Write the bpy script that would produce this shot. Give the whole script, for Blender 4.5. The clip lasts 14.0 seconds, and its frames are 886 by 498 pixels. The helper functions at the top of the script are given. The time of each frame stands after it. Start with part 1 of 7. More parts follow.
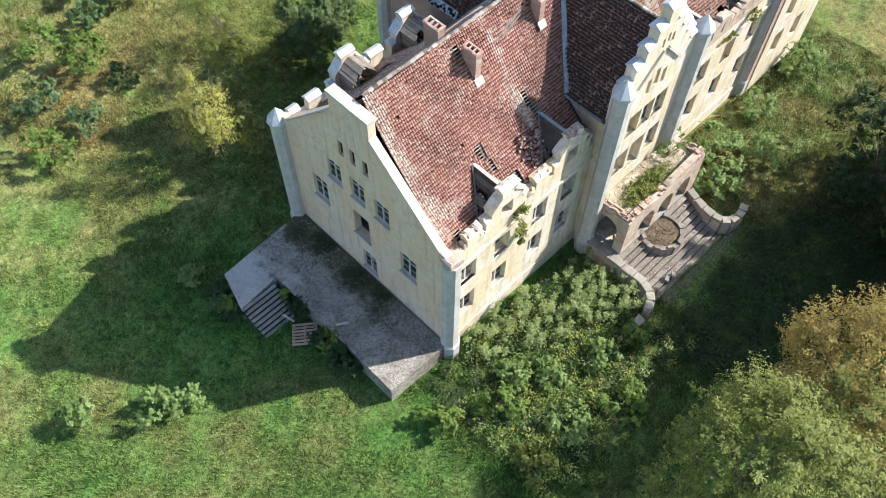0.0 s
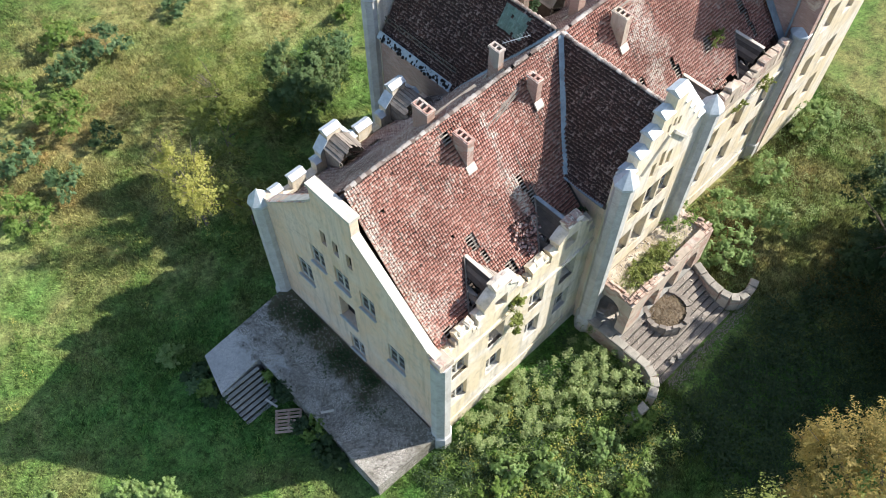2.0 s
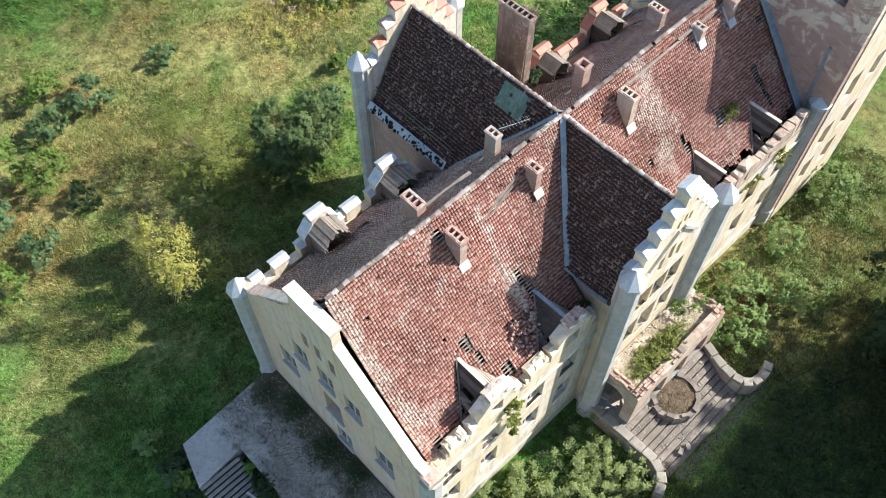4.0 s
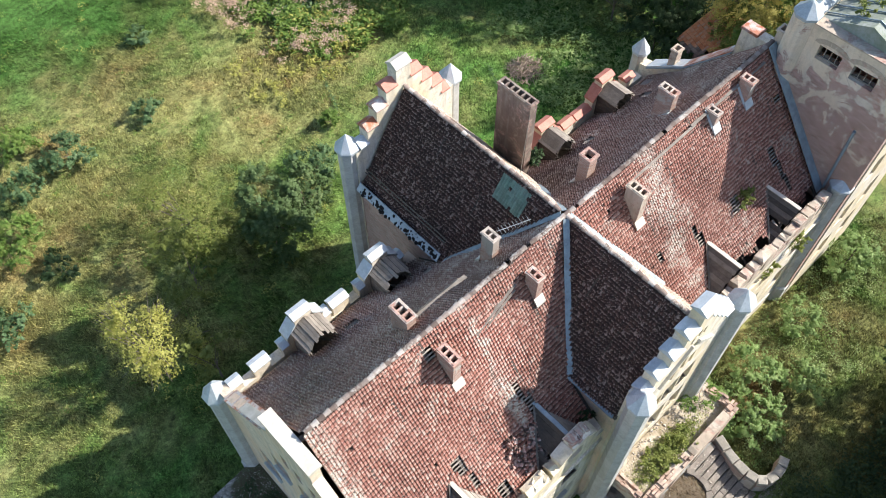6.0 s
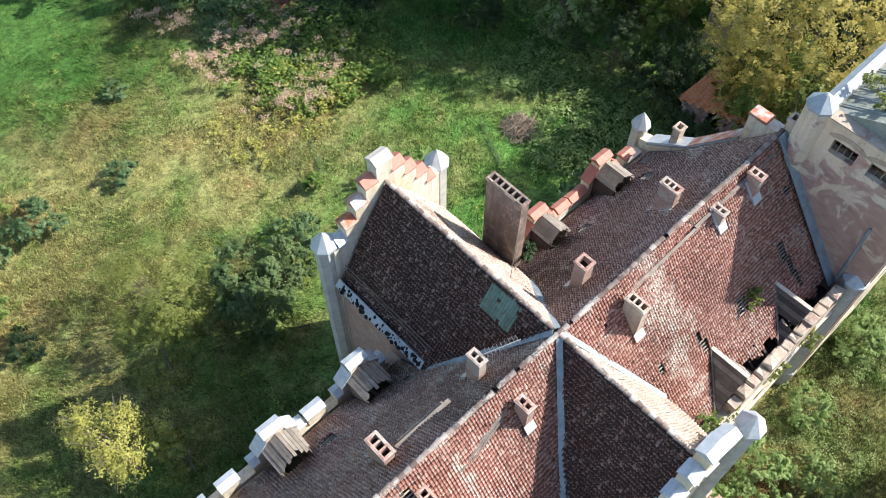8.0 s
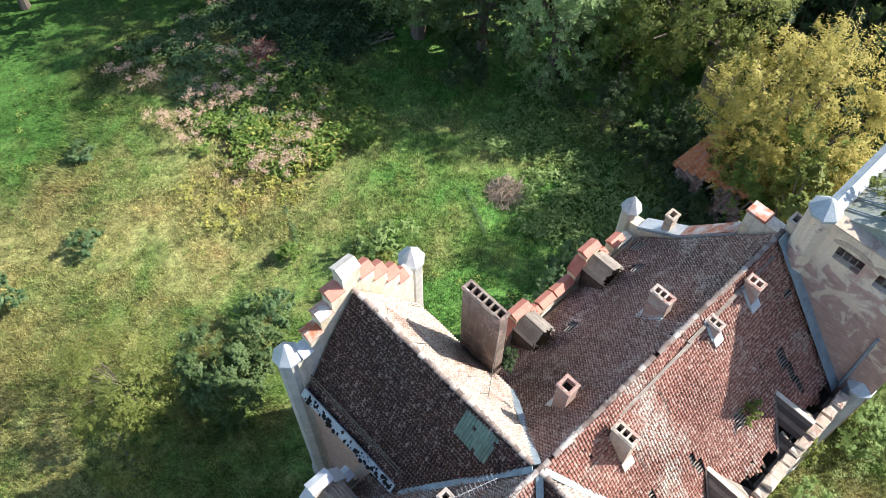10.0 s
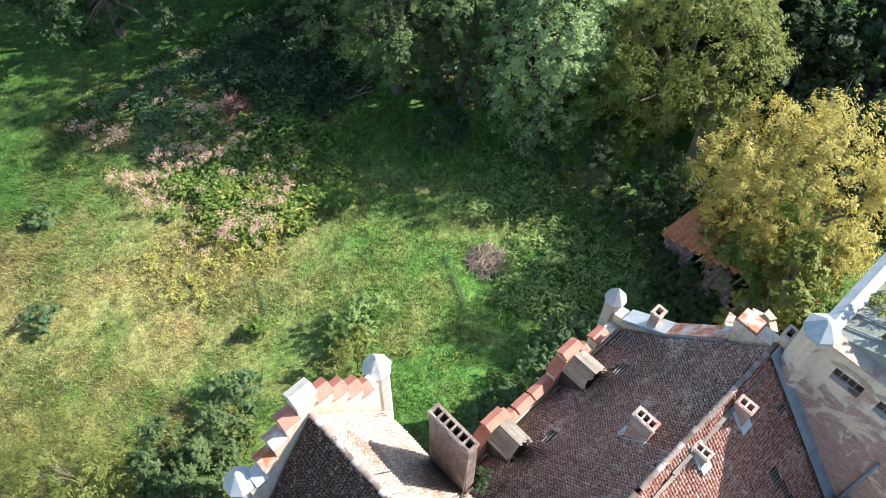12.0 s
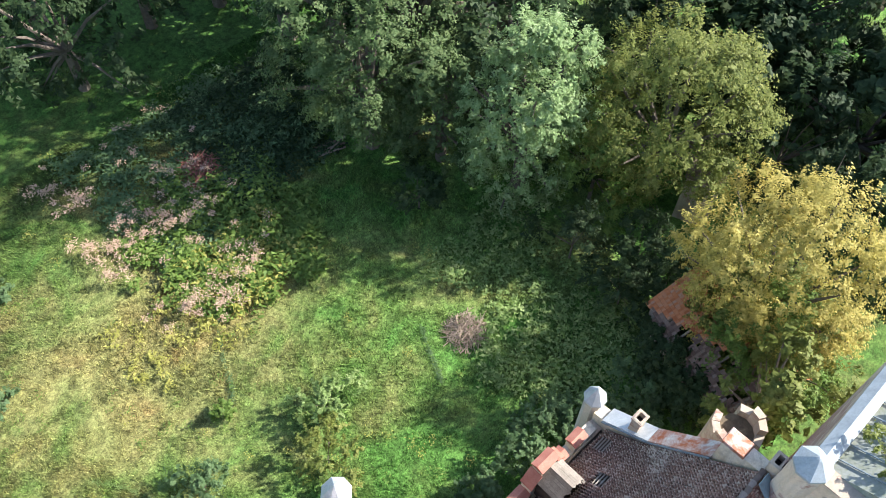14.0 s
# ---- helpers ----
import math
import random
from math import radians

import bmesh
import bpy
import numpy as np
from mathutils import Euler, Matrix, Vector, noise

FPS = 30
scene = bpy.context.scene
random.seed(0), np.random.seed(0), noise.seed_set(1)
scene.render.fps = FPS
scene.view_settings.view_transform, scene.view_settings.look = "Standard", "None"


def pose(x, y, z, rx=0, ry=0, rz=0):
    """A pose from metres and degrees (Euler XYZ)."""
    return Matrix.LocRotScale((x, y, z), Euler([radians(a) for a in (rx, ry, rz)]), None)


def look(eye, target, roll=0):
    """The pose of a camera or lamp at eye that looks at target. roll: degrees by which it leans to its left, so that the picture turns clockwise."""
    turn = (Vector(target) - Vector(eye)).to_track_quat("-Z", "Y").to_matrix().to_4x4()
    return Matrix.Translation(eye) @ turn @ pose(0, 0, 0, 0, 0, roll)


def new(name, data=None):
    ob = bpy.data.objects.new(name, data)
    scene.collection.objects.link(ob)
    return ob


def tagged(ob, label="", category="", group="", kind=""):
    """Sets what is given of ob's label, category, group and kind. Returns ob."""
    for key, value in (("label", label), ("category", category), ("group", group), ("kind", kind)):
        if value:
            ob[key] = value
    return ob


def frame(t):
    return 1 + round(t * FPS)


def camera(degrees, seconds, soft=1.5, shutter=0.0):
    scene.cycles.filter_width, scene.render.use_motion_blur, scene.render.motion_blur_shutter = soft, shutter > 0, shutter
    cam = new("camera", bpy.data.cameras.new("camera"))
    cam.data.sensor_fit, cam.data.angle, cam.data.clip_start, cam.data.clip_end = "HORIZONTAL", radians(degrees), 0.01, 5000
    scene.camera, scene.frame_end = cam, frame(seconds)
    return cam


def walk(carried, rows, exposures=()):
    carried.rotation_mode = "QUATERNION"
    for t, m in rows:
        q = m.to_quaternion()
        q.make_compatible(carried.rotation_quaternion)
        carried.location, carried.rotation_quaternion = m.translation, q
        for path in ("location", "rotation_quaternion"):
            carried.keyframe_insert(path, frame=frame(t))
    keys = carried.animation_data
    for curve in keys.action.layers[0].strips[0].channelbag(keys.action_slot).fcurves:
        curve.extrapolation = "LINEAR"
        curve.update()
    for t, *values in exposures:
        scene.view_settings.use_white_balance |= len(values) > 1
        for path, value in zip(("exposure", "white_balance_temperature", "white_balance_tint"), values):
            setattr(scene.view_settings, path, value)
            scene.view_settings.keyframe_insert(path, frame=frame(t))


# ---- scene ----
cam = camera(55.1, 14.0, 0.5)
PATH = [
    (0, (-12.614, -12.024, 37.27), (-11.857, -11.272, 35.578), 0.7),
    (0.5, (-11.861, -11.433, 37.287), (-11.106, -10.675, 35.597), 0.6),
    (1, (-11.048, -10.849, 37.322), (-10.292, -10.085, 35.636), 0.5),
    (1.5, (-10.092, -10.203, 37.343), (-9.339, -9.435, 35.657), 0.3),
    (2, (-9.206, -9.524, 37.283), (-8.453, -8.753, 35.599), 0.2),
    (2.5, (-8.277, -8.902, 37.257), (-7.528, -8.125, 35.573), -0.0),
    (3, (-7.414, -8.212, 37.23), (-6.667, -7.432, 35.546), -0.1),
    (5.5, (-3.315, -4.462, 37.196), (-2.573, -3.677, 35.513), -0.0),
    (6, (-2.465, -3.705, 37.168), (-1.723, -2.919, 35.486), -0.0),
    (6.5, (-1.619, -2.971, 37.166), (-0.877, -2.184, 35.484), 0.0),
    (7, (-0.734, -2.234, 37.2), (0.006, -1.448, 35.516), 0.0),
    (7.5, (0.153, -1.508, 37.213), (0.895, -0.722, 35.53), 0.1),
    (8, (1.001, -0.813, 37.232), (1.745, -0.027, 35.55), 0.2),
    (8.5, (1.852, -0.145, 37.205), (2.6, 0.642, 35.525), 0.4),
    (9, (2.698, 0.476, 37.14), (3.451, 1.265, 35.463), 0.5),
    (11.5, (7.091, 3.487, 37.292), (7.858, 4.277, 35.622), 0.9),
    (12, (7.961, 4.04, 37.313), (8.731, 4.83, 35.646), 1.0),
    (12.5, (8.929, 4.583, 37.373), (9.698, 5.374, 35.704), 0.9),
    (13, (9.807, 5.12, 37.423), (10.579, 5.911, 35.756), 0.9),
    (13.5, (10.706, 5.645, 37.435), (11.48, 6.436, 35.769), 0.9),
    (14, (11.666, 6.312, 37.689), (12.437, 7.094, 36.017), 0.5),
]
walk(cam, [(t, look(eye, target, roll)) for t, eye, target, roll in PATH],
     [(0, 0.95), (3, 0.92), (6.5, 0.91), (9, 1.0), (11.5, 1.15), (14, 1.23)])

# ---- world, sun, exposure ----
SUN_EL, SUN_AZ = 38.0, -29.7          # elevation; bearing of the sun from +x towards +y
world = bpy.data.worlds.new("sky_world")
scene.world = world
world.use_nodes = True
wn = world.node_tree.nodes
wn.clear()
w_out = wn.new("ShaderNodeOutputWorld")
w_bg = wn.new("ShaderNodeBackground")
w_sky = wn.new("ShaderNodeTexSky")
w_sky.sky_type = 'NISHITA'
w_sky.sun_disc = False
w_sky.sun_elevation = radians(SUN_EL)
w_sky.sun_rotation = radians(90 - SUN_AZ)
w_sky.air_density, w_sky.dust_density, w_sky.ozone_density = 1.0, 1.0, 1.2
w_bg.inputs["Strength"].default_value = 0.132
world.node_tree.links.new(w_sky.outputs[0], w_bg.inputs[0])
world.node_tree.links.new(w_bg.outputs[0], w_out.inputs[0])
sun_data = bpy.data.lights.new("sun", 'SUN')
sun_data.energy = 5.0
sun_data.angle = radians(0.6)
sun_data.color = (1.0, 0.95, 0.88)
sun = new("sun", sun_data)
sd = Vector((math.cos(radians(SUN_AZ)) * math.cos(radians(SUN_EL)), math.sin(radians(SUN_AZ)) * math.cos(radians(SUN_EL)), math.sin(radians(SUN_EL))))
sun.matrix_world = look(sd * 80, (0, 0, 0))

# ---- materials ----
def node_mat(name, rough=0.9, metal=0.0, spec=0.3):
    m = bpy.data.materials.new(name)
    m.use_nodes = True
    nt = m.node_tree
    b = nt.nodes["Principled BSDF"]
    b.inputs["Roughness"].default_value = rough
    b.inputs["Metallic"].default_value = metal
    b.inputs["Specular IOR Level"].default_value = spec
    return m, nt, b


def n_pos(nt, scale=(1, 1, 1)):
    g = nt.nodes.new("ShaderNodeNewGeometry")
    v = nt.nodes.new("ShaderNodeVectorMath")
    v.operation = 'MULTIPLY'
    v.inputs[1].default_value = scale
    nt.links.new(g.outputs["Position"], v.inputs[0])
    return v.outputs[0]


def n_noise(nt, vec, scale, detail=4.0, rough=0.6, dist=0.0):
    n = nt.nodes.new("ShaderNodeTexNoise")
    n.inputs["Scale"].default_value = scale
    n.inputs["Detail"].default_value = detail
    n.inputs["Roughness"].default_value = rough
    n.inputs["Distortion"].default_value = dist
    nt.links.new(vec, n.inputs["Vector"])
    return n.outputs["Fac"]


def n_ramp(nt, fac, *stops):
    r = nt.nodes.new("ShaderNodeValToRGB")
    e = r.color_ramp.elements
    while len(e) < len(stops):
        e.new(0.5)
    for k, (p, c) in enumerate(stops):
        e[k].position = p
        e[k].color = (c, c, c, 1) if isinstance(c, (int, float)) else (*c, 1)
    nt.links.new(fac, r.inputs[0])
    return r.outputs[0]


def n_mix(nt, fac, a, b, mode='MIX'):
    m = nt.nodes.new("ShaderNodeMix")
    m.data_type = 'RGBA'
    m.blend_type = mode
    for sock, v in ((m.inputs[0], fac), (m.inputs[6], a), (m.inputs[7], b)):
        if isinstance(v, (int, float)):
            sock.default_value = v
        elif isinstance(v, tuple):
            sock.default_value = (*v, 1)
        else:
            nt.links.new(v, sock)
    return m.outputs[2]


def n_math(nt, op, a, b=0.0):
    m = nt.nodes.new("ShaderNodeMath")
    m.operation = op
    for sock, v in ((m.inputs[0], a), (m.inputs[1], b)):
        if isinstance(v, (int, float)):
            sock.default_value = v
        else:
            nt.links.new(v, sock)
    return m.outputs[0]


def n_bump(nt, b, height, strength=0.4, dist=0.03):
    k = nt.nodes.new("ShaderNodeBump")
    k.inputs["Strength"].default_value = strength
    k.inputs["Distance"].default_value = dist
    nt.links.new(height, k.inputs["Height"])
    nt.links.new(k.outputs[0], b.inputs["Normal"])


def n_random(nt):
    """A random number for each loose piece, by object and by island."""
    o = nt.nodes.new("ShaderNodeObjectInfo")
    g = nt.nodes.new("ShaderNodeNewGeometry")
    return n_math(nt, 'FRACT', n_math(nt, 'ADD', o.outputs["Random"], g.outputs["Random Per Island"]))


def plaster(name, base, pale, brick_at=0.7, stain=0.5, high=0.0, wash=0.55, wash_col=(0.47, 0.4, 0.36)):
    """Weathered lime plaster: pale washed areas, grey streaks, and bare brick where it has come off."""
    m, nt, b = node_mat(name, 0.93)
    p = n_pos(nt)
    big = n_noise(nt, p, 0.55, 5, 0.62, 0.6)
    mid = n_noise(nt, p, 2.3, 6, 0.65, 0.3)
    streak = n_noise(nt, n_pos(nt, (3.2, 3.2, 0.35)), 1.3, 5, 0.6)
    fine = n_noise(nt, p, 22, 4, 0.7)
    c = n_mix(nt, n_ramp(nt, big, (0.42, 0.0), (0.6, 1.0)), base, pale)
    c = n_mix(nt, n_math(nt, 'MULTIPLY', n_ramp(nt, streak, (0.48, 0.0), (0.72, 1.0)), stain), c, (0.27, 0.24, 0.2))
    c = n_mix(nt, n_ramp(nt, mid, (0.52, 0.0), (0.68, stain)), c, (0.36, 0.31, 0.25))
    c = n_mix(nt, n_ramp(nt, fine, (0.4, 0.0), (0.75, 0.4)), c, (0.27, 0.23, 0.18))
    vo = nt.nodes.new("ShaderNodeTexVoronoi")
    vo.feature = 'DISTANCE_TO_EDGE'
    vo.inputs["Scale"].default_value = 0.42
    wob = nt.nodes.new("ShaderNodeVectorMath")
    wob.operation = 'ADD'
    nt.links.new(p, wob.inputs[0])
    nt.links.new(n_mix(nt, 1.0, (0, 0, 0), n_noise(nt, p, 1.7, 5, 0.7)), wob.inputs[1])
    nt.links.new(wob.outputs[0], vo.inputs["Vector"])
    crack = n_math(nt, 'MULTIPLY', n_ramp(nt, vo.outputs["Distance"], (0.0, 1.0), (0.012, 0.0)), n_ramp(nt, big, (0.46, 0.0), (0.58, 0.4)))
    c = n_mix(nt, crack, c, (0.14, 0.11, 0.09))
    br = nt.nodes.new("ShaderNodeTexBrick")
    br.inputs["Scale"].default_value = 1.0
    br.inputs["Brick Width"].default_value = 0.26
    br.inputs["Row Height"].default_value = 0.085
    br.inputs["Mortar Size"].default_value = 0.012
    br.inputs["Color1"].default_value = (0.33, 0.175, 0.14, 1)
    br.inputs["Color2"].default_value = (0.44, 0.27, 0.22, 1)
    br.inputs["Mortar"].default_value = (0.42, 0.37, 0.32, 1)
    sep = nt.nodes.new("ShaderNodeSeparateXYZ")
    nt.links.new(p, sep.inputs[0])
    com = nt.nodes.new("ShaderNodeCombineXYZ")
    nt.links.new(n_math(nt, 'ADD', sep.outputs[0], sep.outputs[1]), com.inputs[0])
    nt.links.new(sep.outputs[2], com.inputs[1])
    nt.links.new(com.outputs[0], br.inputs["Vector"])
    off = n_ramp(nt, n_math(nt, 'ADD', n_math(nt, 'MULTIPLY', big, 0.4), n_math(nt, 'MULTIPLY', n_noise(nt, p, 1.15, 6, 0.68, 0.8), 0.6)), (brick_at, 0.0), (brick_at + 0.04, 1.0)) if not high else n_ramp(nt, n_math(nt, 'SUBTRACT', n_math(nt, 'ADD', n_math(nt, 'MULTIPLY', big, 0.35), n_math(nt, 'MULTIPLY', n_noise(nt, p, 1.15, 6, 0.7, 0.8), 0.65)), n_math(nt, 'MULTIPLY', n_math(nt, 'SUBTRACT', sep.outputs[2], 12.6), high)), (brick_at, 0.0), (brick_at + 0.04, 1.0))
    bc = n_mix(nt, n_ramp(nt, mid, (0.36, 0.0), (0.62, wash)), br.outputs["Color"], wash_col)
    course = n_noise(nt, n_pos(nt, (2.2, 2.2, 11.0)), 1.6, 5, 0.7, 0.3)
    bc = n_mix(nt, 1.0, bc, n_ramp(nt, course, (0.34, 0.66), (0.5, 0.97), (0.66, 1.28)), 'MULTIPLY')
    c = n_mix(nt, off, c, bc)
    nt.links.new(c, b.inputs["Base Color"])
    h = n_math(nt, 'SUBTRACT', n_math(nt, 'MULTIPLY', n_math(nt, 'ADD', fine, mid), 0.5), n_math(nt, 'MULTIPLY', off, 0.8))
    n_bump(nt, b, h, 0.5, 0.03)
    return m


def tile_mat(name, cols, lichen, lichen_at, moss, spots, bands=(), rim=0.5, rim_col=(0.4, 0.34, 0.3), single=0.35, joint_shade=0.92):
    """Clay tiles: a tone for each tile, lichen in drifts and on the lower rims, dark moss towards each joint; lip shade
    and lit rims are painted in with them.
    bands: where lichen has grown thick down the slope, as (x, half width)."""
    m, nt, b = node_mat(name, 0.88)
    p = n_pos(nt)
    r = n_random(nt)
    c = n_ramp(nt, r, (0.0, cols[0]), (0.35, cols[1]), (0.7, cols[2]), (1.0, cols[3]))
    tc = nt.nodes.new("ShaderNodeTexCoord")
    su = nt.nodes.new("ShaderNodeSeparateXYZ")
    nt.links.new(tc.outputs["UV"], su.inputs[0])
    fine = n_noise(nt, p, 26, 4, 0.72)
    drift = n_noise(nt, p, 0.8, 6, 0.7, 0.5)
    wide = n_noise(nt, p, 0.23, 3, 0.5)
    c = n_mix(nt, n_ramp(nt, wide, (0.42, 0.0), (0.62, moss)), c, (0.055, 0.04, 0.035))
    if bands:
        sep = nt.nodes.new("ShaderNodeSeparateXYZ")
        nt.links.new(p, sep.inputs[0])
        for x, hw in bands:
            q = n_math(nt, 'ABSOLUTE', n_math(nt, 'SUBTRACT', sep.outputs[0], x))
            drift = n_math(nt, 'ADD', drift, n_math(nt, 'MULTIPLY', n_math(nt, 'MAXIMUM', n_math(nt, 'SUBTRACT', 1.0, n_math(nt, 'DIVIDE', q, hw)), 0.0), 0.2))
    fleck = n_noise(nt, p, 12, 3, 0.6)
    # shade below the lip of the row above, painted near-black along with moss
    c = n_mix(nt, n_math(nt, 'MULTIPLY', n_ramp(nt, su.outputs[1], (0.3, 1.0), (0.54, 0.0)), joint_shade), c, (0.03, 0.021, 0.018))
    # pale flecks on the rims: lichen, with the light on the edge painted in
    rimf = n_math(nt, 'MULTIPLY', n_ramp(nt, su.outputs[1], (0.6, 0.0), (0.85, 1.0)), n_ramp(nt, n_noise(nt, p, 15, 2, 0.5), (0.5, 0.0), (0.57, rim)))
    c = n_mix(nt, rimf, c, rim_col)
    lf = n_math(nt, 'MULTIPLY', n_ramp(nt, drift, (lichen_at, 0.0), (lichen_at + 0.12, 1.0)), n_ramp(nt, fleck, (0.44, 0.0), (0.55, 0.9)))
    c = n_mix(nt, lf, c, lichen)
    c = n_mix(nt, n_math(nt, 'MULTIPLY', n_ramp(nt, r, (0.9, 0.0), (0.94, single)), n_ramp(nt, n_noise(nt, p, 9, 2), (0.42, 0.0), (0.56, 1.0))), c, lichen)
    c = n_mix(nt, n_ramp(nt, fleck, (1 - spots, 0.0), (1 - spots + 0.06, 0.8)), c, lichen)
    c = n_mix(nt, n_ramp(nt, fine, (0.5, 0.0), (0.8, 0.55)), c, (0.06, 0.045, 0.04))
    nt.links.new(c, b.inputs["Base Color"])
    n_bump(nt, b, fine, 0.4, 0.012)
    return m


def speckle(name, a, b_, scale=3.0, rough=0.9, metal=0.0, c3=None, bump=0.4, spec=0.3, stretch=(1, 1, 1), piece=0.0):
    """Two or three tones mixed by a coarse and a fine noise."""
    m, nt, b = node_mat(name, rough, metal, spec)
    p = n_pos(nt, stretch)
    n1 = n_noise(nt, p, scale, 6, 0.68, 0.4)
    n2 = n_noise(nt, p, scale * 9, 4, 0.7)
    c = n_mix(nt, n_ramp(nt, n1, (0.38, 0.0), (0.62, 1.0)), a, b_)
    c = n_mix(nt, n_ramp(nt, n2, (0.45, 0.0), (0.75, 0.6)), c, c3 or b_)
    if piece:
        c = n_mix(nt, piece, c, n_ramp(nt, n_random(nt), (0.0, 0.35), (1.0, 1.0)), 'MULTIPLY')
    nt.links.new(c, b.inputs["Base Color"])
    n_bump(nt, b, n_math(nt, 'ADD', n1, n2), bump, 0.02)
    return m


def leaf_mat(name, dark, mid, light, trans=0.32):
    """Foliage: a tone for each leaf, drifting over the crown; some light passes through."""
    m, nt, b = node_mat(name, 0.6, 0.0, 0.25)
    p = n_pos(nt)
    r = n_random(nt)
    f = n_math(nt, 'ADD', n_math(nt, 'MULTIPLY', r, 0.22), n_math(nt, 'MULTIPLY', n_noise(nt, p, 1.3, 5, 0.7), 0.78))
    c = n_ramp(nt, f, (0.2, dark), (0.5, mid), (0.85, light))
    nt.links.new(c, b.inputs["Base Color"])
    t = nt.nodes.new("ShaderNodeBsdfTranslucent")
    nt.links.new(c, t.inputs[0])
    mx = nt.nodes.new("ShaderNodeMixShader")
    mx.inputs[0].default_value = trans
    nt.links.new(b.outputs[0], mx.inputs[1])
    nt.links.new(t.outputs[0], mx.inputs[2])
    nt.links.new(mx.outputs[0], nt.nodes["Material Output"].inputs[0])
    return m


def meadow_mat(name, leafy):
    """Meadow: green, dry yellow and rusty drifts by place; the same drifts for soil sheet and blades."""
    m, nt, b = node_mat(name, 0.85, 0.0, 0.15)
    p = n_pos(nt)
    wide = n_noise(nt, p, 0.075, 4, 0.55, 0.6)
    mid = n_noise(nt, p, 0.34, 5, 0.62, 0.5)
    fine = n_noise(nt, p, 3.5, 5, 0.7)
    sep = nt.nodes.new("ShaderNodeSeparateXYZ")
    nt.links.new(p, sep.inputs[0])
    # drier away from the house on its north-west side
    f = n_math(nt, 'ADD', n_math(nt, 'MULTIPLY', wide, 0.5), n_math(nt, 'MULTIPLY', mid, 0.5))
    nw = n_math(nt, 'SUBTRACT', n_math(nt, 'MULTIPLY', n_math(nt, 'SUBTRACT', sep.outputs[1], 17.0), 0.0095), n_math(nt, 'MULTIPLY', n_math(nt, 'MAXIMUM', n_math(nt, 'SUBTRACT', sep.outputs[0], 14.0), 0.0), 0.013))
    nw = n_math(nt, 'SUBTRACT', n_math(nt, 'MINIMUM', n_math(nt, 'MAXIMUM', nw, -0.085), 0.1), n_math(nt, 'MULTIPLY', n_math(nt, 'MINIMUM', n_math(nt, 'MAXIMUM', n_math(nt, 'SUBTRACT', sep.outputs[1], 34.0), 0.0), 10.0), 0.026))
    # thin dry grass on the sunny side before the east front
    south = n_math(nt, 'MINIMUM', n_math(nt, 'MAXIMUM', n_math(nt, 'MULTIPLY', n_math(nt, 'SUBTRACT', 5.0, sep.outputs[1]), 0.15), 0.0), 1.0)
    east = n_math(nt, 'MINIMUM', n_math(nt, 'MAXIMUM', n_math(nt, 'MULTIPLY', n_math(nt, 'SUBTRACT', sep.outputs[0], 14.0), 0.2), 0.0), 1.0)
    nw = n_math(nt, 'ADD', nw, n_math(nt, 'MULTIPLY', n_math(nt, 'MULTIPLY', south, east), 0.125))
    f = n_math(nt, 'ADD', f, nw)
    c = n_ramp(nt, f, (0.36, (0.082, 0.185, 0.04)), (0.47, (0.122, 0.18, 0.05)), (0.55, (0.178, 0.192, 0.068)), (0.64, (0.225, 0.205, 0.078)), (0.74, (0.25, 0.168, 0.07)))
    # brighter northwards; past y 33 darkened, the far wood's shade painted into the colour
    place_tone = n_math(nt, 'MINIMUM', n_math(nt, 'MAXIMUM', n_math(nt, 'ADD', n_math(nt, 'MULTIPLY', sep.outputs[1], 0.014), 0.86), 0.84), 1.2)
    place_tone = n_math(nt, 'SUBTRACT', place_tone, n_math(nt, 'MULTIPLY', n_math(nt, 'MINIMUM', n_math(nt, 'MAXIMUM', n_math(nt, 'SUBTRACT', sep.outputs[1], 33.0), 0.0), 10.0), 0.05))
    c = n_mix(nt, 1.0, c, place_tone, 'MULTIPLY')
    clump = n_noise(nt, p, 1.3, 6, 0.75, 0.4)
    c = n_mix(nt, 1.0, c, n_ramp(nt, clump, (0.3, 0.55), (0.5, 1.0), (0.7, 1.35)), 'MULTIPLY')
    if leafy:
        c = n_mix(nt, 1.0, c, n_ramp(nt, n_random(nt), (0.0, 0.4), (0.6, 1.02), (1.0, 2.1)), 'MULTIPLY')
    else:
        grain = n_math(nt, 'ADD', n_math(nt, 'MULTIPLY', fine, 0.5), n_math(nt, 'MULTIPLY', n_noise(nt, p, 13, 4, 0.7), 0.5))
        c = n_mix(nt, 1.0, c, n_ramp(nt, grain, (0.38, 0.35), (0.5, 0.95), (0.62, 1.6)), 'MULTIPLY')
        n_bump(nt, b, grain, 0.9, 0.08)
    nt.links.new(c, b.inputs["Base Color"])
    if leafy:
        t = nt.nodes.new("ShaderNodeBsdfTranslucent")
        nt.links.new(c, t.inputs[0])
        mx = nt.nodes.new("ShaderNodeMixShader")
        mx.inputs[0].default_value = 0.35
        nt.links.new(b.outputs[0], mx.inputs[1])
        nt.links.new(t.outputs[0], mx.inputs[2])
        nt.links.new(mx.outputs[0], nt.nodes["Material Output"].inputs[0])
    return m


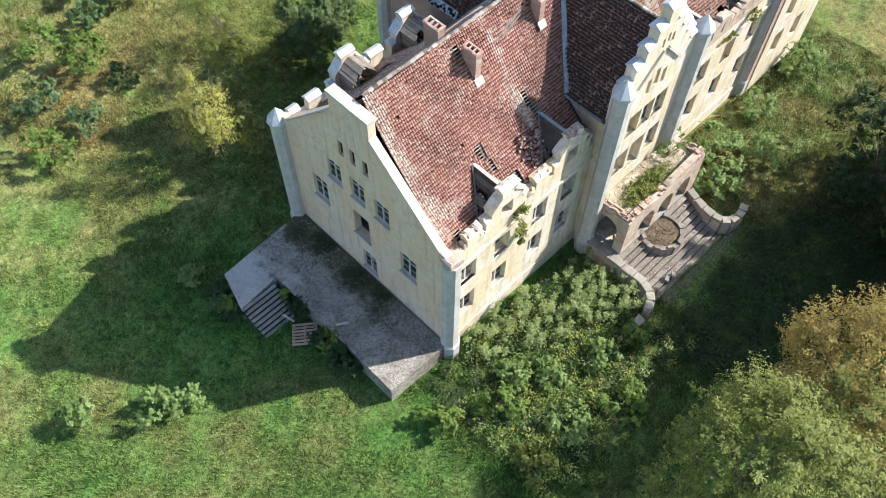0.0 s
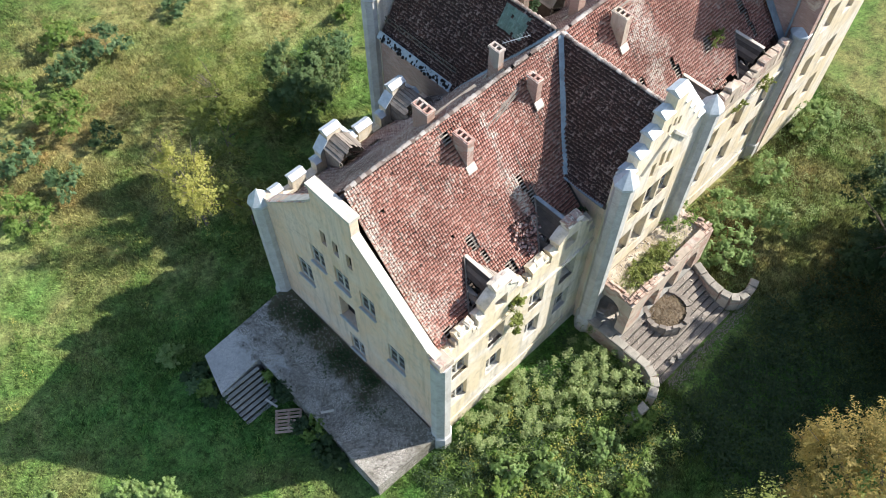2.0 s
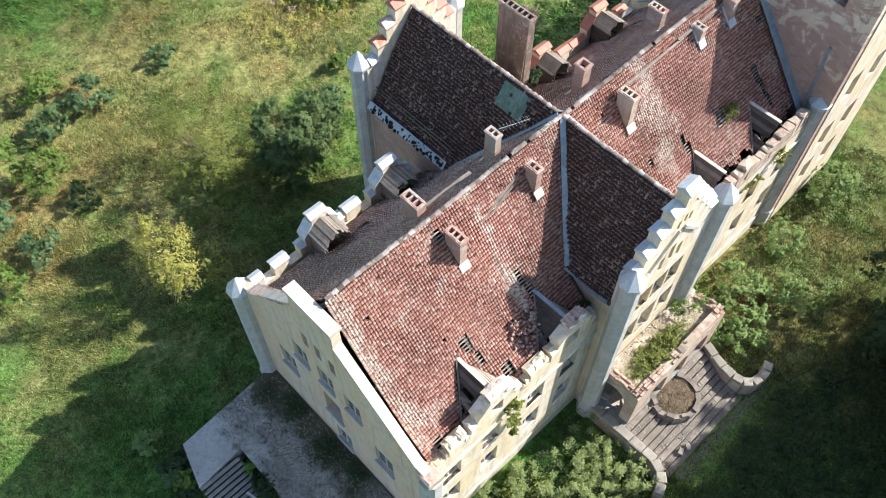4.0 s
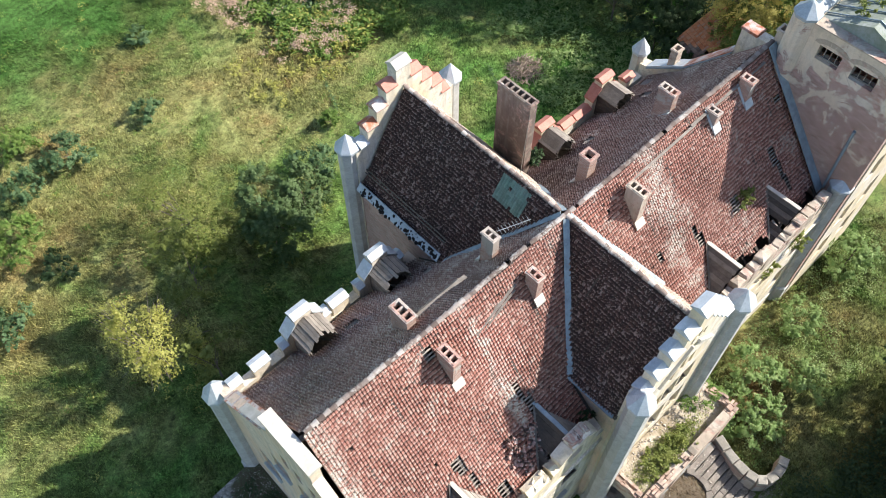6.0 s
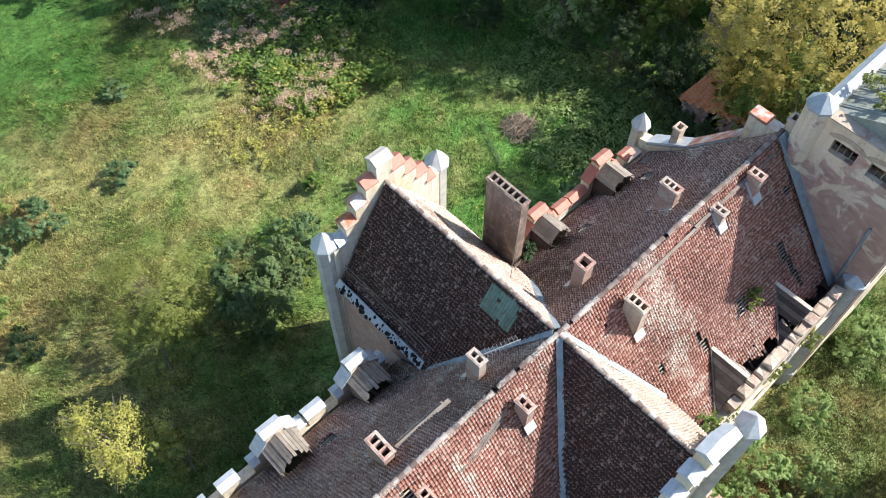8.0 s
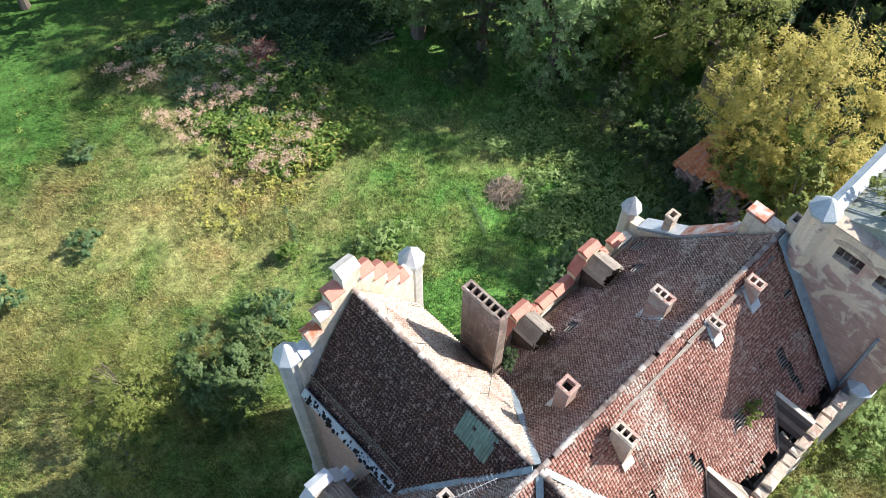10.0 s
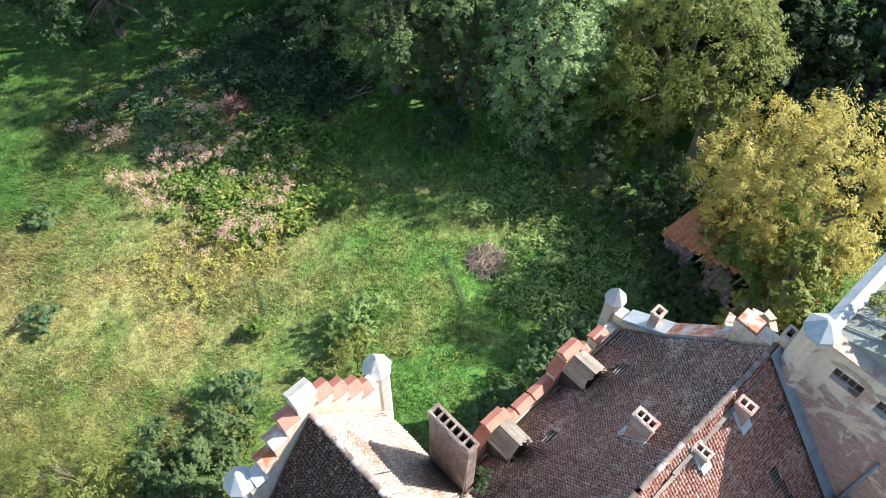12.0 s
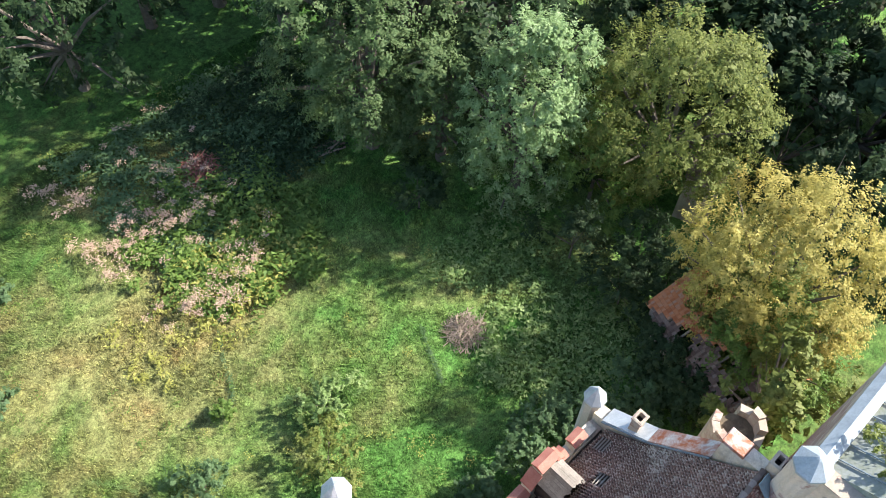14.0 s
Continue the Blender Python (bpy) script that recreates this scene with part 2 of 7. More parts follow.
M_OCHRE = plaster("ochre_plaster", (0.74, 0.545, 0.39), (0.73, 0.6, 0.49), 0.63, 0.4)
M_WHITE = plaster("lime_plaster", (0.7, 0.6, 0.42), (0.74, 0.69, 0.6), 0.63, 0.5)
M_BRICKY = plaster("peeling_plaster", (0.7, 0.58, 0.45), (0.68, 0.6, 0.51), 0.475, 0.35, 0.03, 0.35, (0.52, 0.36, 0.33))
M_RUIN = plaster("ruined_brickwork", (0.46, 0.38, 0.3), (0.55, 0.48, 0.4), 0.5, 0.6, 0, 0.8, (0.42, 0.34, 0.28))
M_PORCH = plaster("porch_brickwork", (0.52, 0.44, 0.36), (0.6, 0.53, 0.45), 0.485, 0.5, 0, 0.7, (0.47, 0.36, 0.29))
M_OLD_BRICK = speckle("weathered_brick", (0.45, 0.28, 0.215), (0.54, 0.43, 0.35), 3, 0.94, 0, (0.5, 0.44, 0.38), 0.3, 0.2, (1, 1, 1), 0.6)
M_COPE = speckle("white_coping", (0.58, 0.55, 0.49), (0.45, 0.42, 0.36), 2.0, 0.85, 0, (0.4, 0.37, 0.32), 0.3)
M_PIL = speckle("grey_render", (0.5, 0.5, 0.48), (0.38, 0.37, 0.35), 1.6, 0.9, 0, (0.6, 0.6, 0.57), 0.3)
M_ZINC = speckle("zinc_sheet", (0.29, 0.36, 0.4), (0.2, 0.24, 0.27), 2.5, 0.6, 0.2, (0.38, 0.42, 0.44), 0.15, 0.4)
M_CAP = speckle("pale_painted_zinc", (0.56, 0.6, 0.63), (0.42, 0.46, 0.49), 2.5, 0.5, 0.15, (0.36, 0.39, 0.41), 0.12, 0.5)
M_DULLCAP = speckle("dull_grey_zinc", (0.42, 0.47, 0.51), (0.32, 0.36, 0.39), 2.0, 0.6, 0.15, (0.24, 0.27, 0.28), 0.12, 0.4)
M_REDCAP = speckle("red_painted_sheet", (0.4, 0.15, 0.11), (0.47, 0.21, 0.155), 2.5, 0.6, 0.1, (0.33, 0.1, 0.07), 0.12, 0.4)
M_RUST = speckle("rusty_sheet", (0.4, 0.13, 0.06), (0.6, 0.6, 0.58), 1.8, 0.65, 0.2, (0.3, 0.1, 0.05), 0.15, 0.4)
M_WOOD = speckle("weathered_wood", (0.23, 0.2, 0.17), (0.34, 0.3, 0.26), 2.2, 0.9, 0, (0.12, 0.1, 0.085), 0.5, 0.2, (1, 1, 1), 0.5)
M_DARKWOOD = speckle("dark_old_wood", (0.07, 0.06, 0.055), (0.12, 0.1, 0.085), 2.2, 0.92, 0, (0.04, 0.035, 0.03), 0.5, 0.2, (1, 1, 1), 0.4)
M_MIDWOOD = speckle("grey_brown_planks", (0.15, 0.125, 0.105), (0.22, 0.19, 0.165), 2.2, 0.92, 0, (0.08, 0.068, 0.058), 0.5, 0.2, (1, 1, 1), 0.5)
M_BATTEN = speckle("grey_roof_batten", (0.42, 0.38, 0.33), (0.32, 0.28, 0.24), 4, 0.9, 0, (0.22, 0.19, 0.16), 0.3, 0.2, (1, 1, 1), 0.5)
M_PALEWOOD = speckle("bleached_wood", (0.62, 0.58, 0.5), (0.5, 0.46, 0.4), 3, 0.9, 0, (0.36, 0.32, 0.27), 0.3, 0.2)
M_FRAME = speckle("grey_white_window_paint", (0.55, 0.55, 0.52), (0.42, 0.41, 0.38), 5, 0.7, 0, (0.3, 0.28, 0.25), 0.2)
M_CHIM = plaster("chimney_render", (0.42, 0.36, 0.32), (0.5, 0.46, 0.42), 0.455, 0.7, 0, 0.4, (0.44, 0.31, 0.26))
M_BIGCHIM = plaster("chimney_brick", (0.15, 0.11, 0.095), (0.2, 0.15, 0.13), 0.5, 0.7, 0, 0.7, (0.2, 0.15, 0.13))
M_REDBRICK = plaster("bare_red_brick", (0.3, 0.12, 0.08), (0.34, 0.16, 0.11), 0.2, 0.4, 0, 0.25)
M_SOOT_DARK = speckle("soot_and_dark", (0.012, 0.011, 0.01), (0.025, 0.022, 0.02), 4, 0.95)
def terrace_mat():
    """Weathered concrete: dirt and moss gathered towards the house wall, pale crumbs and patches."""
    m, nt, b = node_mat("old_concrete", 0.94)
    p = n_pos(nt)
    sep = nt.nodes.new("ShaderNodeSeparateXYZ")
    nt.links.new(p, sep.inputs[0])
    n1, n2, n3 = n_noise(nt, p, 0.7, 6, 0.72, 0.6), n_noise(nt, p, 7, 5, 0.75), n_noise(nt, p, 24, 3, 0.7)
    x, y = sep.outputs[0], sep.outputs[1]
    c = n_mix(nt, n_ramp(nt, n2, (0.38, 0.0), (0.62, 1.0)), (0.095, 0.086, 0.07), (0.3, 0.28, 0.245))
    # bare slab by the steps, loose gravel in drifts, a grassy strip of dirt under the wall
    bare = n_math(nt, 'ADD', n1, n_math(nt, 'MULTIPLY', n_math(nt, 'SUBTRACT', n_math(nt, 'MULTIPLY', x, -0.6), 1.9), 0.25))
    bare = n_math(nt, 'MULTIPLY', n_ramp(nt, bare, (0.45, 0.0), (0.56, 0.9)), n_ramp(nt, n_math(nt, 'MULTIPLY', y, 0.1), (0.66, 0.0), (0.76, 1.0)))
    c = n_mix(nt, bare, c, n_mix(nt, n_ramp(nt, n2, (0.3, 0.0), (0.7, 1.0)), (0.34, 0.33, 0.31), (0.52, 0.5, 0.47)))
    grit = n_math(nt, 'MULTIPLY', n_ramp(nt, n3, (0.52, 0.0), (0.57, 0.95)), n_ramp(nt, n_noise(nt, p, 0.9, 4, 0.6), (0.44, 0.15), (0.54, 1.0)))
    c = n_mix(nt, grit, c, (0.6, 0.57, 0.52))
    dirt = n_math(nt, 'ADD', n1, n_math(nt, 'MULTIPLY', n_math(nt, 'ADD', x, 1.45), 0.3))
    dirt = n_math(nt, 'MULTIPLY', n_ramp(nt, dirt, (0.46, 0.0), (0.58, 0.92)), n_ramp(nt, n_math(nt, 'MULTIPLY', y, 0.1), (0.3, 0.35), (0.4, 1.0)))
    c = n_mix(nt, n_math(nt, 'MULTIPLY', dirt, n_ramp(nt, n3, (0.6, 1.0), (0.68, 0.3))), c, n_mix(nt, n_ramp(nt, n2, (0.4, 0.0), (0.6, 1.0)), (0.07, 0.05, 0.03), (0.06, 0.075, 0.028)))
    nt.links.new(c, b.inputs["Base Color"])
    n_bump(nt, b, n_math(nt, 'ADD', n2, n3), 0.7, 0.04)
    return m


M_CONC = terrace_mat()
M_CRUMB = speckle("plaster_crumbs", (0.6, 0.56, 0.5), (0.4, 0.36, 0.3), 5, 0.95, 0, (0.3, 0.2, 0.16), 0.3, 0.2, (1, 1, 1), 0.5)
M_TREAD = speckle("worn_tread", (0.34, 0.335, 0.31), (0.24, 0.235, 0.215), 3, 0.93, 0, (0.15, 0.15, 0.13), 0.5)
M_RISER = speckle("dark_riser", (0.075, 0.075, 0.06), (0.12, 0.115, 0.1), 3, 0.95, 0, (0.05, 0.055, 0.035), 0.5)
M_STONE = speckle("stair_stone", (0.34, 0.3, 0.26), (0.22, 0.19, 0.165), 2.2, 0.92, 0, (0.13, 0.12, 0.1), 0.6, 0.3, (1, 1, 1), 0.4)
M_WALLCAP = speckle("wall_capstone", (0.4, 0.37, 0.32), (0.28, 0.26, 0.225), 1.6, 0.92, 0, (0.18, 0.165, 0.14), 0.4, 0.3, (1, 1, 1), 0.35)
M_SOIL = speckle("leaf_litter", (0.13, 0.1, 0.07), (0.2, 0.16, 0.11), 4, 0.95, 0, (0.08, 0.07, 0.045), 0.8)
M_RUBBLE = speckle("deck_rubble", (0.6, 0.52, 0.42), (0.22, 0.175, 0.11), 1.1, 0.95, 0, (0.3, 0.25, 0.17), 0.9)
M_TWIG = speckle("dry_twigs", (0.3, 0.23, 0.17), (0.42, 0.34, 0.27), 3, 0.9, 0, (0.2, 0.15, 0.11), 0.3, 0.2, (1, 1, 1), 0.5)
M_REDTWIG = speckle("reddish_twigs", (0.33, 0.125, 0.1), (0.45, 0.2, 0.16), 3, 0.9, 0, (0.2, 0.08, 0.065), 0.3, 0.2, (1, 1, 1), 0.5)
M_BARK = speckle("bark", (0.13, 0.105, 0.085), (0.2, 0.17, 0.14), 4, 0.95, 0, (0.07, 0.055, 0.045), 0.8)
M_IRON = speckle("rusted_iron", (0.12, 0.14, 0.13), (0.2, 0.16, 0.12), 5, 0.7, 0.4)
M_ANTENNA = speckle("dull_aluminium", (0.5, 0.5, 0.5), (0.4, 0.4, 0.4), 5, 0.4, 0.8)
M_SLATE = speckle("lichened_sheet_roof", (0.3, 0.32, 0.3), (0.22, 0.25, 0.2), 1.3, 0.85, 0.05, (0.13, 0.16, 0.08), 0.3)
M_RED_TILE = tile_mat("red_clay_tile", ((0.215, 0.082, 0.062), (0.29, 0.12, 0.092), (0.345, 0.152, 0.117), (0.44, 0.232, 0.185)), (0.5, 0.46, 0.4), 0.57, 0.3, 0.35, ((0.75, 1.0), (16.2, 1.1), (7.0, 0.5)), 0.9, (0.62, 0.44, 0.37))
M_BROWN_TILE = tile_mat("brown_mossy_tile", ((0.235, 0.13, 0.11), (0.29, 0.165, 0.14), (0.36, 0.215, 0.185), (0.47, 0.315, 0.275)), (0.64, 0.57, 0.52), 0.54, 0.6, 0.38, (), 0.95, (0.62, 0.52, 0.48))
M_SHADED_TILE = tile_mat("shaded_mossy_tile", ((0.042, 0.022, 0.02), (0.058, 0.03, 0.026), (0.078, 0.04, 0.034), (0.13, 0.062, 0.052)), (0.52, 0.41, 0.37), 0.64, 0.4, 0.38, (), 0.95, (0.4, 0.29, 0.26), 0.6)
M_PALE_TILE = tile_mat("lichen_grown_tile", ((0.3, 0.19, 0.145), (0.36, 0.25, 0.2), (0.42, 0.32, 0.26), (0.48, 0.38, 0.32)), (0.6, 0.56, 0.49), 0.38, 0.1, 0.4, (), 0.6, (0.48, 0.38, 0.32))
M_RIDGE = tile_mat("ridge_tile_clay", ((0.13, 0.095, 0.08), (0.21, 0.16, 0.135), (0.32, 0.26, 0.225), (0.46, 0.41, 0.37)), (0.55, 0.52, 0.47), 0.5, 0.3, 0.3, (), 0.0, joint_shade=0.0)
M_GREENTILE = speckle("green_glass_tile", (0.2, 0.33, 0.28), (0.3, 0.42, 0.37), 3, 0.35, 0, (0.12, 0.2, 0.17), 0.2, 0.5, (1, 1, 1), 0.5)
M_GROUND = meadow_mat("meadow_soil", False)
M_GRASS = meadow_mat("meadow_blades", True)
M_LEAF_MID = leaf_mat("leaf_mid_green", (0.056, 0.115, 0.023), (0.144, 0.230, 0.047), (0.307, 0.383, 0.115))
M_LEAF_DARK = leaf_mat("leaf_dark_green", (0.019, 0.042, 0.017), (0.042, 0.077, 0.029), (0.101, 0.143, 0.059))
M_LEAF_OCHRE = leaf_mat("leaf_ochre", (0.144, 0.135, 0.040), (0.351, 0.271, 0.079), (0.574, 0.415, 0.144))
M_LEAF_YELLOW = leaf_mat("leaf_yellow", (0.16, 0.165, 0.035), (0.44, 0.385, 0.1), (0.67, 0.55, 0.2))
M_LEAF_SAGE = leaf_mat("leaf_grey_green", (0.045, 0.088, 0.03), (0.105, 0.165, 0.06), (0.24, 0.3, 0.13))
M_LEAF_LIME = leaf_mat("leaf_yellow_green", (0.16, 0.18, 0.04), (0.36, 0.36, 0.085), (0.56, 0.5, 0.18))
M_LEAF_PALE = leaf_mat("leaf_pale_green", (0.081, 0.149, 0.040), (0.207, 0.310, 0.098), (0.460, 0.529, 0.241))
M_LEAF_WEED = leaf_mat("leaf_pale_weed", (0.07, 0.115, 0.04), (0.23, 0.3, 0.11), (0.5, 0.53, 0.27))
M_LEAF_OLIVE = leaf_mat("leaf_olive", (0.07, 0.1, 0.022), (0.18, 0.215, 0.05), (0.36, 0.36, 0.12))
M_LEAF_ASH = leaf_mat("leaf_pale_ash", (0.09, 0.165, 0.055), (0.24, 0.35, 0.14), (0.52, 0.6, 0.35))
M_LEAF_BLUE = leaf_mat("leaf_blue_green", (0.047, 0.096, 0.040), (0.112, 0.191, 0.079), (0.239, 0.319, 0.160))
M_LEAF_DRY = leaf_mat("dry_seed_heads", (0.34, 0.22, 0.15), (0.5, 0.35, 0.25), (0.64, 0.48, 0.36), 0.1)
M_LITTER = leaf_mat("brown_leaf_litter", (0.07, 0.05, 0.03), (0.14, 0.1, 0.06), (0.26, 0.19, 0.11), 0.05)

m_, nt_, b_ = node_mat("old_window_glass", 0.08, 0.0, 0.6)
b_.inputs["Base Color"].default_value = (0.02, 0.025, 0.028, 1)
M_GLASS = m_
b_.inputs["Base Color"].default_value = (0.05, 0.06, 0.065, 1)
b_.inputs["Transmission Weight"].default_value = 0.6

# ---- building blocks ----
ORG = {}


class Geo:
    """Collects vertices and faces of one mesh, in world metres."""

    def __init__(self):
        self.v, self.f = [], []

    def add(self, verts, faces):
        k = len(self.v)
        self.v += [tuple(p) for p in verts]
        self.f += [tuple(i + k for i in q) for q in faces]
        return self

    def box(self, x0, x1, y0, y1, z0, z1, m=None):
        p = [Vector((x, y, z)) for z in (z0, z1) for y in (y0, y1) for x in (x0, x1)]
        if m is not None:
            p = [m @ q for q in p]
        return self.add(p, [(0, 2, 3, 1), (4, 5, 7, 6), (0, 1, 5, 4), (2, 6, 7, 3), (0, 4, 6, 2), (1, 3, 7, 5)])

    def cbox(self, x0, x1, y0, y1, z0, z1, c=0.03, m=None, jit=0.0, rnd=random):
        """A box with chamfered upper edges and slightly uneven corners."""
        p = []
        for z, k in ((z0, 0), (z1 - c, 0), (z1, c)):
            for x, y in ((x0 + k, y0 + k), (x1 - k, y0 + k), (x1 - k, y1 - k), (x0 + k, y1 - k)):
                p.append(Vector((x + rnd.uniform(-jit, jit), y + rnd.uniform(-jit, jit), z + rnd.uniform(-jit, jit))))
        if m is not None:
            p = [m @ q for q in p]
        fs = [(3, 2, 1, 0), (8, 9, 10, 11)]
        for a in (0, 4):
            fs += [(a + i, a + (i + 1) % 4, a + 4 + (i + 1) % 4, a + 4 + i) for i in range(4)]
        return self.add(p, fs)

    def prism(self, poly, lo, hi, axis):
        """A flat outline pushed along an axis: 'x' takes (y, z) points, 'y' (x, z), 'z' (x, y)."""
        n = len(poly)
        place = {'x': lambda a, b, w: (w, a, b), 'y': lambda a, b, w: (a, w, b), 'z': lambda a, b, w: (a, b, w)}[axis]
        vs = [place(a, b, lo) for a, b in poly] + [place(a, b, hi) for a, b in poly]
        fs = [tuple(range(n - 1, -1, -1)), tuple(range(n, 2 * n))]
        fs += [(i, (i + 1) % n, n + (i + 1) % n, n + i) for i in range(n)]
        return self.add(vs, fs)

    def ring(self, cx, cy, levels, n=8, turn=math.pi / 8):
        """Rings of n corners at (radius, z) levels, closed top and bottom."""
        vs = [(cx + r * math.cos(turn + 2 * math.pi * i / n), cy + r * math.sin(turn + 2 * math.pi * i / n), z) for r, z in levels for i in range(n)]
        fs = [tuple(range(n - 1, -1, -1)), tuple(range(len(vs) - n, len(vs)))]
        for k in range(len(levels) - 1):
            fs += [(k * n + i, k * n + (i + 1) % n, (k + 1) * n + (i + 1) % n, (k + 1) * n + i) for i in range(n)]
        return self.add(vs, fs)

    def rod(self, a, b, r0, r1=None, n=6):
        """A tapered round rod from a to b."""
        a, b = Vector(a), Vector(b)
        r1 = r0 if r1 is None else r1
        q = (b - a).to_track_quat('Z', 'Y').to_matrix()
        vs = [p + q @ Vector((r * math.cos(2 * math.pi * i / n), r * math.sin(2 * math.pi * i / n), 0)) for p, r in ((a, r0), (b, r1)) for i in range(n)]
        fs = [tuple(range(n - 1, -1, -1)), tuple(range(n, 2 * n))] + [(i, (i + 1) % n, n + (i + 1) % n, n + i) for i in range(n)]
        return self.add(vs, fs)

    def tube(self, pts, radii, n=6):
        """One bent, tapered limb through the points."""
        ps = [Vector(p) for p in pts]
        q = (ps[-1] - ps[0]).to_track_quat('Z', 'Y').to_matrix()
        vs = [p + q @ Vector((r * math.cos(2 * math.pi * i / n), r * math.sin(2 * math.pi * i / n), 0)) for p, r in zip(ps, radii) for i in range(n)]
        fs = [tuple(range(n - 1, -1, -1)), tuple(range(len(vs) - n, len(vs)))]
        for k in range(len(ps) - 1):
            fs += [(k * n + i, k * n + (i + 1) % n, (k + 1) * n + (i + 1) % n, (k + 1) * n + i) for i in range(n)]
        return self.add(vs, fs)

    def beam(self, a, b, w, h):
        """A squared beam from a to b."""
        a, b = Vector(a), Vector(b)
        d = (b - a).normalized()
        s = d.cross(Vector((0, 0, 1)))
        s = s.normalized() if s.length > 1e-4 else Vector((1, 0, 0))
        u = s.cross(d)
        vs = [p + s * (i * w / 2) + u * (j * h / 2) for p in (a, b) for i, j in ((-1, -1), (1, -1), (1, 1), (-1, 1))]
        return self.add(vs, [(0, 1, 2, 3), (7, 6, 5, 4), (0, 4, 5, 1), (1, 5, 6, 2), (2, 6, 7, 3), (3, 7, 4, 0)])


def mesh_of(name, verts, faces, mat, weld=False):
    me = bpy.data.meshes.new(name)
    me.from_pydata(verts, [], faces)
    me.materials.append(mat)
    me.validate()
    bm = bmesh.new()
    bm.from_mesh(me)
    if weld:
        bmesh.ops.remove_doubles(bm, verts=bm.verts, dist=2e-4)
    bmesh.ops.recalc_face_normals(bm, faces=bm.faces)
    bm.to_mesh(me)
    bm.free()
    return me


GROUPS = {"tall woodland tree in deep green": "trees of the wood", "large dark tree along the drive": "trees along the drive", "dense dark green shrub in the shade": "shrubs in the shade of the wood", "weeds rooted in the crumbling masonry": "weeds on the masonry", "long grey board lying on the roof tiles": "boards on the roof", "pale loose stone block lying on the stairs": "loose stones on the stairs", "pale loose plank leaning on the terrace edge": "planks on the terrace"}


def group_of(label, category):
    """The name of the set of repeats that a thing belongs to."""
    if label in GROUPS:
        return GROUPS[label]
    if category == "shrub":
        return "weeds round the terrace" if "terrace" in label else "shrubs along the house" if " by the " in label else "shrubs in the meadow"
    if category == "tree" and "shed" in label:
        return "trees round the shed"
    if "curved wall" in label:
        return "walls beside the stairs"
    return ""


def root(name, loc, label, category, kind="", group=""):
    ob = new(name)
    ob.location = loc
    ob.empty_display_size = 0.3
    ORG[ob] = Vector(loc)
    return tagged(ob, label, category, group or group_of(label, category), kind)


WELDED = {"gable_wall", "front_wall", "back_wall", "stepped_gable", "wing_wall", "dormer_gable", "wall", "arcade_wall", "side_wall", "chimney", "chimney_head", "coping"}


def part(name, geo, mat, parent, label="", kind=""):
    o = ORG[parent]
    me = mesh_of(name, [(x - o.x, y - o.y, z - o.z) for x, y, z in geo.v], geo.f, mat, name in WELDED)
    ob = new(name, me)
    ob.parent = parent
    ORG[ob] = o.copy()
    return tagged(ob, label, kind=kind)


def thing(name, geo, mat, loc, label, category, kind="", group=""):
    o = Vector(loc)
    me = mesh_of(name, [(x - o.x, y - o.y, z - o.z) for x, y, z in geo.v], geo.f, mat)
    ob = new(name, me)
    ob.location = o
    ORG[ob] = o
    return tagged(ob, label, category, group or group_of(label, category), kind)


def piece(name, me, parent, m, label=""):
    """An object on a shared mesh, set by a world matrix without scale of its parent."""
    ob = new(name, me)
    ob.parent = parent
    ob.matrix_basis = Matrix.Translation(-ORG[parent]) @ m
    ORG[ob] = (m).translation.copy()
    return tagged(ob, label)


def wall_geo(geo, axis, w0, w1, z0, top, u0, u1, holes, cuts=()):
    """A wall along 'x' or 'y' between the depths w0 and w1, with rectangular openings (ua, ub, za, zb) right through it."""
    us = sorted({u0, u1, *cuts, *[h[0] for h in holes], *[h[1] for h in holes]})
    us = [u for u in us if u0 - 1e-6 <= u <= u1 + 1e-6]
    ax = 'y' if axis == 'x' else 'x'
    levels = sorted({z for h in holes for z in h[2:]})
    for a, b in zip(us, us[1:]):
        if b - a < 1e-5:
            continue
        mid = (a + b) / 2
        ta, tb = top(a + 1e-6), top(b - 1e-6)
        zs = [z0] + [z for z in levels if z0 < z < min(ta, tb) - 0.01]
        gaps = [h for h in holes if h[0] < mid < h[1]]
        for k, z in enumerate(zs):
            last = k == len(zs) - 1
            za, zb = (ta, tb) if last else (zs[k + 1], zs[k + 1])
            if not any(h[2] - 1e-6 <= z < h[3] - 1e-6 for h in gaps):
                geo.prism([(a, z), (b, z), (b, zb), (a, za)], w0, w1, ax)
    return geo


def interp(pts):
    xs, ys = [p[0] for p in pts], [p[1] for p in pts]
    return lambda u: float(np.interp(u, xs, ys))


G0 = -0.2                               # level of the meadow
RX, RY, RZ = 12.07, 5.58, 13.28          # where the ridges cross
rng = random.Random(7)
nrg = np.random.default_rng(11)

# ---- ground ----
def ground_z(x, y):
    """Gentle swell of the meadow, flat under the house."""
    d = np.maximum(np.maximum(np.abs(x - 11) - 18, np.abs(y - 5) - 11), 0.0)
    k = np.clip(d / 9, 0, 1)
    return G0 + k * (0.16 * np.sin(x * 0.31 + 1.2) * np.cos(y * 0.27) + 0.1 * np.sin(x * 0.9 + y * 0.7)) + 0.012 * np.clip(y - 24, 0, 60) * (y > 24) * k


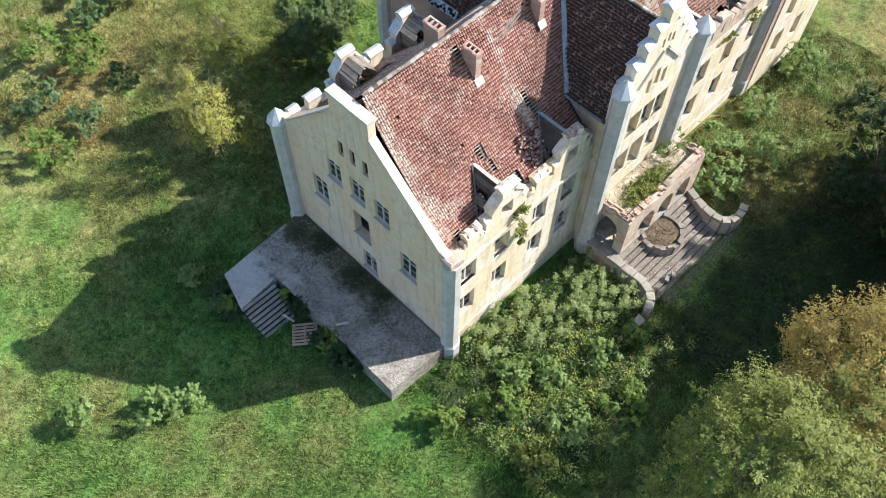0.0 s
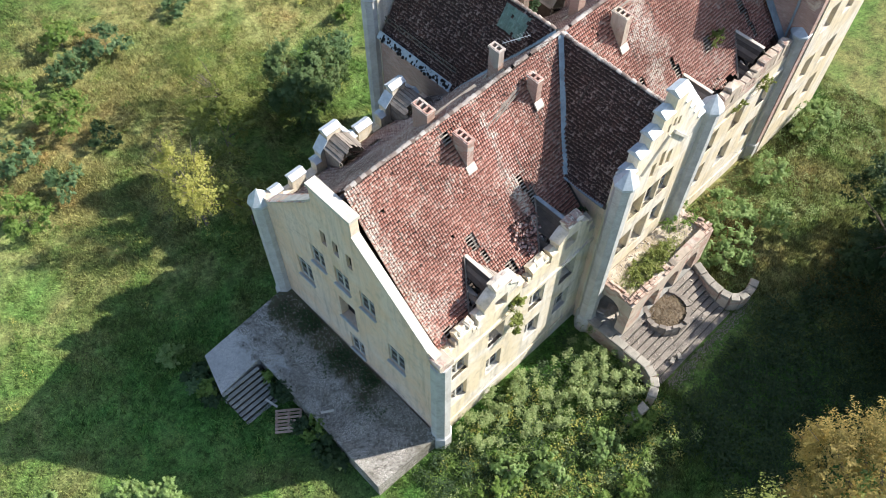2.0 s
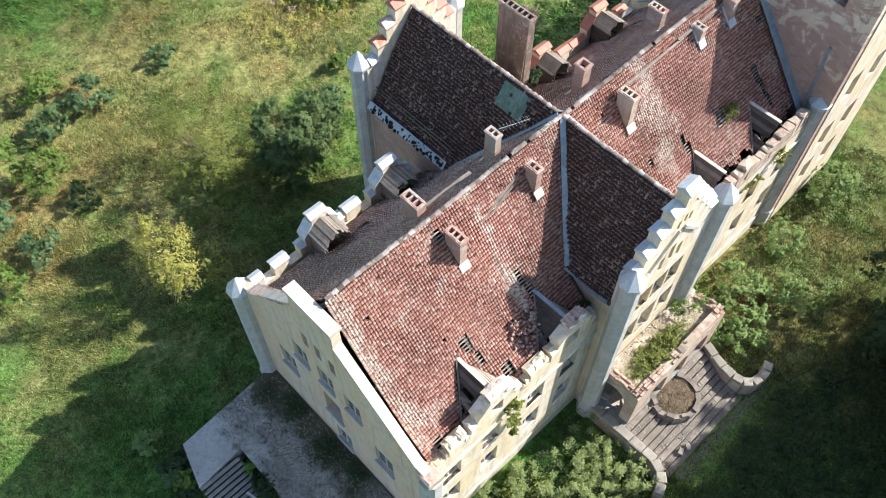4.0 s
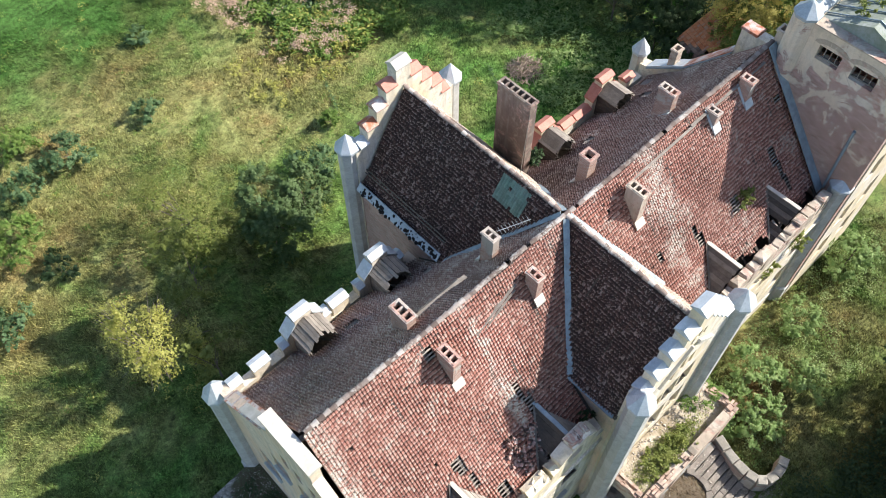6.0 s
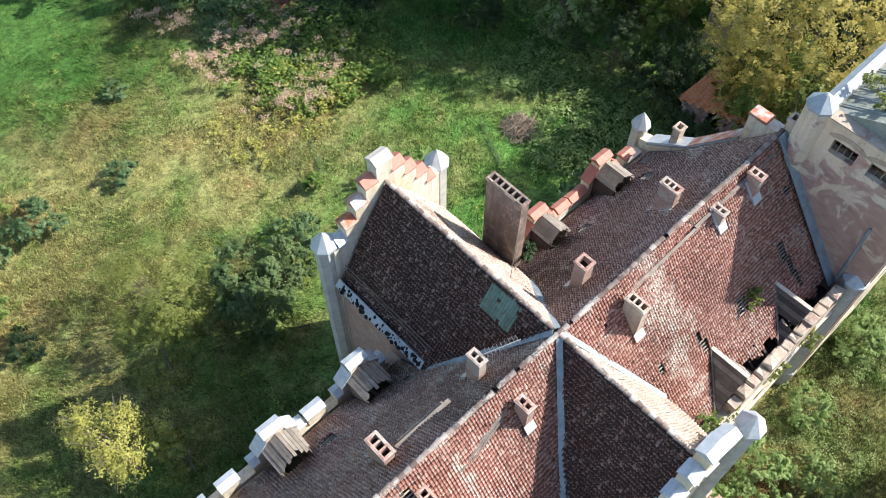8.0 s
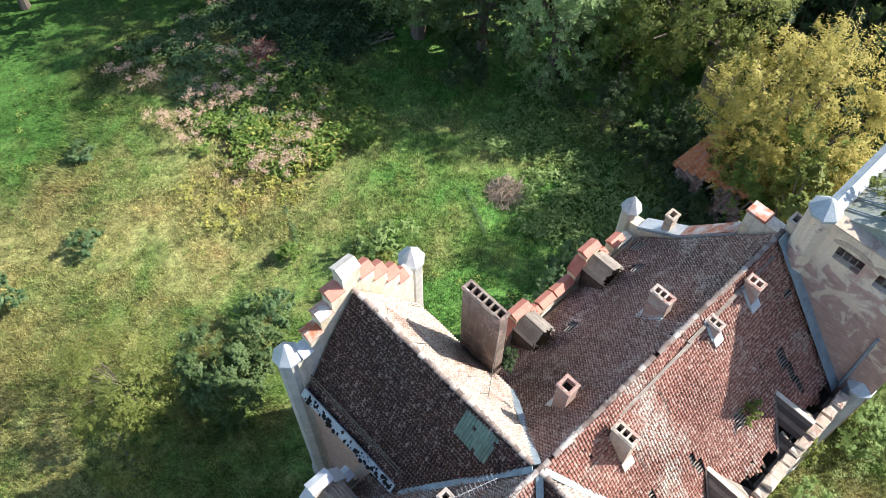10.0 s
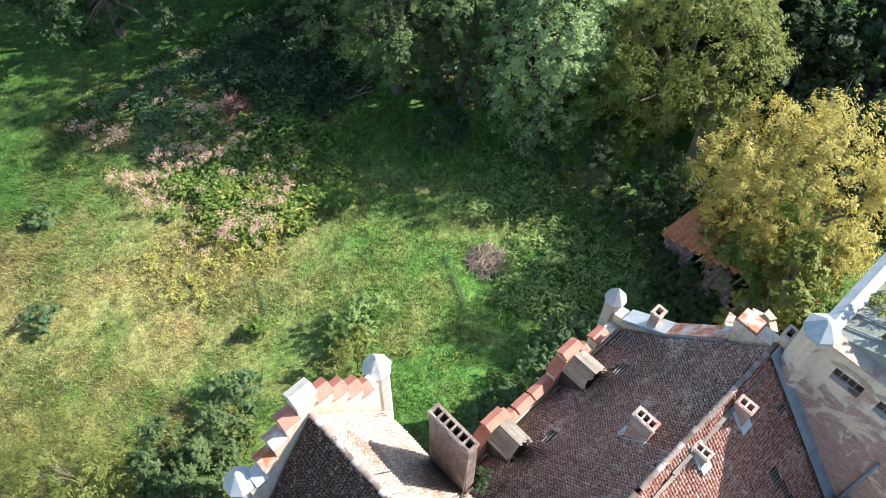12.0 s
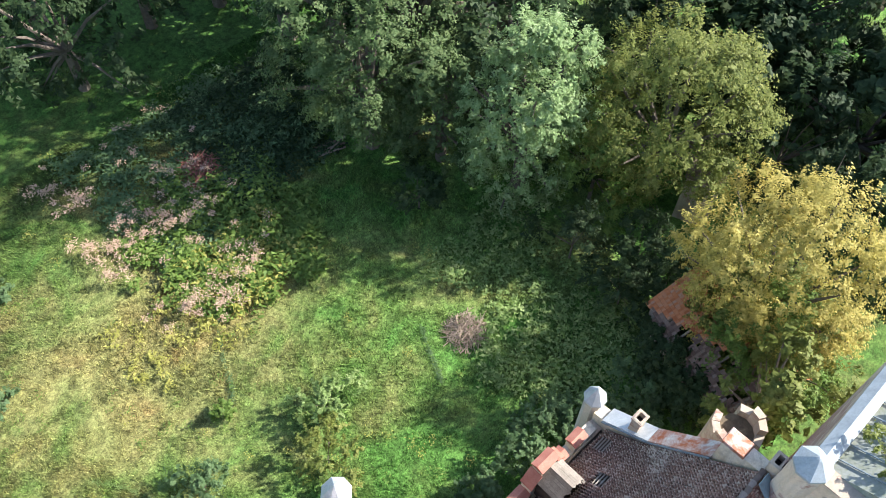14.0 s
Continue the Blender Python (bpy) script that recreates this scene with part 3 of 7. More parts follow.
def ground_sheet():
    far = [-900, -450, -240, -150, -100]
    xs = np.array(far + list(np.arange(-70, 91, 1.0)) + [120, 170, 260, 480, 900])
    ys = np.array(far + list(np.arange(-60, 91, 1.0)) + [120, 170, 260, 480, 900])
    X, Y = np.meshgrid(xs, ys)
    Z = ground_z(X, Y)
    n = len(xs)
    vs = np.stack([X, Y, Z], -1).reshape(-1, 3)
    fs = [(j * n + i, j * n + i + 1, (j + 1) * n + i + 1, (j + 1) * n + i) for j in range(len(ys) - 1) for i in range(n - 1)]
    me = bpy.data.meshes.new("ground")
    me.from_pydata(vs.tolist(), [], fs)
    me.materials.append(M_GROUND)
    me.polygons.foreach_set("use_smooth", [True] * len(fs))
    return tagged(new("ground", me), "overgrown meadow with green and dry yellow grass", "meadow", kind="structure")


ground_sheet()

# ---- the manor house ----
house = root("manor_house", (RX, RY, G0), "derelict ochre manor house with red tile roofs and stepped gables", "house")

WIN_W, WIN_H = 1.0, 1.65
win_frame = None


def window_meshes():
    g = Geo()
    w, h, t = WIN_W / 2, WIN_H / 2, 0.07
    g.box(-w, -w + t, -0.04, 0.04, -h, h).box(w - t, w, -0.04, 0.04, -h, h)
    g.box(-w + t, w - t, -0.04, 0.04, h - t, h).box(-w + t, w - t, -0.04, 0.04, -h, -h + t)
    g.box(-0.045, 0.045, -0.045, 0.045, -h + t, h - t)
    g.box(-w + t, -0.045, -0.035, 0.035, 0.26, 0.33).box(0.045, w - t, -0.035, 0.035, 0.26, 0.33)
    g.box(-w + t, -0.045, -0.02, 0.02, -0.28, -0.25).box(0.045, w - t, -0.02, 0.02, -0.28, -0.25)
    fr = mesh_of("frame", g.v, g.f, M_FRAME)
    p = Geo().box(-w + t, -0.045, -0.006, 0.006, -h + t, h - t)
    pane = mesh_of("pane", p.v, p.f, M_GLASS)
    s = Geo().cbox(-w - 0.07, w + 0.07, -0.09, 0.08, -h - 0.06, -h, 0.02)
    sill = mesh_of("sill", s.v, s.f, M_PIL)
    return fr, pane, sill


FRAME, PANE, SILL = window_meshes()


def window_at(pos, facing, sx=1.0, sz=1.0, glazed=(True, True), frame_on=True):
    """A window in its opening. facing: degrees about z; the outside is towards local -y."""
    m = Matrix.Translation(pos) @ Matrix.Rotation(radians(facing), 4, 'Z') @ Matrix.Diagonal((sx, 1, sz, 1))
    win = new("window")
    win.parent = house
    win.matrix_basis = Matrix.Translation(-ORG[house]) @ m
    win.empty_display_size = 0.2
    for nm, me, k in (("frame", FRAME, frame_on), ("sill", SILL, True)):
        if k:
            o = new(nm, me)
            o.parent = win
            if nm == "sill":
                o.location = (0, -0.14, 0)
    for k, on in enumerate(glazed):
        if on and frame_on:
            o = new("pane", PANE)
            o.parent = win
            o.location = ((WIN_W / 2 - 0.025) * k, 0, 0)
    return win


def opening(u, z, w, h):
    return (u - w / 2, u + w / 2, z - h / 2, z + h / 2)


# west gable wall, facing -x
GW0, GW1 = 0.06, 0.44
gable_top = interp([(0.2, 8.35), (0.85, 8.5), (4.62, 12.0), (4.63, 12.95), (6.93, 12.95), (6.94, 12.0), (10.5, 8.5), (11.0, 8.35)])
W_WIN = [(8.63, 5.15, 1.0, 1.6), (2.71, 5.0, 1.0, 1.6), (5.8, 4.95, 1.05, 1.75), (7.32, 7.67, 0.9, 1.35), (5.8, 7.65, 0.9, 1.35), (4.25, 7.58, 0.9, 1.35), (5.5, 2.15, 0.95, 1.5)]
W_SLIT = [(6.59, 9.87, 0.32, 0.95), (5.85, 9.9, 0.32, 0.95), (5.06, 9.88, 0.32, 0.95)]
g = wall_geo(Geo(), 'y', GW0, GW1, G0, gable_top, 0.2, 10.98, [opening(*w) for w in W_WIN + W_SLIT], (0.85, 4.62, 4.63, 6.93, 6.94, 10.5))
wall_w = part("gable_wall", g, M_OCHRE, house, "ochre plastered west gable with stained surface")
for k, (y, z, w, h) in enumerate(W_WIN):
    window_at((GW0 + 0.12, y, z), -90, w / WIN_W, h / WIN_H, (k not in (2,), k not in (2, 6)), k != 2)
# a near-black sheet in each slit stands in for the unlit attic
for y, z, w, h in W_SLIT:
    part("slit_backing", Geo().box(GW0 + 0.14, GW0 + 0.17, y - w / 2, y + w / 2, z - h / 2, z + h / 2), M_SOOT_DARK, wall_w, "black sheet painted in for the dark attic")
# coping on the gable
for a, b in (((0.75, 8.42), (4.62, 12.02)), ((10.41, 8.42), (6.94, 12.02))):
    (ya, za), (yb, zb) = a, b
    cop = Geo().prism([(ya, za - 0.02), (yb, zb - 0.02), (yb, zb + 0.1), (ya, za + 0.1)], 0.03, 0.42, 'x')
    part("coping", cop, M_COPE, wall_w, "white rendered sloping coping")
cop = Geo().prism([(4.55, 12.95), (7.0, 12.95), (7.0, 13.1), (4.55, 13.1)], 0.0, 0.5, 'x')
part("coping", cop, M_COPE, wall_w, "white rendered gable coping")
fl = Geo()
for k in range(5):
    y = 10.35 - 0.62 * k
    fl.prism([(y, 8.62 + 0.61 * k), (y - 0.6, 8.62 + 0.61 * k + 0.575), (y - 0.6, 8.65 + 0.61 * k + 0.575), (y, 8.65 + 0.61 * k)], -0.03, 0.56, 'x')
part("flashing", fl, M_RUST, wall_w, "rust-stained sheet flashing")

# long walls: front (y about 0.42) and back (y about 11.0)
FY0, FY1, BY0, BY1 = 0.42, 0.95, 10.55, 11.05
EAVE = 7.55
EX = 24.25                                # inner face of the east gable
F_XW = [1.5, 3.62, 6.1, 8.1]
F_XE = [16.3, 18.45, 20.7, 22.95]
flat = lambda z: (lambda u: z)
for nm, x0, x1, xs in (("front_wall", 0.15, 9.5, F_XW), ("front_wall", 14.6, EX + 0.4, F_XE)):
    hs = [opening(x, 5.55, 0.95, 1.5) for x in xs] + [opening(x, 2.9, 0.95, 1.6) for x in xs]
    w = part(nm, wall_geo(Geo(), 'x', FY0, FY1, G0, flat(EAVE), x0, x1, hs), M_WHITE, house, "sunlit pale ochre front wall, plaster flaking")
    for x in xs:
        gl = rng.random()
        window_at((x, FY0 + 0.25, 5.55), 0, 0.95, 1.5 / WIN_H, (gl > 0.4, gl > 0.7), gl > 0.25)
        window_at((x, FY0 + 0.25, 2.9), 0, 0.95, 1.6 / WIN_H, (gl > 0.5, gl < 0.7), gl < 0.85)
    part("cornice", Geo().box(x0, x1, FY0 - 0.09, FY0 - 0.003, 6.62, 6.78), M_WHITE, w, "moulded plaster cornice")
    part("plinth", Geo().box(x0, x1, FY0 - 0.06, FY0 - 0.003, G0, 0.75), M_WHITE, w, "plain plaster plinth")
for x0, x1 in ((0.15, 9.5), (14.6, EX + 0.4)):
    part("back_wall", wall_geo(Geo(), 'x', BY0, BY1, G0, flat(EAVE), x0, x1, [opening(x, 5.4, 0.95, 1.5) for x in (x0 + 2, x0 + 4.6, x0 + 7)]), M_OCHRE, house, "shaded ochre back wall")
# floors inside
fl = Geo().box(0.44, EX, 0.95, 10.55, 7.2, 7.4).box(0.44, EX, 0.95, 10.55, 3.95, 4.1)
part("attic_floor", fl, M_DARKWOOD, house, "dark attic floorboards")

# cross wing walls
CX0, CX1, CF, CB = 9.5, 14.62, -0.32, 14.35
CE = 9.45
STEPS = [(0.0, 14.35), (0.36, 14.35), (0.361, 13.6), (0.9, 13.6), (0.901, 12.9), (1.43, 12.9), (1.431, 12.2), (1.96, 12.2), (1.961, 11.5), (2.6, 11.5)]


def step_top(x):
    return float(np.interp(abs(x - RX), [p[0] for p in STEPS], [p[1] for p in STEPS]))


cuts = [RX + s * p[0] for p in STEPS for s in (-1, 1)]
C_WIN = [(10.95, 5.5, 0.9, 1.5), (13.3, 5.5, 0.9, 1.6), (12.1, 5.35, 1.0, 2.0), (11.15, 8.1, 0.85, 1.5), (13.05, 8.1, 0.85, 1.5), (12.1, 8.1, 0.85, 1.5)]
C_SLIT = [(11.55, 10.2, 0.3, 0.9), (12.07, 10.5, 0.3, 1.0), (12.6, 10.2, 0.3, 0.9), (11.75, 12.6, 0.18, 0.5), (12.07, 12.75, 0.18, 0.5), (12.4, 12.6, 0.18, 0.5)]
g = wall_geo(Geo(), 'x', CF, CF + 0.5, G0, step_top, CX0 - 0.03, CX1 + 0.03, [opening(*w) for w in C_WIN + C_SLIT] + [opening(12.1, 2.0, 1.4, 2.5)], cuts)
cwall = part("stepped_gable", g, M_WHITE, house, "pale stepped front gable in full sun")
for x, z, w, h in C_WIN:
    gl = rng.random()
    window_at((x, CF + 0.24, z), 0, w / WIN_W, h / WIN_H, (gl > 0.4, gl > 0.5), gl > 0.2)
g = wall_geo(Geo(), 'x', CB - 0.5, CB, G0, step_top, CX0 - 0.03, CX1 + 0.03, [opening(x, z, 0.9, 1.5) for x in (10.9, 13.2) for z in (2.9, 5.5, 8.1)], cuts)
bwall = part("stepped_gable", g, M_WHITE, house, "pale stepped back gable with red sheet caps")


def step_caps(parent, y0, y1, mats, label, outward):
    """A small saddle cap on each step of a gable."""
    tops = [(-2.35, -1.961, 11.5), (-1.96, -1.431, 12.2), (-1.43, -0.901, 12.9), (-0.9, -0.361, 13.6), (-0.36, 0.36, 14.35), (0.361, 0.9, 13.6), (0.901, 1.43, 12.9), (1.431, 1.96, 12.2), (1.961, 2.35, 11.5)]
    for k, (a, b, z) in enumerate(tops):
        ym = (y0 + y1) / 2
        e = 0.07
        poly = [(y0 - e, z), (y1 + e, z), (y1 + e, z + 0.05), (ym, z + 0.26), (y0 - e, z + 0.05)]
        part("gable_cap", Geo().prism(poly, RX + a - 0.04, RX + b + 0.03, 'x'), mats[k], parent, label[k])


step_caps(cwall, CF, CF + 0.5, [M_CAP] * 9, ["pale sheet-metal step cap"] * 9, -1)
step_caps(bwall, CB - 0.5, CB, [M_CAP, M_RUST, M_RUST, M_REDCAP, M_COPE, M_REDCAP, M_REDCAP, M_REDCAP, M_REDCAP],
          ["pale sheet step cap", "rusted step cap", "rusted step cap", "red sheet step cap", "peeling pale step cap"] + ["red sheet step cap"] * 4, 1)
# hood moulding on the sunlit front gable
hood = Geo()
for s in (-1, 1):
    hood.beam((RX + s * 0.15, CF - 0.05, 12.15), (RX + s * 1.45, CF - 0.05, 10.75), 0.1, 0.12)
part("hood_moulding", hood, M_COPE, cwall, "raised plaster moulding")
# side walls of the wing
for x0, x1 in ((CX0, CX0 + 0.45), (CX1 - 0.45, CX1)):
    part("wing_wall", wall_geo(Geo(), 'y', x0, x1, G0, flat(CE), 7.0, CB - 0.5, []), M_BRICKY, house, "wing side wall with plaster off the brick")
    part("wing_wall", wall_geo(Geo(), 'y', x0, x1, G0, flat(CE - 0.3), CF + 0.5, 3.6, []), M_OCHRE, house, "narrow wing return wall, ochre plaster")


def pinnacle(x, y, r, base, z_shaft, z_tip, mat, label, base_z=G0):
    """An eight-sided corner shaft with a moulded base and a pointed sheet cap."""
    g = Geo().ring(x, y, [(r * 1.2, base_z), (r * 1.2, base), (r, base + 0.12), (r, z_shaft - 0.12), (r * 1.08, z_shaft)])
    sh = part("pinnacle", g, mat, house, label)
    c = Geo().ring(x, y, [(r * 1.22, z_shaft), (r * 1.24, z_shaft + 0.12), (0.05, z_tip), (0.02, z_tip + 0.05)])
    part("pinnacle_cap", c, M_CAP, sh, "pale faceted sheet-metal cap")
    return sh


for x, y, tip in ((9.5, -0.36, 12.1), (15.02, -0.34, 12.05), (9.4, 14.32, 12.15), (15.1, 14.46, 11.9)):
    pinnacle(x, y, 0.42, 0.9, tip - 0.75, tip, M_PIL, "tall grey octagonal corner shaft")
pinnacle(-0.02, 11.05, 0.42, 0.9, 8.0, 8.8, M_PIL, "grey octagonal corner shaft")
pinnacle(24.56, 11.34, 0.36, 0.9, 8.55, 9.32, M_COPE, "white octagonal corner shaft")
pinnacle(24.32, 0.43, 0.42, 0.9, 8.75, 9.25, M_PIL, "octagonal corner shaft with white cap")
# square front corner pier
pier = part("corner_pier", Geo().ring(0.28, 0.28, [(0.52, G0), (0.52, 0.9), (0.44, 1.0), (0.44, 8.0)], 8), M_PIL, house, "grey rendered corner shaft, broken off at the top")
part("pier_head", Geo().cbox(-0.06, 0.62, -0.04, 0.62, 8.0, 8.38, 0.06, None, 0.03), M_RUIN, pier, "crumbling brick head")

# ---- parapets with merlons and dormer gables ----
def merlon(parent, x0, x1, y0, y1, z0, z1, mat, cap, label=""):
    m = part("merlon", Geo().cbox(x0, x1, y0, y1, z0, z1, 0.05, None, 0.03, rng), mat, parent)
    ym, e = (y0 + y1) / 2, 0.05
    part("merlon_cap", Geo().prism([(y0 - e, z1), (y1 + e, z1), (y1 + e, z1 + 0.05), (ym, z1 + 0.2), (y0 - e, z1 + 0.05)], x0 - e, x1 + e, 'x'), cap, m, label)


def dormer_gable(parent, xc, hw, y0, y1, ztop, mat, cap, label, hole=True):
    """The small stepped wall that fronts a dormer, with its window and sloping caps."""
    z0 = EAVE - 0.004
    top = interp([(xc - hw, 8.35), (xc - hw + 0.3, 8.35), (xc - hw + 0.301, 8.75), (xc - 0.38, ztop - 0.35), (xc - 0.379, ztop), (xc + 0.379, ztop), (xc + 0.38, ztop - 0.35), (xc + hw - 0.301, 8.75), (xc + hw - 0.3, 8.35), (xc + hw, 8.35)])
    cu = [xc + s * k for s in (-1, 1) for k in (hw - 0.3, hw - 0.301, 0.38, 0.379)]
    dg = part("dormer_gable", wall_geo(Geo(), 'x', y0, y1, z0, top, xc - hw, xc + hw, [opening(xc, 8.15, 0.7, 1.0)] if hole else [], cu), mat, parent)
    ym, e = (y0 + y1) / 2, 0.05
    part("gable_cap", Geo().prism([(y0 - e, ztop), (y1 + e, ztop), (y1 + e, ztop + 0.05), (ym, ztop + 0.2), (y0 - e, ztop + 0.05)], xc - 0.43, xc + 0.43, 'x'), cap, dg, label)
    for s in (-1, 1):
        a, b = (xc + s * (hw - 0.28), 8.78), (xc + s * 0.4, ztop - 0.33)
        part("sloping_cap", Geo().prism([a, b, (b[0], b[1] + 0.09), (a[0], a[1] + 0.09)], y0 - e, y1 + e, 'y'), cap, dg, label)
        xa, xb = sorted((xc + s * (hw - 0.31), xc + s * (hw + 0.04)))
        part("shoulder_cap", Geo().prism([(y0 - e, 8.352), (y1 + e, 8.352), (y1 + e, 8.4), (ym, 8.55), (y0 - e, 8.4)], xa, xb, 'x'), cap, dg, label)
    return dg


def parapet(name, x0, x1, y0, y1, merlons, dormers, mat, cap, label, cap_label):
    g = Geo().prism([(x0, EAVE), (x1, EAVE), (x1, 7.82), (x0, 7.82)], y0, y1, 'y')
    pp = part(name, g, mat, house, label)
    for a, b, z in merlons:
        merlon(pp, a, b, y0, y1, 7.824, z, mat, cap, cap_label)
    for xc, hw, zt in dormers:
        dormer_gable(pp, xc, hw, y0 - 0.006, y1 + 0.006, zt, mat, cap, cap_label)
    return pp


front_par = parapet("parapet", 0.52, 9.05, FY0, FY0 + 0.42, [(1.35, 2.1, 8.3), (5.5, 6.35, 8.35)], [(3.68, 1.25, 9.6), (7.85, 1.2, 9.5)], M_WHITE, M_WHITE, "broken white front parapet", "broken mortar cap")
parapet("parapet", 0.5, 9.0, BY1 - 0.42, BY1, [(0.5, 0.95, 8.3), (1.5, 2.2, 8.35), (5.25, 6.0, 8.5)], [(3.95, 1.15, 9.65), (7.7, 1.15, 9.6)], M_WHITE, M_CAP, "back parapet with white caps", "pale sheet-metal cap")
parapet("parapet", 15.2, 24.0, BY1 - 0.42, BY1, [(18.45, 19.1, 8.4), (19.3, 19.9, 8.35), (22.7, 23.3, 8.3)], [(17.2, 1.1, 9.55), (21.1, 1.15, 9.65)], M_WHITE, M_REDCAP, "back parapet with red caps", "red painted sheet-metal cap")
rag = random.Random(23)
for x in np.arange(0.7, 9.0, 0.24):
    z = 7.82
    for xc in (3.68, 7.85):
        d = abs(x - xc)
        if d < 1.25:
            z = max(z, 8.35 if d > 0.95 else 8.75 if d > 0.5 else 9.55)
    for a, b, zz in ((1.35, 2.1, 8.3), (5.5, 6.35, 8.35)):
        if a < x < b:
            z = zz
    w = rag.uniform(0.16, 0.34)
    part("broken_coping", Geo().cbox(x, x + w, FY0 - rag.uniform(-0.04, 0.05), FY0 + 0.42 - rag.uniform(-0.03, 0.08), z - 0.06, z + rag.uniform(0.05, 0.3), 0.06, None, 0.045, rag), M_RUIN if rag.random() < 0.3 else M_WHITE, front_par)
# the ruined east front parapet: crumbling brick, no caps
pe = part("parapet", Geo().prism([(15.2, EAVE), (23.9, EAVE), (23.9, 7.9), (15.2, 7.9)], FY0, FY0 + 0.45, 'y'), M_RUIN, house, "ruined east front parapet of bare brick")
x = 16.7
while x < 23.6:
    w = rng.uniform(0.28, 0.55)
    h = 0.45 + 0.55 * abs(math.sin(x * 0.78)) + rng.uniform(-0.12, 0.18)
    part("brick_stump", Geo().cbox(x, x + w, FY0 + 0.02, FY0 + 0.43, 7.904, 7.9 + h, 0.05, None, 0.035, rng), M_RUIN, pe)
    x += w + rng.choice((0.012, 0.012, 0.1))

# ---- roofs ----
MAIN = [(0.0, RZ), (3.28, RZ - 1.23 * 3.28), (4.72, 7.98)]
CROSS = [(0.0, RZ), (2.66, RZ - 1.5 * 2.66)]


def arc(prof):
    s = [0.0]
    for (a, za), (b, zb) in zip(prof, prof[1:]):
        s.append(s[-1] + math.hypot(b - a, zb - za))
    return np.array(s)


def on_profile(prof, s):
    d = arc(prof)
    h = np.interp(s, d, [p[0] for p in prof])
    z = np.interp(s, d, [p[1] for p in prof])
    over = np.maximum(s - d[-1], 0)
    (a, za), (b, zb) = prof[-2:]
    q = math.hypot(b - a, zb - za)
    return h + over * (b - a) / q, z + over * (zb - za) / q


def prof_normal(prof, s):
    h0, z0 = on_profile(prof, np.maximum(s - 0.05, 0))
    h1, z1 = on_profile(prof, s + 0.05)
    q = np.hypot(h1 - h0, z1 - z0)
    return -(z1 - z0) / q, (h1 - h0) / q


PLANES = {
    "front": (MAIN, lambda u, h, z: (u, RY - h, z)),
    "back": (MAIN, lambda u, h, z: (u, RY + h, z)),
    "west": (CROSS, lambda u, h, z: (RX - h, u, z)),
    "east": (CROSS, lambda u, h, z: (RX + h, u, z)),
}
TW, TG, TL = 0.115, 0.15, 0.185
ACROSS = np.array([0.0, 0.16, 0.42, 0.64, 1.06]) * TW
RISE = np.array([0.0, 0.05, 0.048, 0.0, 0.002])
ROLL = {"front": 0.5, "back": 1.25, "west": 0.85, "east": 0.6}      # one roll to a tile
NA = len(ACROSS)

# where tiles have slipped off, as (plane, u0, u1, h0, h1)
HOLES = [("front", 3.95, 4.35, 2.72, 2.98), ("front", 4.1, 4.4, 2.95, 3.2), ("front", 7.3, 7.55, 2.35, 2.85), ("front", 7.42, 7.68, 2.8, 3.4),
         ("front", 1.15, 1.55, 4.45, 4.85), ("front", 4.25, 4.5, 3.35, 3.75), ("front", 4.9, 5.35, 4.1, 4.6), ("front", 5.1, 5.38, 0.25, 0.55),
         ("front", 16.95, 17.2, 2.45, 2.8), ("front", 17.1, 17.4, 2.75, 3.15), ("front", 19.3, 19.75, 2.6, 3.1), ("front", 22.15, 22.4, 2.3, 2.8), ("front", 22.3, 22.55, 2.75, 3.3), ("front", 22.45, 22.7, 3.25, 3.75),
         ("front", 14.95, 15.15, 2.35, 2.6), ("front", 23.4, 23.7, 1.2, 1.4),
         ("back", 4.95, 5.55, 3.6, 4.0), ("back", 8.6, 9.0, 3.3, 3.6), ("back", 18.1, 18.7, 3.4, 3.75), ("back", 21.9, 22.4, 3.35, 3.75), ("back", 23.2, 23.8, 4.2, 4.7),
         ("east", 8.0, 8.35, 1.5, 1.75)]
GREEN = (6.9, 8.3, 0.1, 0.66)          # the glass tiles on the west slope: y and h
FRONT_DORMERS = (3.62, 7.66, 17.45, 21.42)
DORM_H, DORM_Z, DORM_W = 3.16, 9.39, 1.2     # where the dormer ridges leave the slope, their height, half the width at the parapet
DORMERS = [("back", 3.35, 4.55, 9.05), ("back", 7.15, 8.3, 9.0), ("back", 16.7, 17.7, 9.1), ("back", 20.55, 21.65, 9.1)]


def inside(plane, u, h):
    d = np.abs(u - RX)
    if plane in ("front", "back"):
        ok = (u > 0.48) & (u < 24.12) & (d > np.minimum(0.82 * h, 2.62) + 0.06)
    elif plane == "west" or plane == "east":
        ok = ((u < RY - h / 0.82 - 0.06) & (u > CF + 0.56)) | ((u > RY + h / 0.82 + 0.06) & (u < CB - 0.56))
    for pl, u0, u1, h0, h1 in HOLES:
        if pl == plane:
            ok &= ~((u > u0) & (u < u1) & (h > h0) & (h < h1))
    for pl, u0, u1, zt in DORMERS:
        if pl == plane:
            ok &= ~((u > u0 + 0.05) & (u < u1 - 0.05) & (h > 3.85))
    if plane == "front":
        for xc in FRONT_DORMERS:
            ok &= ~(np.abs(u - xc) < DORM_W * (h - DORM_H) / (4.72 - DORM_H))
        ok &= ~((u > 18.2) & (h > 4.3 + 0.12 * np.sin(u * 5.0)))
    return ok


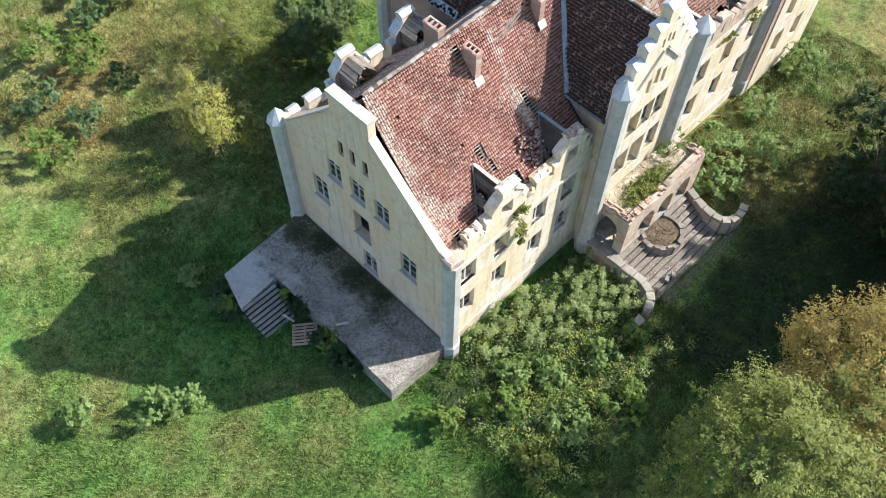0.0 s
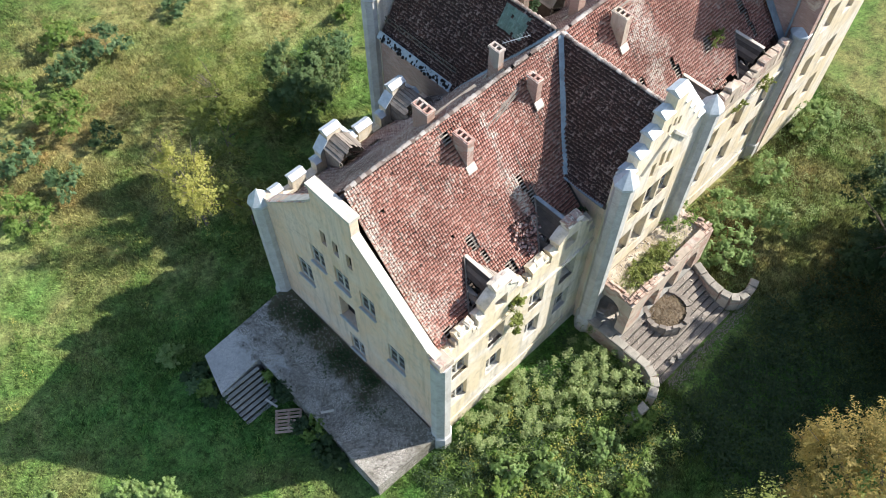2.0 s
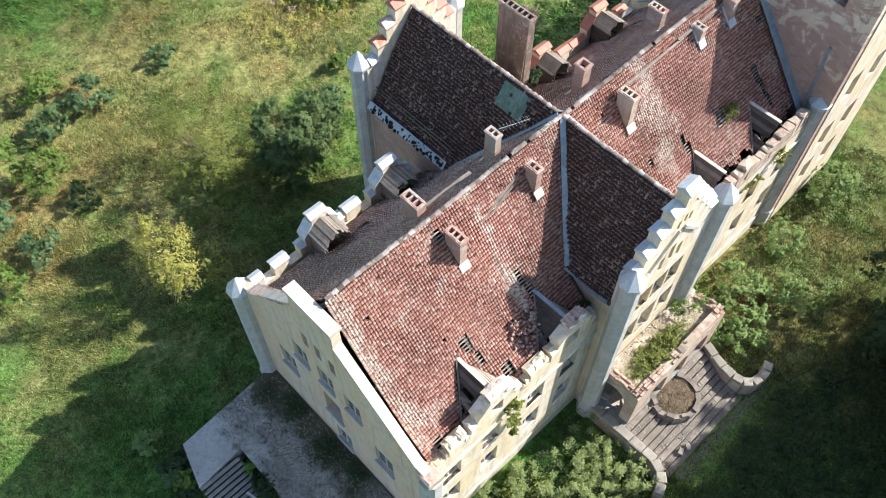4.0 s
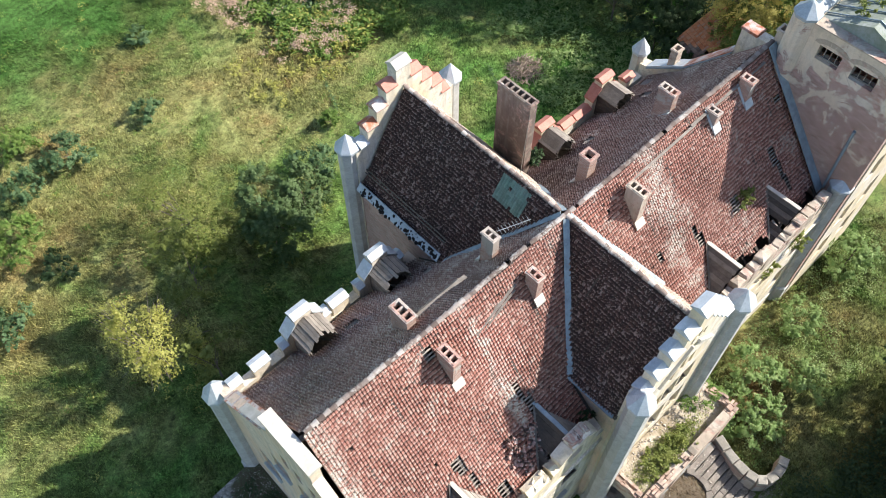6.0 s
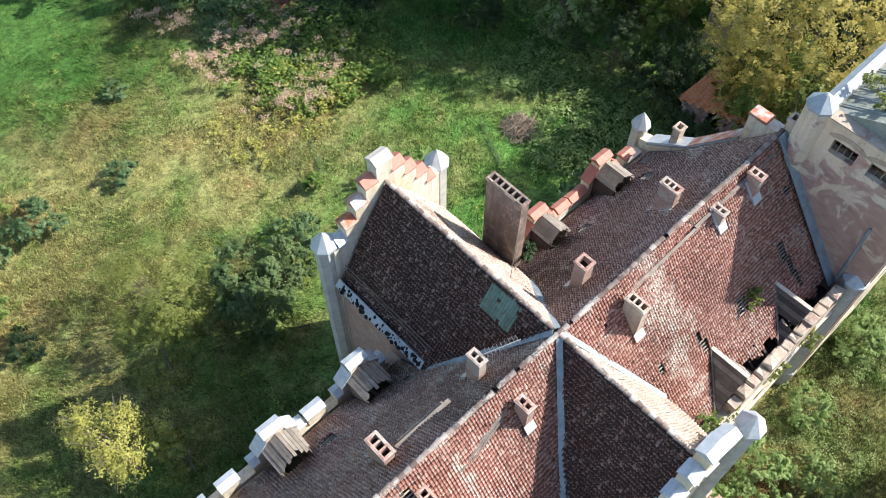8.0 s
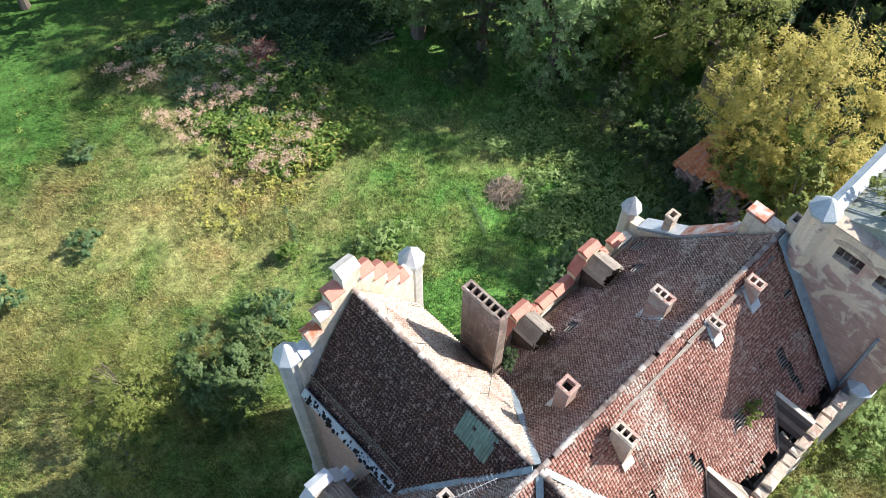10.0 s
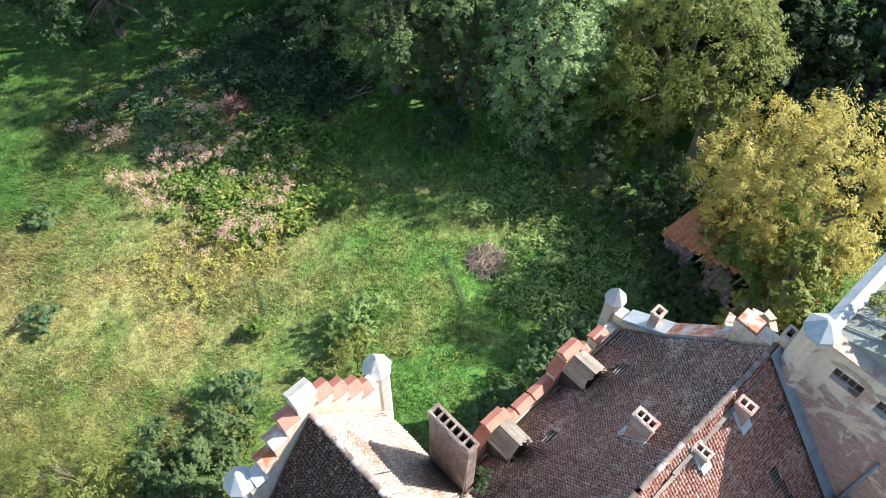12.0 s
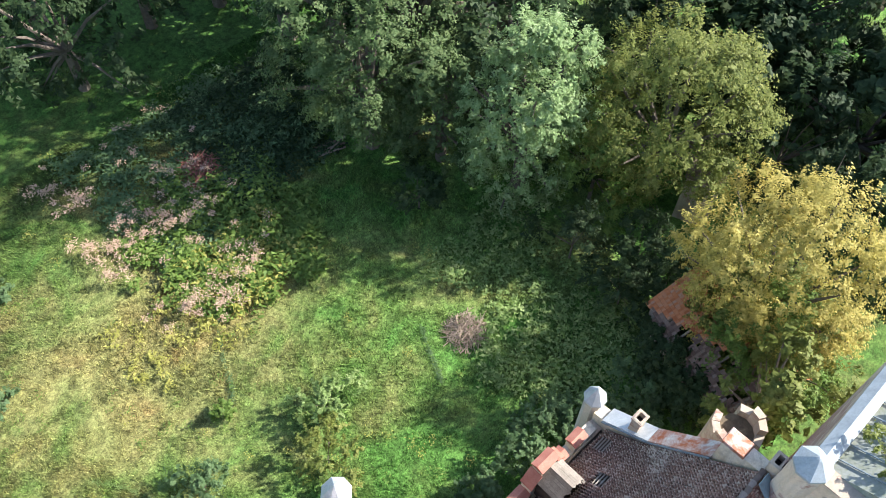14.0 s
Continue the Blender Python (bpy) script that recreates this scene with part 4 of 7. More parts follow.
def tile_arrays(plane, seed):
    prof, place = PLANES[plane]
    r = np.random.default_rng(seed)
    us = np.arange(-0.6 if plane in ("west", "east") else 0.6, 24.3 if plane in ("front", "back") else 14.2, TW)
    rows = np.arange(int(arc(prof)[-1] / TG) + 1)
    U, K = np.meshgrid(us, rows)
    U, K = U.ravel(), K.ravel()
    S = (K + 1) * TG
    H, _ = on_profile(prof, S - 0.09)
    keep = inside(plane, U + TW / 2, H) & (r.random(len(U)) > 0.0005)
    U, S, H = U[keep], S[keep], H[keep]
    return U, S, H, r


def tile_verts(plane, U, S, r):
    """The vertices of each tile: upper edge, lower edge, and the lip under the lower edge."""
    prof, place = PLANES[plane]
    n = len(U)
    sag = 0.035 * np.sin(U * 0.9 + 1.3 * S) + 0.025 * np.sin(U * 2.3 - S * 1.7)
    slip = np.where(r.random(n) < 0.05, r.uniform(0.01, 0.05, n), 0.0) + r.normal(0, 0.008, n)
    skew = r.normal(0, 0.006, n)
    out = np.zeros((n, 3 * NA, 3))
    for k, (ds, lift, prof_on) in enumerate(((-TL, 0.0, 1.0), (0.0, 0.05, 1.0), (0.0, 0.004, 0.2))):
        s = np.maximum(S + ds + slip, 0.02)
        h, z = on_profile(prof, s)
        nh, nz = prof_normal(prof, s)
        for j in range(NA):
            off = RISE[j] * ROLL[plane] * prof_on + lift + sag + r.normal(0, 0.003, n)
            hh, zz = h + nh * off, z + nz * off
            uu = U + ACROSS[j] + (skew if k == 0 else 0)
            x, y, zc = place(uu, hh, zz)
            out[:, k * NA + j] = np.stack([x, y, zc], -1)
    return out


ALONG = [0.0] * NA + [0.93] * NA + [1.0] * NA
TILE_FACES = [(k * NA + j, k * NA + j + 1, (k + 1) * NA + j + 1, (k + 1) * NA + j) for k in (0, 1) for j in range(NA - 1)]


def mesh_from_numpy(name, verts, faces, mat, smooth=False, along=None):
    """verts (n, k, 3) and one face pattern for every piece."""
    n, k, _ = verts.shape
    f = np.array(faces)
    q = f.shape[1]
    idx = (f[None] + (np.arange(n) * k)[:, None, None]).reshape(-1)
    me = bpy.data.meshes.new(name)
    me.vertices.add(n * k)
    me.vertices.foreach_set("co", verts.reshape(-1).astype(np.float32))
    me.loops.add(len(idx))
    me.loops.foreach_set("vertex_index", idx.astype(np.int32))
    me.polygons.add(len(idx) // q)
    me.polygons.foreach_set("loop_start", np.arange(0, len(idx), q, dtype=np.int32))
    me.materials.append(mat)
    me.update(calc_edges=True)
    if along is not None:
        uv = np.zeros((len(idx), 2), np.float32)
        uv[:, 1] = np.array(along)[idx % k]
        me.uv_layers.new(name="along").data.foreach_set("uv", uv.reshape(-1))
    if smooth:
        me.polygons.foreach_set("use_smooth", [True] * len(me.polygons))
    return me


# timber frame: rafters, purlins and battens
purlins = Geo().beam((0.5, RY, RZ - 0.22), (24.1, RY, RZ - 0.22), 0.14, 0.16).beam((RX, 0.2, RZ - 0.24), (RX, 13.9, RZ - 0.24), 0.14, 0.16)
rafters = []
for plane, (prof, place) in PLANES.items():
    for u in np.arange(0.9, 24.1, 0.85) if plane in ("front", "back") else [*np.arange(0.2, 5.0, 0.8), *np.arange(6.4, 13.9, 0.8)]:
        for (a, za), (b, zb) in zip(prof, prof[1:]):
            ha, hb = a, b
            if plane in ("front", "back"):
                if abs(u - RX) < 2.62:
                    hb = min(b, abs(u - RX) / 0.82)
            else:
                hb = min(b, abs(u - RY) * 0.82)
            if hb <= ha + 0.05:
                continue
            zb2 = za + (zb - za) * (hb - ha) / (b - a)
            rafters.append(Geo().beam(place(u, ha, za - 0.13), place(u, hb, zb2 - 0.13), 0.12, 0.14))
roof = part("roof", purlins, M_DARKWOOD, house, "old roof timbers under clay tiles")
for g in rafters:
    part("rafter", g, M_DARKWOOD, roof)
for pl, u0, u1, h0, h1 in HOLES:
    prof, place = PLANES[pl]
    s_at = np.arange(TG, arc(prof)[-1], TG)
    for s in s_at:
        h, z = on_profile(prof, s - 0.05)
        if h0 - 0.08 < h < h1 + 0.08:
            part("batten", Geo().beam(place(u0 - 0.2, float(h), float(z) - 0.03), place(u1 + 0.2, float(h), float(z) - 0.03 + rng.uniform(-0.03, 0.02)), 0.05, 0.04), M_BATTEN, roof)

# the west slope's dark tile holds moss and the slope's shade as colour
RED_PLANES = {"front": M_RED_TILE, "back": M_BROWN_TILE, "west": M_SHADED_TILE, "east": M_PALE_TILE}
for k, plane in enumerate(PLANES):
    U, S, H, r = tile_arrays(plane, 40 + k)
    V = tile_verts(plane, U, S, r)
    if plane == "front":
        one = (U > 6.3) & (U < 8.3) & (H > 0.55) & (H < 2.4)
        pick = np.flatnonzero(one)[:300]
        FRONT_SINGLE = (U[pick], S[pick], H[pick])
        rest = np.ones(len(U), bool)
        rest[pick] = False
        V = V[rest]
        U, S, H = U[rest], S[rest], H[rest]
    if plane == "west":
        gl = (U > GREEN[0]) & (U < GREEN[1]) & (H > GREEN[2]) & (H < GREEN[3]) & (r.random(len(U)) > 0.06)
        mg = mesh_from_numpy("glass_tile", V[gl] - np.array(ORG[roof]), TILE_FACES, M_GREENTILE)
        og = new("glass_tiles", mg)
        og.parent = roof
        tagged(og, "greenish glass roof tiles letting light in")
        V = V[~gl]
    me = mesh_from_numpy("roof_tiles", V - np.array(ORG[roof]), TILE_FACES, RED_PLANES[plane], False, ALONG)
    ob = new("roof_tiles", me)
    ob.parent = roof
    tagged(ob, {"front": "red clay pantiles with pale lichen", "back": "brown weathered pantiles", "west": "mossy pantiles with pale spots, shade in their dark colour", "east": "sunlit pantiles grown over with pale lichen"}[plane], kind="stuff")

# ridge tiles
def ridge_mesh():
    n, L = 7, 0.24
    vs, fs = [], []
    for x, r, dz in ((0, 0.07, 0.0), (L + 0.03, 0.108, 0.035)):
        for i in range(n):
            a = math.pi * (i / (n - 1))
            vs.append((x, r * math.cos(a), r * 0.75 * math.sin(a) + dz))
    fs += [(i, i + 1, n + i + 1, n + i) for i in range(n - 1)]
    fs += [tuple(range(n, 2 * n))]
    return mesh_of("ridge_tile", vs, fs, M_RIDGE)


RIDGE = ridge_mesh()
for x in np.arange(0.7, 24.0, 0.24):
    if rng.random() < 0.97:
        piece("ridge_tile", RIDGE, roof, pose(x, RY + rng.uniform(-0.015, 0.015), RZ + 0.03 + 0.03 * math.sin(x * 0.8), 0, rng.uniform(-2, 2), rng.uniform(-2, 2)))
for y in [*np.arange(0.2, 5.3, 0.24), *np.arange(5.8, 13.8, 0.24)]:
    piece("ridge_tile", RIDGE, roof, pose(RX + rng.uniform(-0.015, 0.015), y, RZ + 0.03, 0, rng.uniform(-2, 2), 90 + rng.uniform(-2, 2)))

# valleys and flashings
for sx in (-1, 1):
    for sy in (-1, 1):
        n = 6
        for k in range(n):
            a, b = (k + 0.25 * (k == 0)) / n, (k + 1.04) / n
            v = Geo().beam((RX + sx * 2.66 * a, RY + sy * 3.24 * a, RZ - 3.99 * a + 0.21), (RX + sx * 2.66 * b, RY + sy * 3.24 * b, RZ - 3.99 * b + 0.21 + 0.004 * (k % 2)), 0.22, 0.02)
            part("valley_sheet", v, M_ZINC, roof, "blue-grey zinc valley gutter")
for k in range(8):
    a, b = k / 8, (k + 1.03) / 8
    ef = Geo().beam((24.0, 5.45 - 4.4 * a, 13.42 - 5.2 * a + 0.004 * (k % 2)), (24.0, 5.45 - 4.4 * b, 13.42 - 5.2 * b), 0.5, 0.025)
    part("wall_flashing", ef, M_ZINC, roof, "broad zinc flashing along the tower")

for y0, y1 in ((2.35, 0.25),):
    part("eaves_gutter", Geo().beam((9.36, y0, 9.34), (9.36, y1, 9.3), 0.16, 0.08), M_ZINC, roof, "blue-grey gutter along the wing eave")
# gutter with snow rail on the west eave of the wing
gut = Geo().prism([(9.26, 9.3), (9.48, 9.6), (9.43, 9.64), (9.2, 9.34)], 9.05, 13.8, 'y')
gutter = part("eaves_sheet", gut, M_DULLCAP, house, "white eaves sheet blotched with black moss")
clod = Geo()
for _ in range(90):
    y, w, t = rng.uniform(9.15, 13.6), rng.choice((0.025, 0.04, 0.06, 0.1)), rng.random() ** 1.6
    x, z = 9.22 + 0.2 * t, 9.33 + 0.28 * t
    clod.ring(x, y, [(w, z - 0.03), (w * rng.uniform(0.6, 0.9), z + 0.05), (w * 0.25, z + 0.07)], 6, rng.uniform(0, 1))
tagged(part("debris", clod, M_SOOT_DARK, gutter, "black moss clods"), kind="stuff")
rail = Geo()
for zz in (9.72, 9.9):
    rail.rod((9.72 + (zz - 9.72) * 0.3, 9.1, zz + 0.38), (9.72 + (zz - 9.72) * 0.3, 13.75, zz + 0.38), 0.022)
for y in np.arange(9.2, 13.8, 0.75):
    rail.rod((9.85, y, 9.98), (9.75, y, 10.3), 0.02)
part("snow_rail", rail, M_IRON, house, "rusty green snow rail")

# ---- dormers ----
def gable_dormer(xc, edge, edge_label, gaps, shade):
    """A small saddle-roofed dormer of bare planks: its ridge runs level from the slope to the parapet, with a valley on each side."""
    y_at = lambda z: RY - float(np.interp(-z, [-p[1] for p in MAIN], [p[0] for p in MAIN]))
    yf, zr, fall = 0.86, DORM_Z, DORM_W
    drop = (zr - 7.98) / fall
    g = Geo()
    g.beam((xc, yf, zr - 0.09), (xc, y_at(zr), zr - 0.09), 0.1, 0.12)
    for sx in (-1, 1):
        for t in (0.12, 0.55, 0.98):
            y = yf + (y_at(zr) - yf) * t
            w = fall * (1 - t) + 0.06
            g.beam((xc, y, zr - 0.08), (xc + sx * w, y, zr - drop * w - 0.08), 0.08, 0.08)
    d = part("dormer", g, M_DARKWOOD, house, "saddle-roofed dormer of bare weathered planks")
    n = 9
    for sx in (-1, 1):
        for k in range(n):
            if sx < 0 and k in gaps:
                continue
            a, b = fall * (k + 0.03) / n, fall * (k + 0.95) / n
            lift = rng.uniform(-0.012, 0.015)
            p = []
            for w in (a, b):
                z = zr - drop * w + 0.02 + lift
                p += [(xc + sx * w, yf - 0.02 + rng.uniform(-0.04, 0.04), z), (xc + sx * w, y_at(z - 0.06) + 0.02, z)]
            q = [(x, y, z + 0.028) for x, y, z in p]
            # east boards paler, west ones darker: sun and shade put into the wood colour
            part("roof_board", Geo().add(p + q, [(0, 1, 3, 2), (4, 6, 7, 5), (0, 2, 6, 4), (1, 5, 7, 3), (0, 4, 5, 1), (2, 3, 7, 6)]), M_BATTEN if sx > 0 else shade[k % len(shade)], d)
    part("ridge_board", Geo().beam((xc + 0.05, yf - 0.06, zr + 0.05), (xc + 0.05, y_at(zr) + 0.1, zr + 0.05), 0.16, 0.04), edge, d, edge_label)
    va, vb = Vector((xc - 0.03, y_at(zr) - 0.02, zr + 0.07)), Vector((xc - fall - 0.03, yf + 0.02, 8.1))
    part("valley_strip", Geo().beam(va, vb, 0.07, 0.04), M_MIDWOOD, d, "grey strip along the valley")
    for k in range(len(gaps)):
        w = fall * (gaps[k] + rng.uniform(0.1, 0.9)) / n
        z = zr - drop * w - 0.1
        part("loose_board", Geo().beam((xc - w, yf + 0.1, z - 0.1), (xc - w + rng.uniform(-0.25, 0.25), yf + rng.uniform(0.5, 0.9), z + 0.1), 0.11, 0.025), M_WOOD, d)
    return d


def saddle_dormer(x0, x1, zt, dark):
    """A plank-built dormer behind the back parapet, its boards broken off short of the slope."""
    yf = 10.62
    y_at = lambda z: RY + float(np.interp(-z, [-p[1] for p in MAIN], [p[0] for p in MAIN]))
    reach = yf - 1.05
    g = Geo()
    for x in (x0 + 0.05, x1 - 0.05):
        g.beam((x, yf, 7.9), (x, yf, zt), 0.1, 0.1)
        g.beam((x, yf, zt), (x, reach, zt), 0.1, 0.1)
    g.beam((x0, yf, zt - 0.05), (x1, yf, zt - 0.05), 0.1, 0.1)
    d = part("dormer", g, M_DARKWOOD if dark else M_WOOD, house, "broken plank-sided dormer")
    for side, x in ((0, x0), (1, x1)):
        z = 7.85
        while z < zt - 0.03:
            ya = max(y_at(min(z + 0.085, zt)), reach + rng.uniform(-0.15, 0.1))
            if yf - ya > 0.08:
                xa, xb = (x - 0.02, x + 0.015) if side == 0 else (x - 0.015, x + 0.02)
                part("board", Geo().box(xa, xb, ya, yf, z, min(z + 0.158, zt)), M_DARKWOOD if dark and side == 0 else M_WOOD, d)
            z += 0.17
    xm, zr, n = (x0 + x1) / 2, zt + 0.38, 5
    for side, xa in ((0, x0 - 0.08), (1, x1 + 0.08)):
        for k in range(n):
            t0, t1 = k / n, (k + (0.97 if dark else 0.9)) / n
            dz = rng.uniform(-0.025, 0.02) * (0.3 if dark else 1)
            y_end = reach + rng.uniform(-0.18, 0.22) * (0.2 if dark else 0.6)
            p = []
            for t in (t0, t1):
                x, z = xa + (xm - xa) * t, zt + 0.02 + (zr - zt) * t + dz
                p += [(x, yf, z), (x, y_end + rng.uniform(-0.05, 0.05), z)]
            q = [(a, b, c + 0.03) for a, b, c in p]
            part("roof_board", Geo().add(p + q, [(0, 1, 3, 2), (4, 6, 7, 5), (0, 2, 6, 4), (1, 5, 7, 3), (0, 4, 5, 1), (2, 3, 7, 6)]), M_MIDWOOD if dark and side == 0 else M_WOOD, d)
    if dark:
        part("edge_flashing", Geo().beam((x1 + 0.02, yf, zt + 0.02), (x1 + 0.02, reach - 0.1, zt + 0.0), 0.1, 0.03), M_WOOD, d, "weathered edge board")
    return d


for k, xc in enumerate(FRONT_DORMERS):
    gable_dormer(xc, *((M_ZINC, "blue-grey sheet ridge") if k == 1 else (M_PALEWOOD, "pale wooden ridge board")), ((3, 4, 6), (5,), (), (4,))[k],
                 ((M_DARKWOOD, M_MIDWOOD), (M_DARKWOOD,), (M_MIDWOOD, M_WOOD, M_MIDWOOD), (M_MIDWOOD, M_DARKWOOD))[k])
for plane, x0, x1, zt in DORMERS:
    saddle_dormer(x0, x1, zt, x0 > 15)

# ---- chimneys ----
def chimney(x0, x1, y0, y1, zb, zt, flues, across, mat, label, collar=True):
    """A rendered stack with open flues in its head. flues run along y, across of them along x."""
    g = Geo().box(x0, x1, y0, y1, zb, zt - 0.35)
    t = 0.065
    hx = [x0] + [x for k in range(across) for x in (x0 + t + k * (x1 - x0 - t) / across, x0 + (k + 1) * (x1 - x0 - t) / across)] + [x1]
    hy = [y0] + [y for k in range(flues) for y in (y0 + t + k * (y1 - y0 - t) / flues, y0 + (k + 1) * (y1 - y0 - t) / flues)] + [y1]
    for i in range(len(hx) - 1):
        for j in range(len(hy) - 1):
            if not (i % 2 and j % 2):
                g.box(hx[i], hx[i + 1], hy[j], hy[j + 1], zt - 0.35, zt + rng.uniform(-0.012, 0.012))
    c = part("chimney", g, mat, roof, label)
    hd = Geo()
    e = 0.04
    hd.box(x0 - e, x0, y0 - e, y1 + e, zt - 0.12, zt - 0.02).box(x1, x1 + e, y0 - e, y1 + e, zt - 0.12, zt - 0.02)
    hd.box(x0, x1, y0 - e, y0, zt - 0.12, zt - 0.02).box(x0, x1, y1, y1 + e, zt - 0.12, zt - 0.02)
    part("chimney_head", hd, mat, c, "projecting chimney head")
    so = Geo()
    for i in range(1, len(hx) - 1, 2):
        for j in range(1, len(hy) - 1, 2):
            so.box(hx[i] + 0.003, hx[i + 1] - 0.003, hy[j] + 0.003, hy[j + 1] - 0.003, zt - 0.346, zt - 0.3)
    part("flue", so, M_SOOT_DARK, c, "sooty open flues")
    if collar:
        zc = RZ - 1.23 * abs((y0 + y1) / 2 - RY)
        k = Geo()
        lo = y0 if y0 < RY else y1
        s = -1 if y0 < RY else 1
        zl = RZ - 1.23 * abs(lo - RY)
        k.prism([(lo, zl + 0.1), (lo + s * 0.2, zl - 0.12), (lo + s * 0.2, zl - 0.04), (lo, zl + 0.22)], x0 - 0.06, x1 + 0.06, 'x')
        blue = x0 > 16
        part("chimney_collar", k, M_CAP if blue else M_COPE, c, "pale blue sheet collar" if blue else "white mortar collar")
        if blue:
            hi = y1 if y0 < RY else y0
            zh = RZ - 1.23 * abs(hi - RY)
            for xa in (x0 - 0.05, x1 + 0.05):
                part("side_flashing", Geo().beam((xa, hi, zh + 0.14), (xa, lo, zl + 0.14), 0.1, 0.03), M_CAP, c, "pale blue sheet flashing")
    return c


chimney(5.43, 5.77, 4.18, 4.94, 10.4, 13.15, 3, 1, M_CHIM, "grey rendered chimney with three flues")
chimney(9.5, 9.8, 4.42, 4.96, 10.6, 13.2, 2, 1, M_CHIM, "grey rendered chimney with two flues")
chimney(5.44, 5.84, 6.36, 7.2, 10.6, 12.95, 3, 1, M_CHIM, "weathered chimney with three flues")
chimney(9.44, 9.75, 6.45, 7.0, 10.6, 13.4, 2, 1, M_CHIM, "pale chimney with two flues")
chimney(14.46, 14.92, 6.55, 7.02, 10.8, 13.3, 1, 1, M_REDBRICK, "square brick chimney with one flue")
chimney(14.6, 14.96, 4.2, 4.95, 10.5, 13.3, 3, 1, M_RUIN, "weathered brown brick chimney with three flues")
chimney(19.18, 19.52, 6.45, 7.18, 10.6, 13.25, 3, 1, M_CHIM, "flaking chimney with three flues")
chimney(19.7, 20.0, 4.78, 5.3, 11.0, 13.12, 2, 1, M_CHIM, "small chimney with two flues")
chimney(21.68, 22.02, 4.72, 5.26, 11.0, 13.42, 2, 1, M_CHIM, "small chimney with two flues beside the ridge")
chimney(14.62, 15.0, 9.65, 11.35, 7.0, 13.6, 6, 1, M_BIGCHIM, "tall broad brick chimney with six flues", False)

# ---- east gable and tower ----
eg_top = interp([(4.9, 13.1), (6.25, 13.1), (6.26, 13.1), (6.95, 13.1), (6.96, 11.8), (8.86, 9.5), (10.6, 8.25), (11.05, 8.15)])
eg = part("gable_wall", wall_geo(Geo(), 'y', EX, EX + 0.5, G0, eg_top, 4.95, 11.05, [], (6.25, 6.26, 6.95, 6.96, 8.86, 10.6)), M_WHITE, house, "east gable wall with sheet-metal coping")
for (ya, za), (yb, zb), mt, lb in (((6.96, 11.82), (8.86, 9.52), M_RUST, "rusted stretch of coping"), ((8.87, 9.51), (10.62, 8.26), M_CAP, "pale sheet coping")):
    part("coping", Geo().prism([(ya, za), (yb, zb), (yb, zb + 0.1), (ya, za + 0.1)], EX - 0.08, EX + 0.58, 'x'), mt, eg, lb)
    part("coping_hem", Geo().prism([(ya, za - 0.06), (yb, zb - 0.06), (yb, zb + 0.03), (ya, za + 0.03)], EX - 0.13, EX - 0.083, 'x'), M_ZINC, eg, "blue-grey sheet hem over the tiles")
part("coping", Geo().cbox(EX - 0.06, EX + 0.56, 6.2, 7.0, 13.104, 13.22, 0.03), M_RUST, eg, "rust-streaked white block")
chimney(24.28, 24.7, 9.35, 9.7, 8.9, 10.05, 1, 1, M_RUIN, "little chimney on the gable slope", False)
chimney(24.3, 24.75, 5.05, 5.6, 12.5, 13.95, 2, 1, M_RUIN, "two-flue chimney beside the tower", False)

TX0, TX1, TY0, TY1, TZ = 24.2, 30.2, 0.0, 4.9, 15.1
tower = root("tower", ((TX0 + TX1) / 2, 2.4, G0), "tall brick tower with plaster peeling off", "tower")
tw = [(2.86, 3.82, 13.75, 14.4), (1.35, 2.35, 13.75, 14.4)]
part("wall", wall_geo(Geo(), 'y', TX0, TX0 + 0.5, G0, flat(TZ), TY0, TY1, tw), M_BRICKY, tower, "west wall, brick showing through peeled plaster")
part("wall", wall_geo(Geo(), 'x', TY0 - 0.05, TY0 + 0.45, G0, flat(TZ), TX0 + 0.5, TX1, [opening(x, z, 0.9, 1.6) for x in (26, 28) for z in (2.9, 5.6, 9.0)]), M_WHITE, tower, "sunlit front wall")
part("wall", wall_geo(Geo(), 'x', TY1 - 0.5, TY1 - 0.004, G0, flat(TZ), TX0 + 0.5, TX1, []), M_BRICKY, tower)
part("wall", wall_geo(Geo(), 'y', TX1 - 0.5, TX1, G0, flat(TZ), TY0 + 0.45, TY1 - 0.5, []), M_BRICKY, tower)
for a, b, z0, z1 in tw:
    gr = Geo()
    for y in np.linspace(a, b, 5)[1:-1]:
        gr.box(TX0 + 0.2, TX0 + 0.24, y - 0.02, y + 0.02, z0, z1)
    gr.box(TX0 + 0.19, TX0 + 0.25, a, b, z0, z0 + 0.06)
    part("window_grille", gr, M_WOOD, tower, "grey timber window bars")
rf = Geo().prism([(TY0 + 0.4, TZ - 0.1), (TY1 - 0.45, TZ - 0.1), (2.5, TZ + 0.75)], TX0 + 0.45, TX1 - 0.4, 'x')
for a, b, z0, z1 in tw:
    for k in range(9):
        t0, t1 = math.pi * k / 9, math.pi * (k + 0.93) / 9
        ym, hw = (a + b) / 2, (b - a) / 2
        q = [(ym - r * math.cos(t), z1 + (0.02 if r == hw + 0.02 else 0.06) + (r - hw * 0.62) * 0.7 * math.sin(t)) for t in (t0, t1) for r in (hw + 0.02, hw + 0.26)]
        part("arch_brick", Geo().prism([q[0], q[1], q[3], q[2]], TX0 - 0.012, TX0 + 0.01, 'x'), M_RUIN, tower)
tr = part("roof", rf, M_SLATE, tower, "grey lichened sheet roof with moss")
sm = Geo()
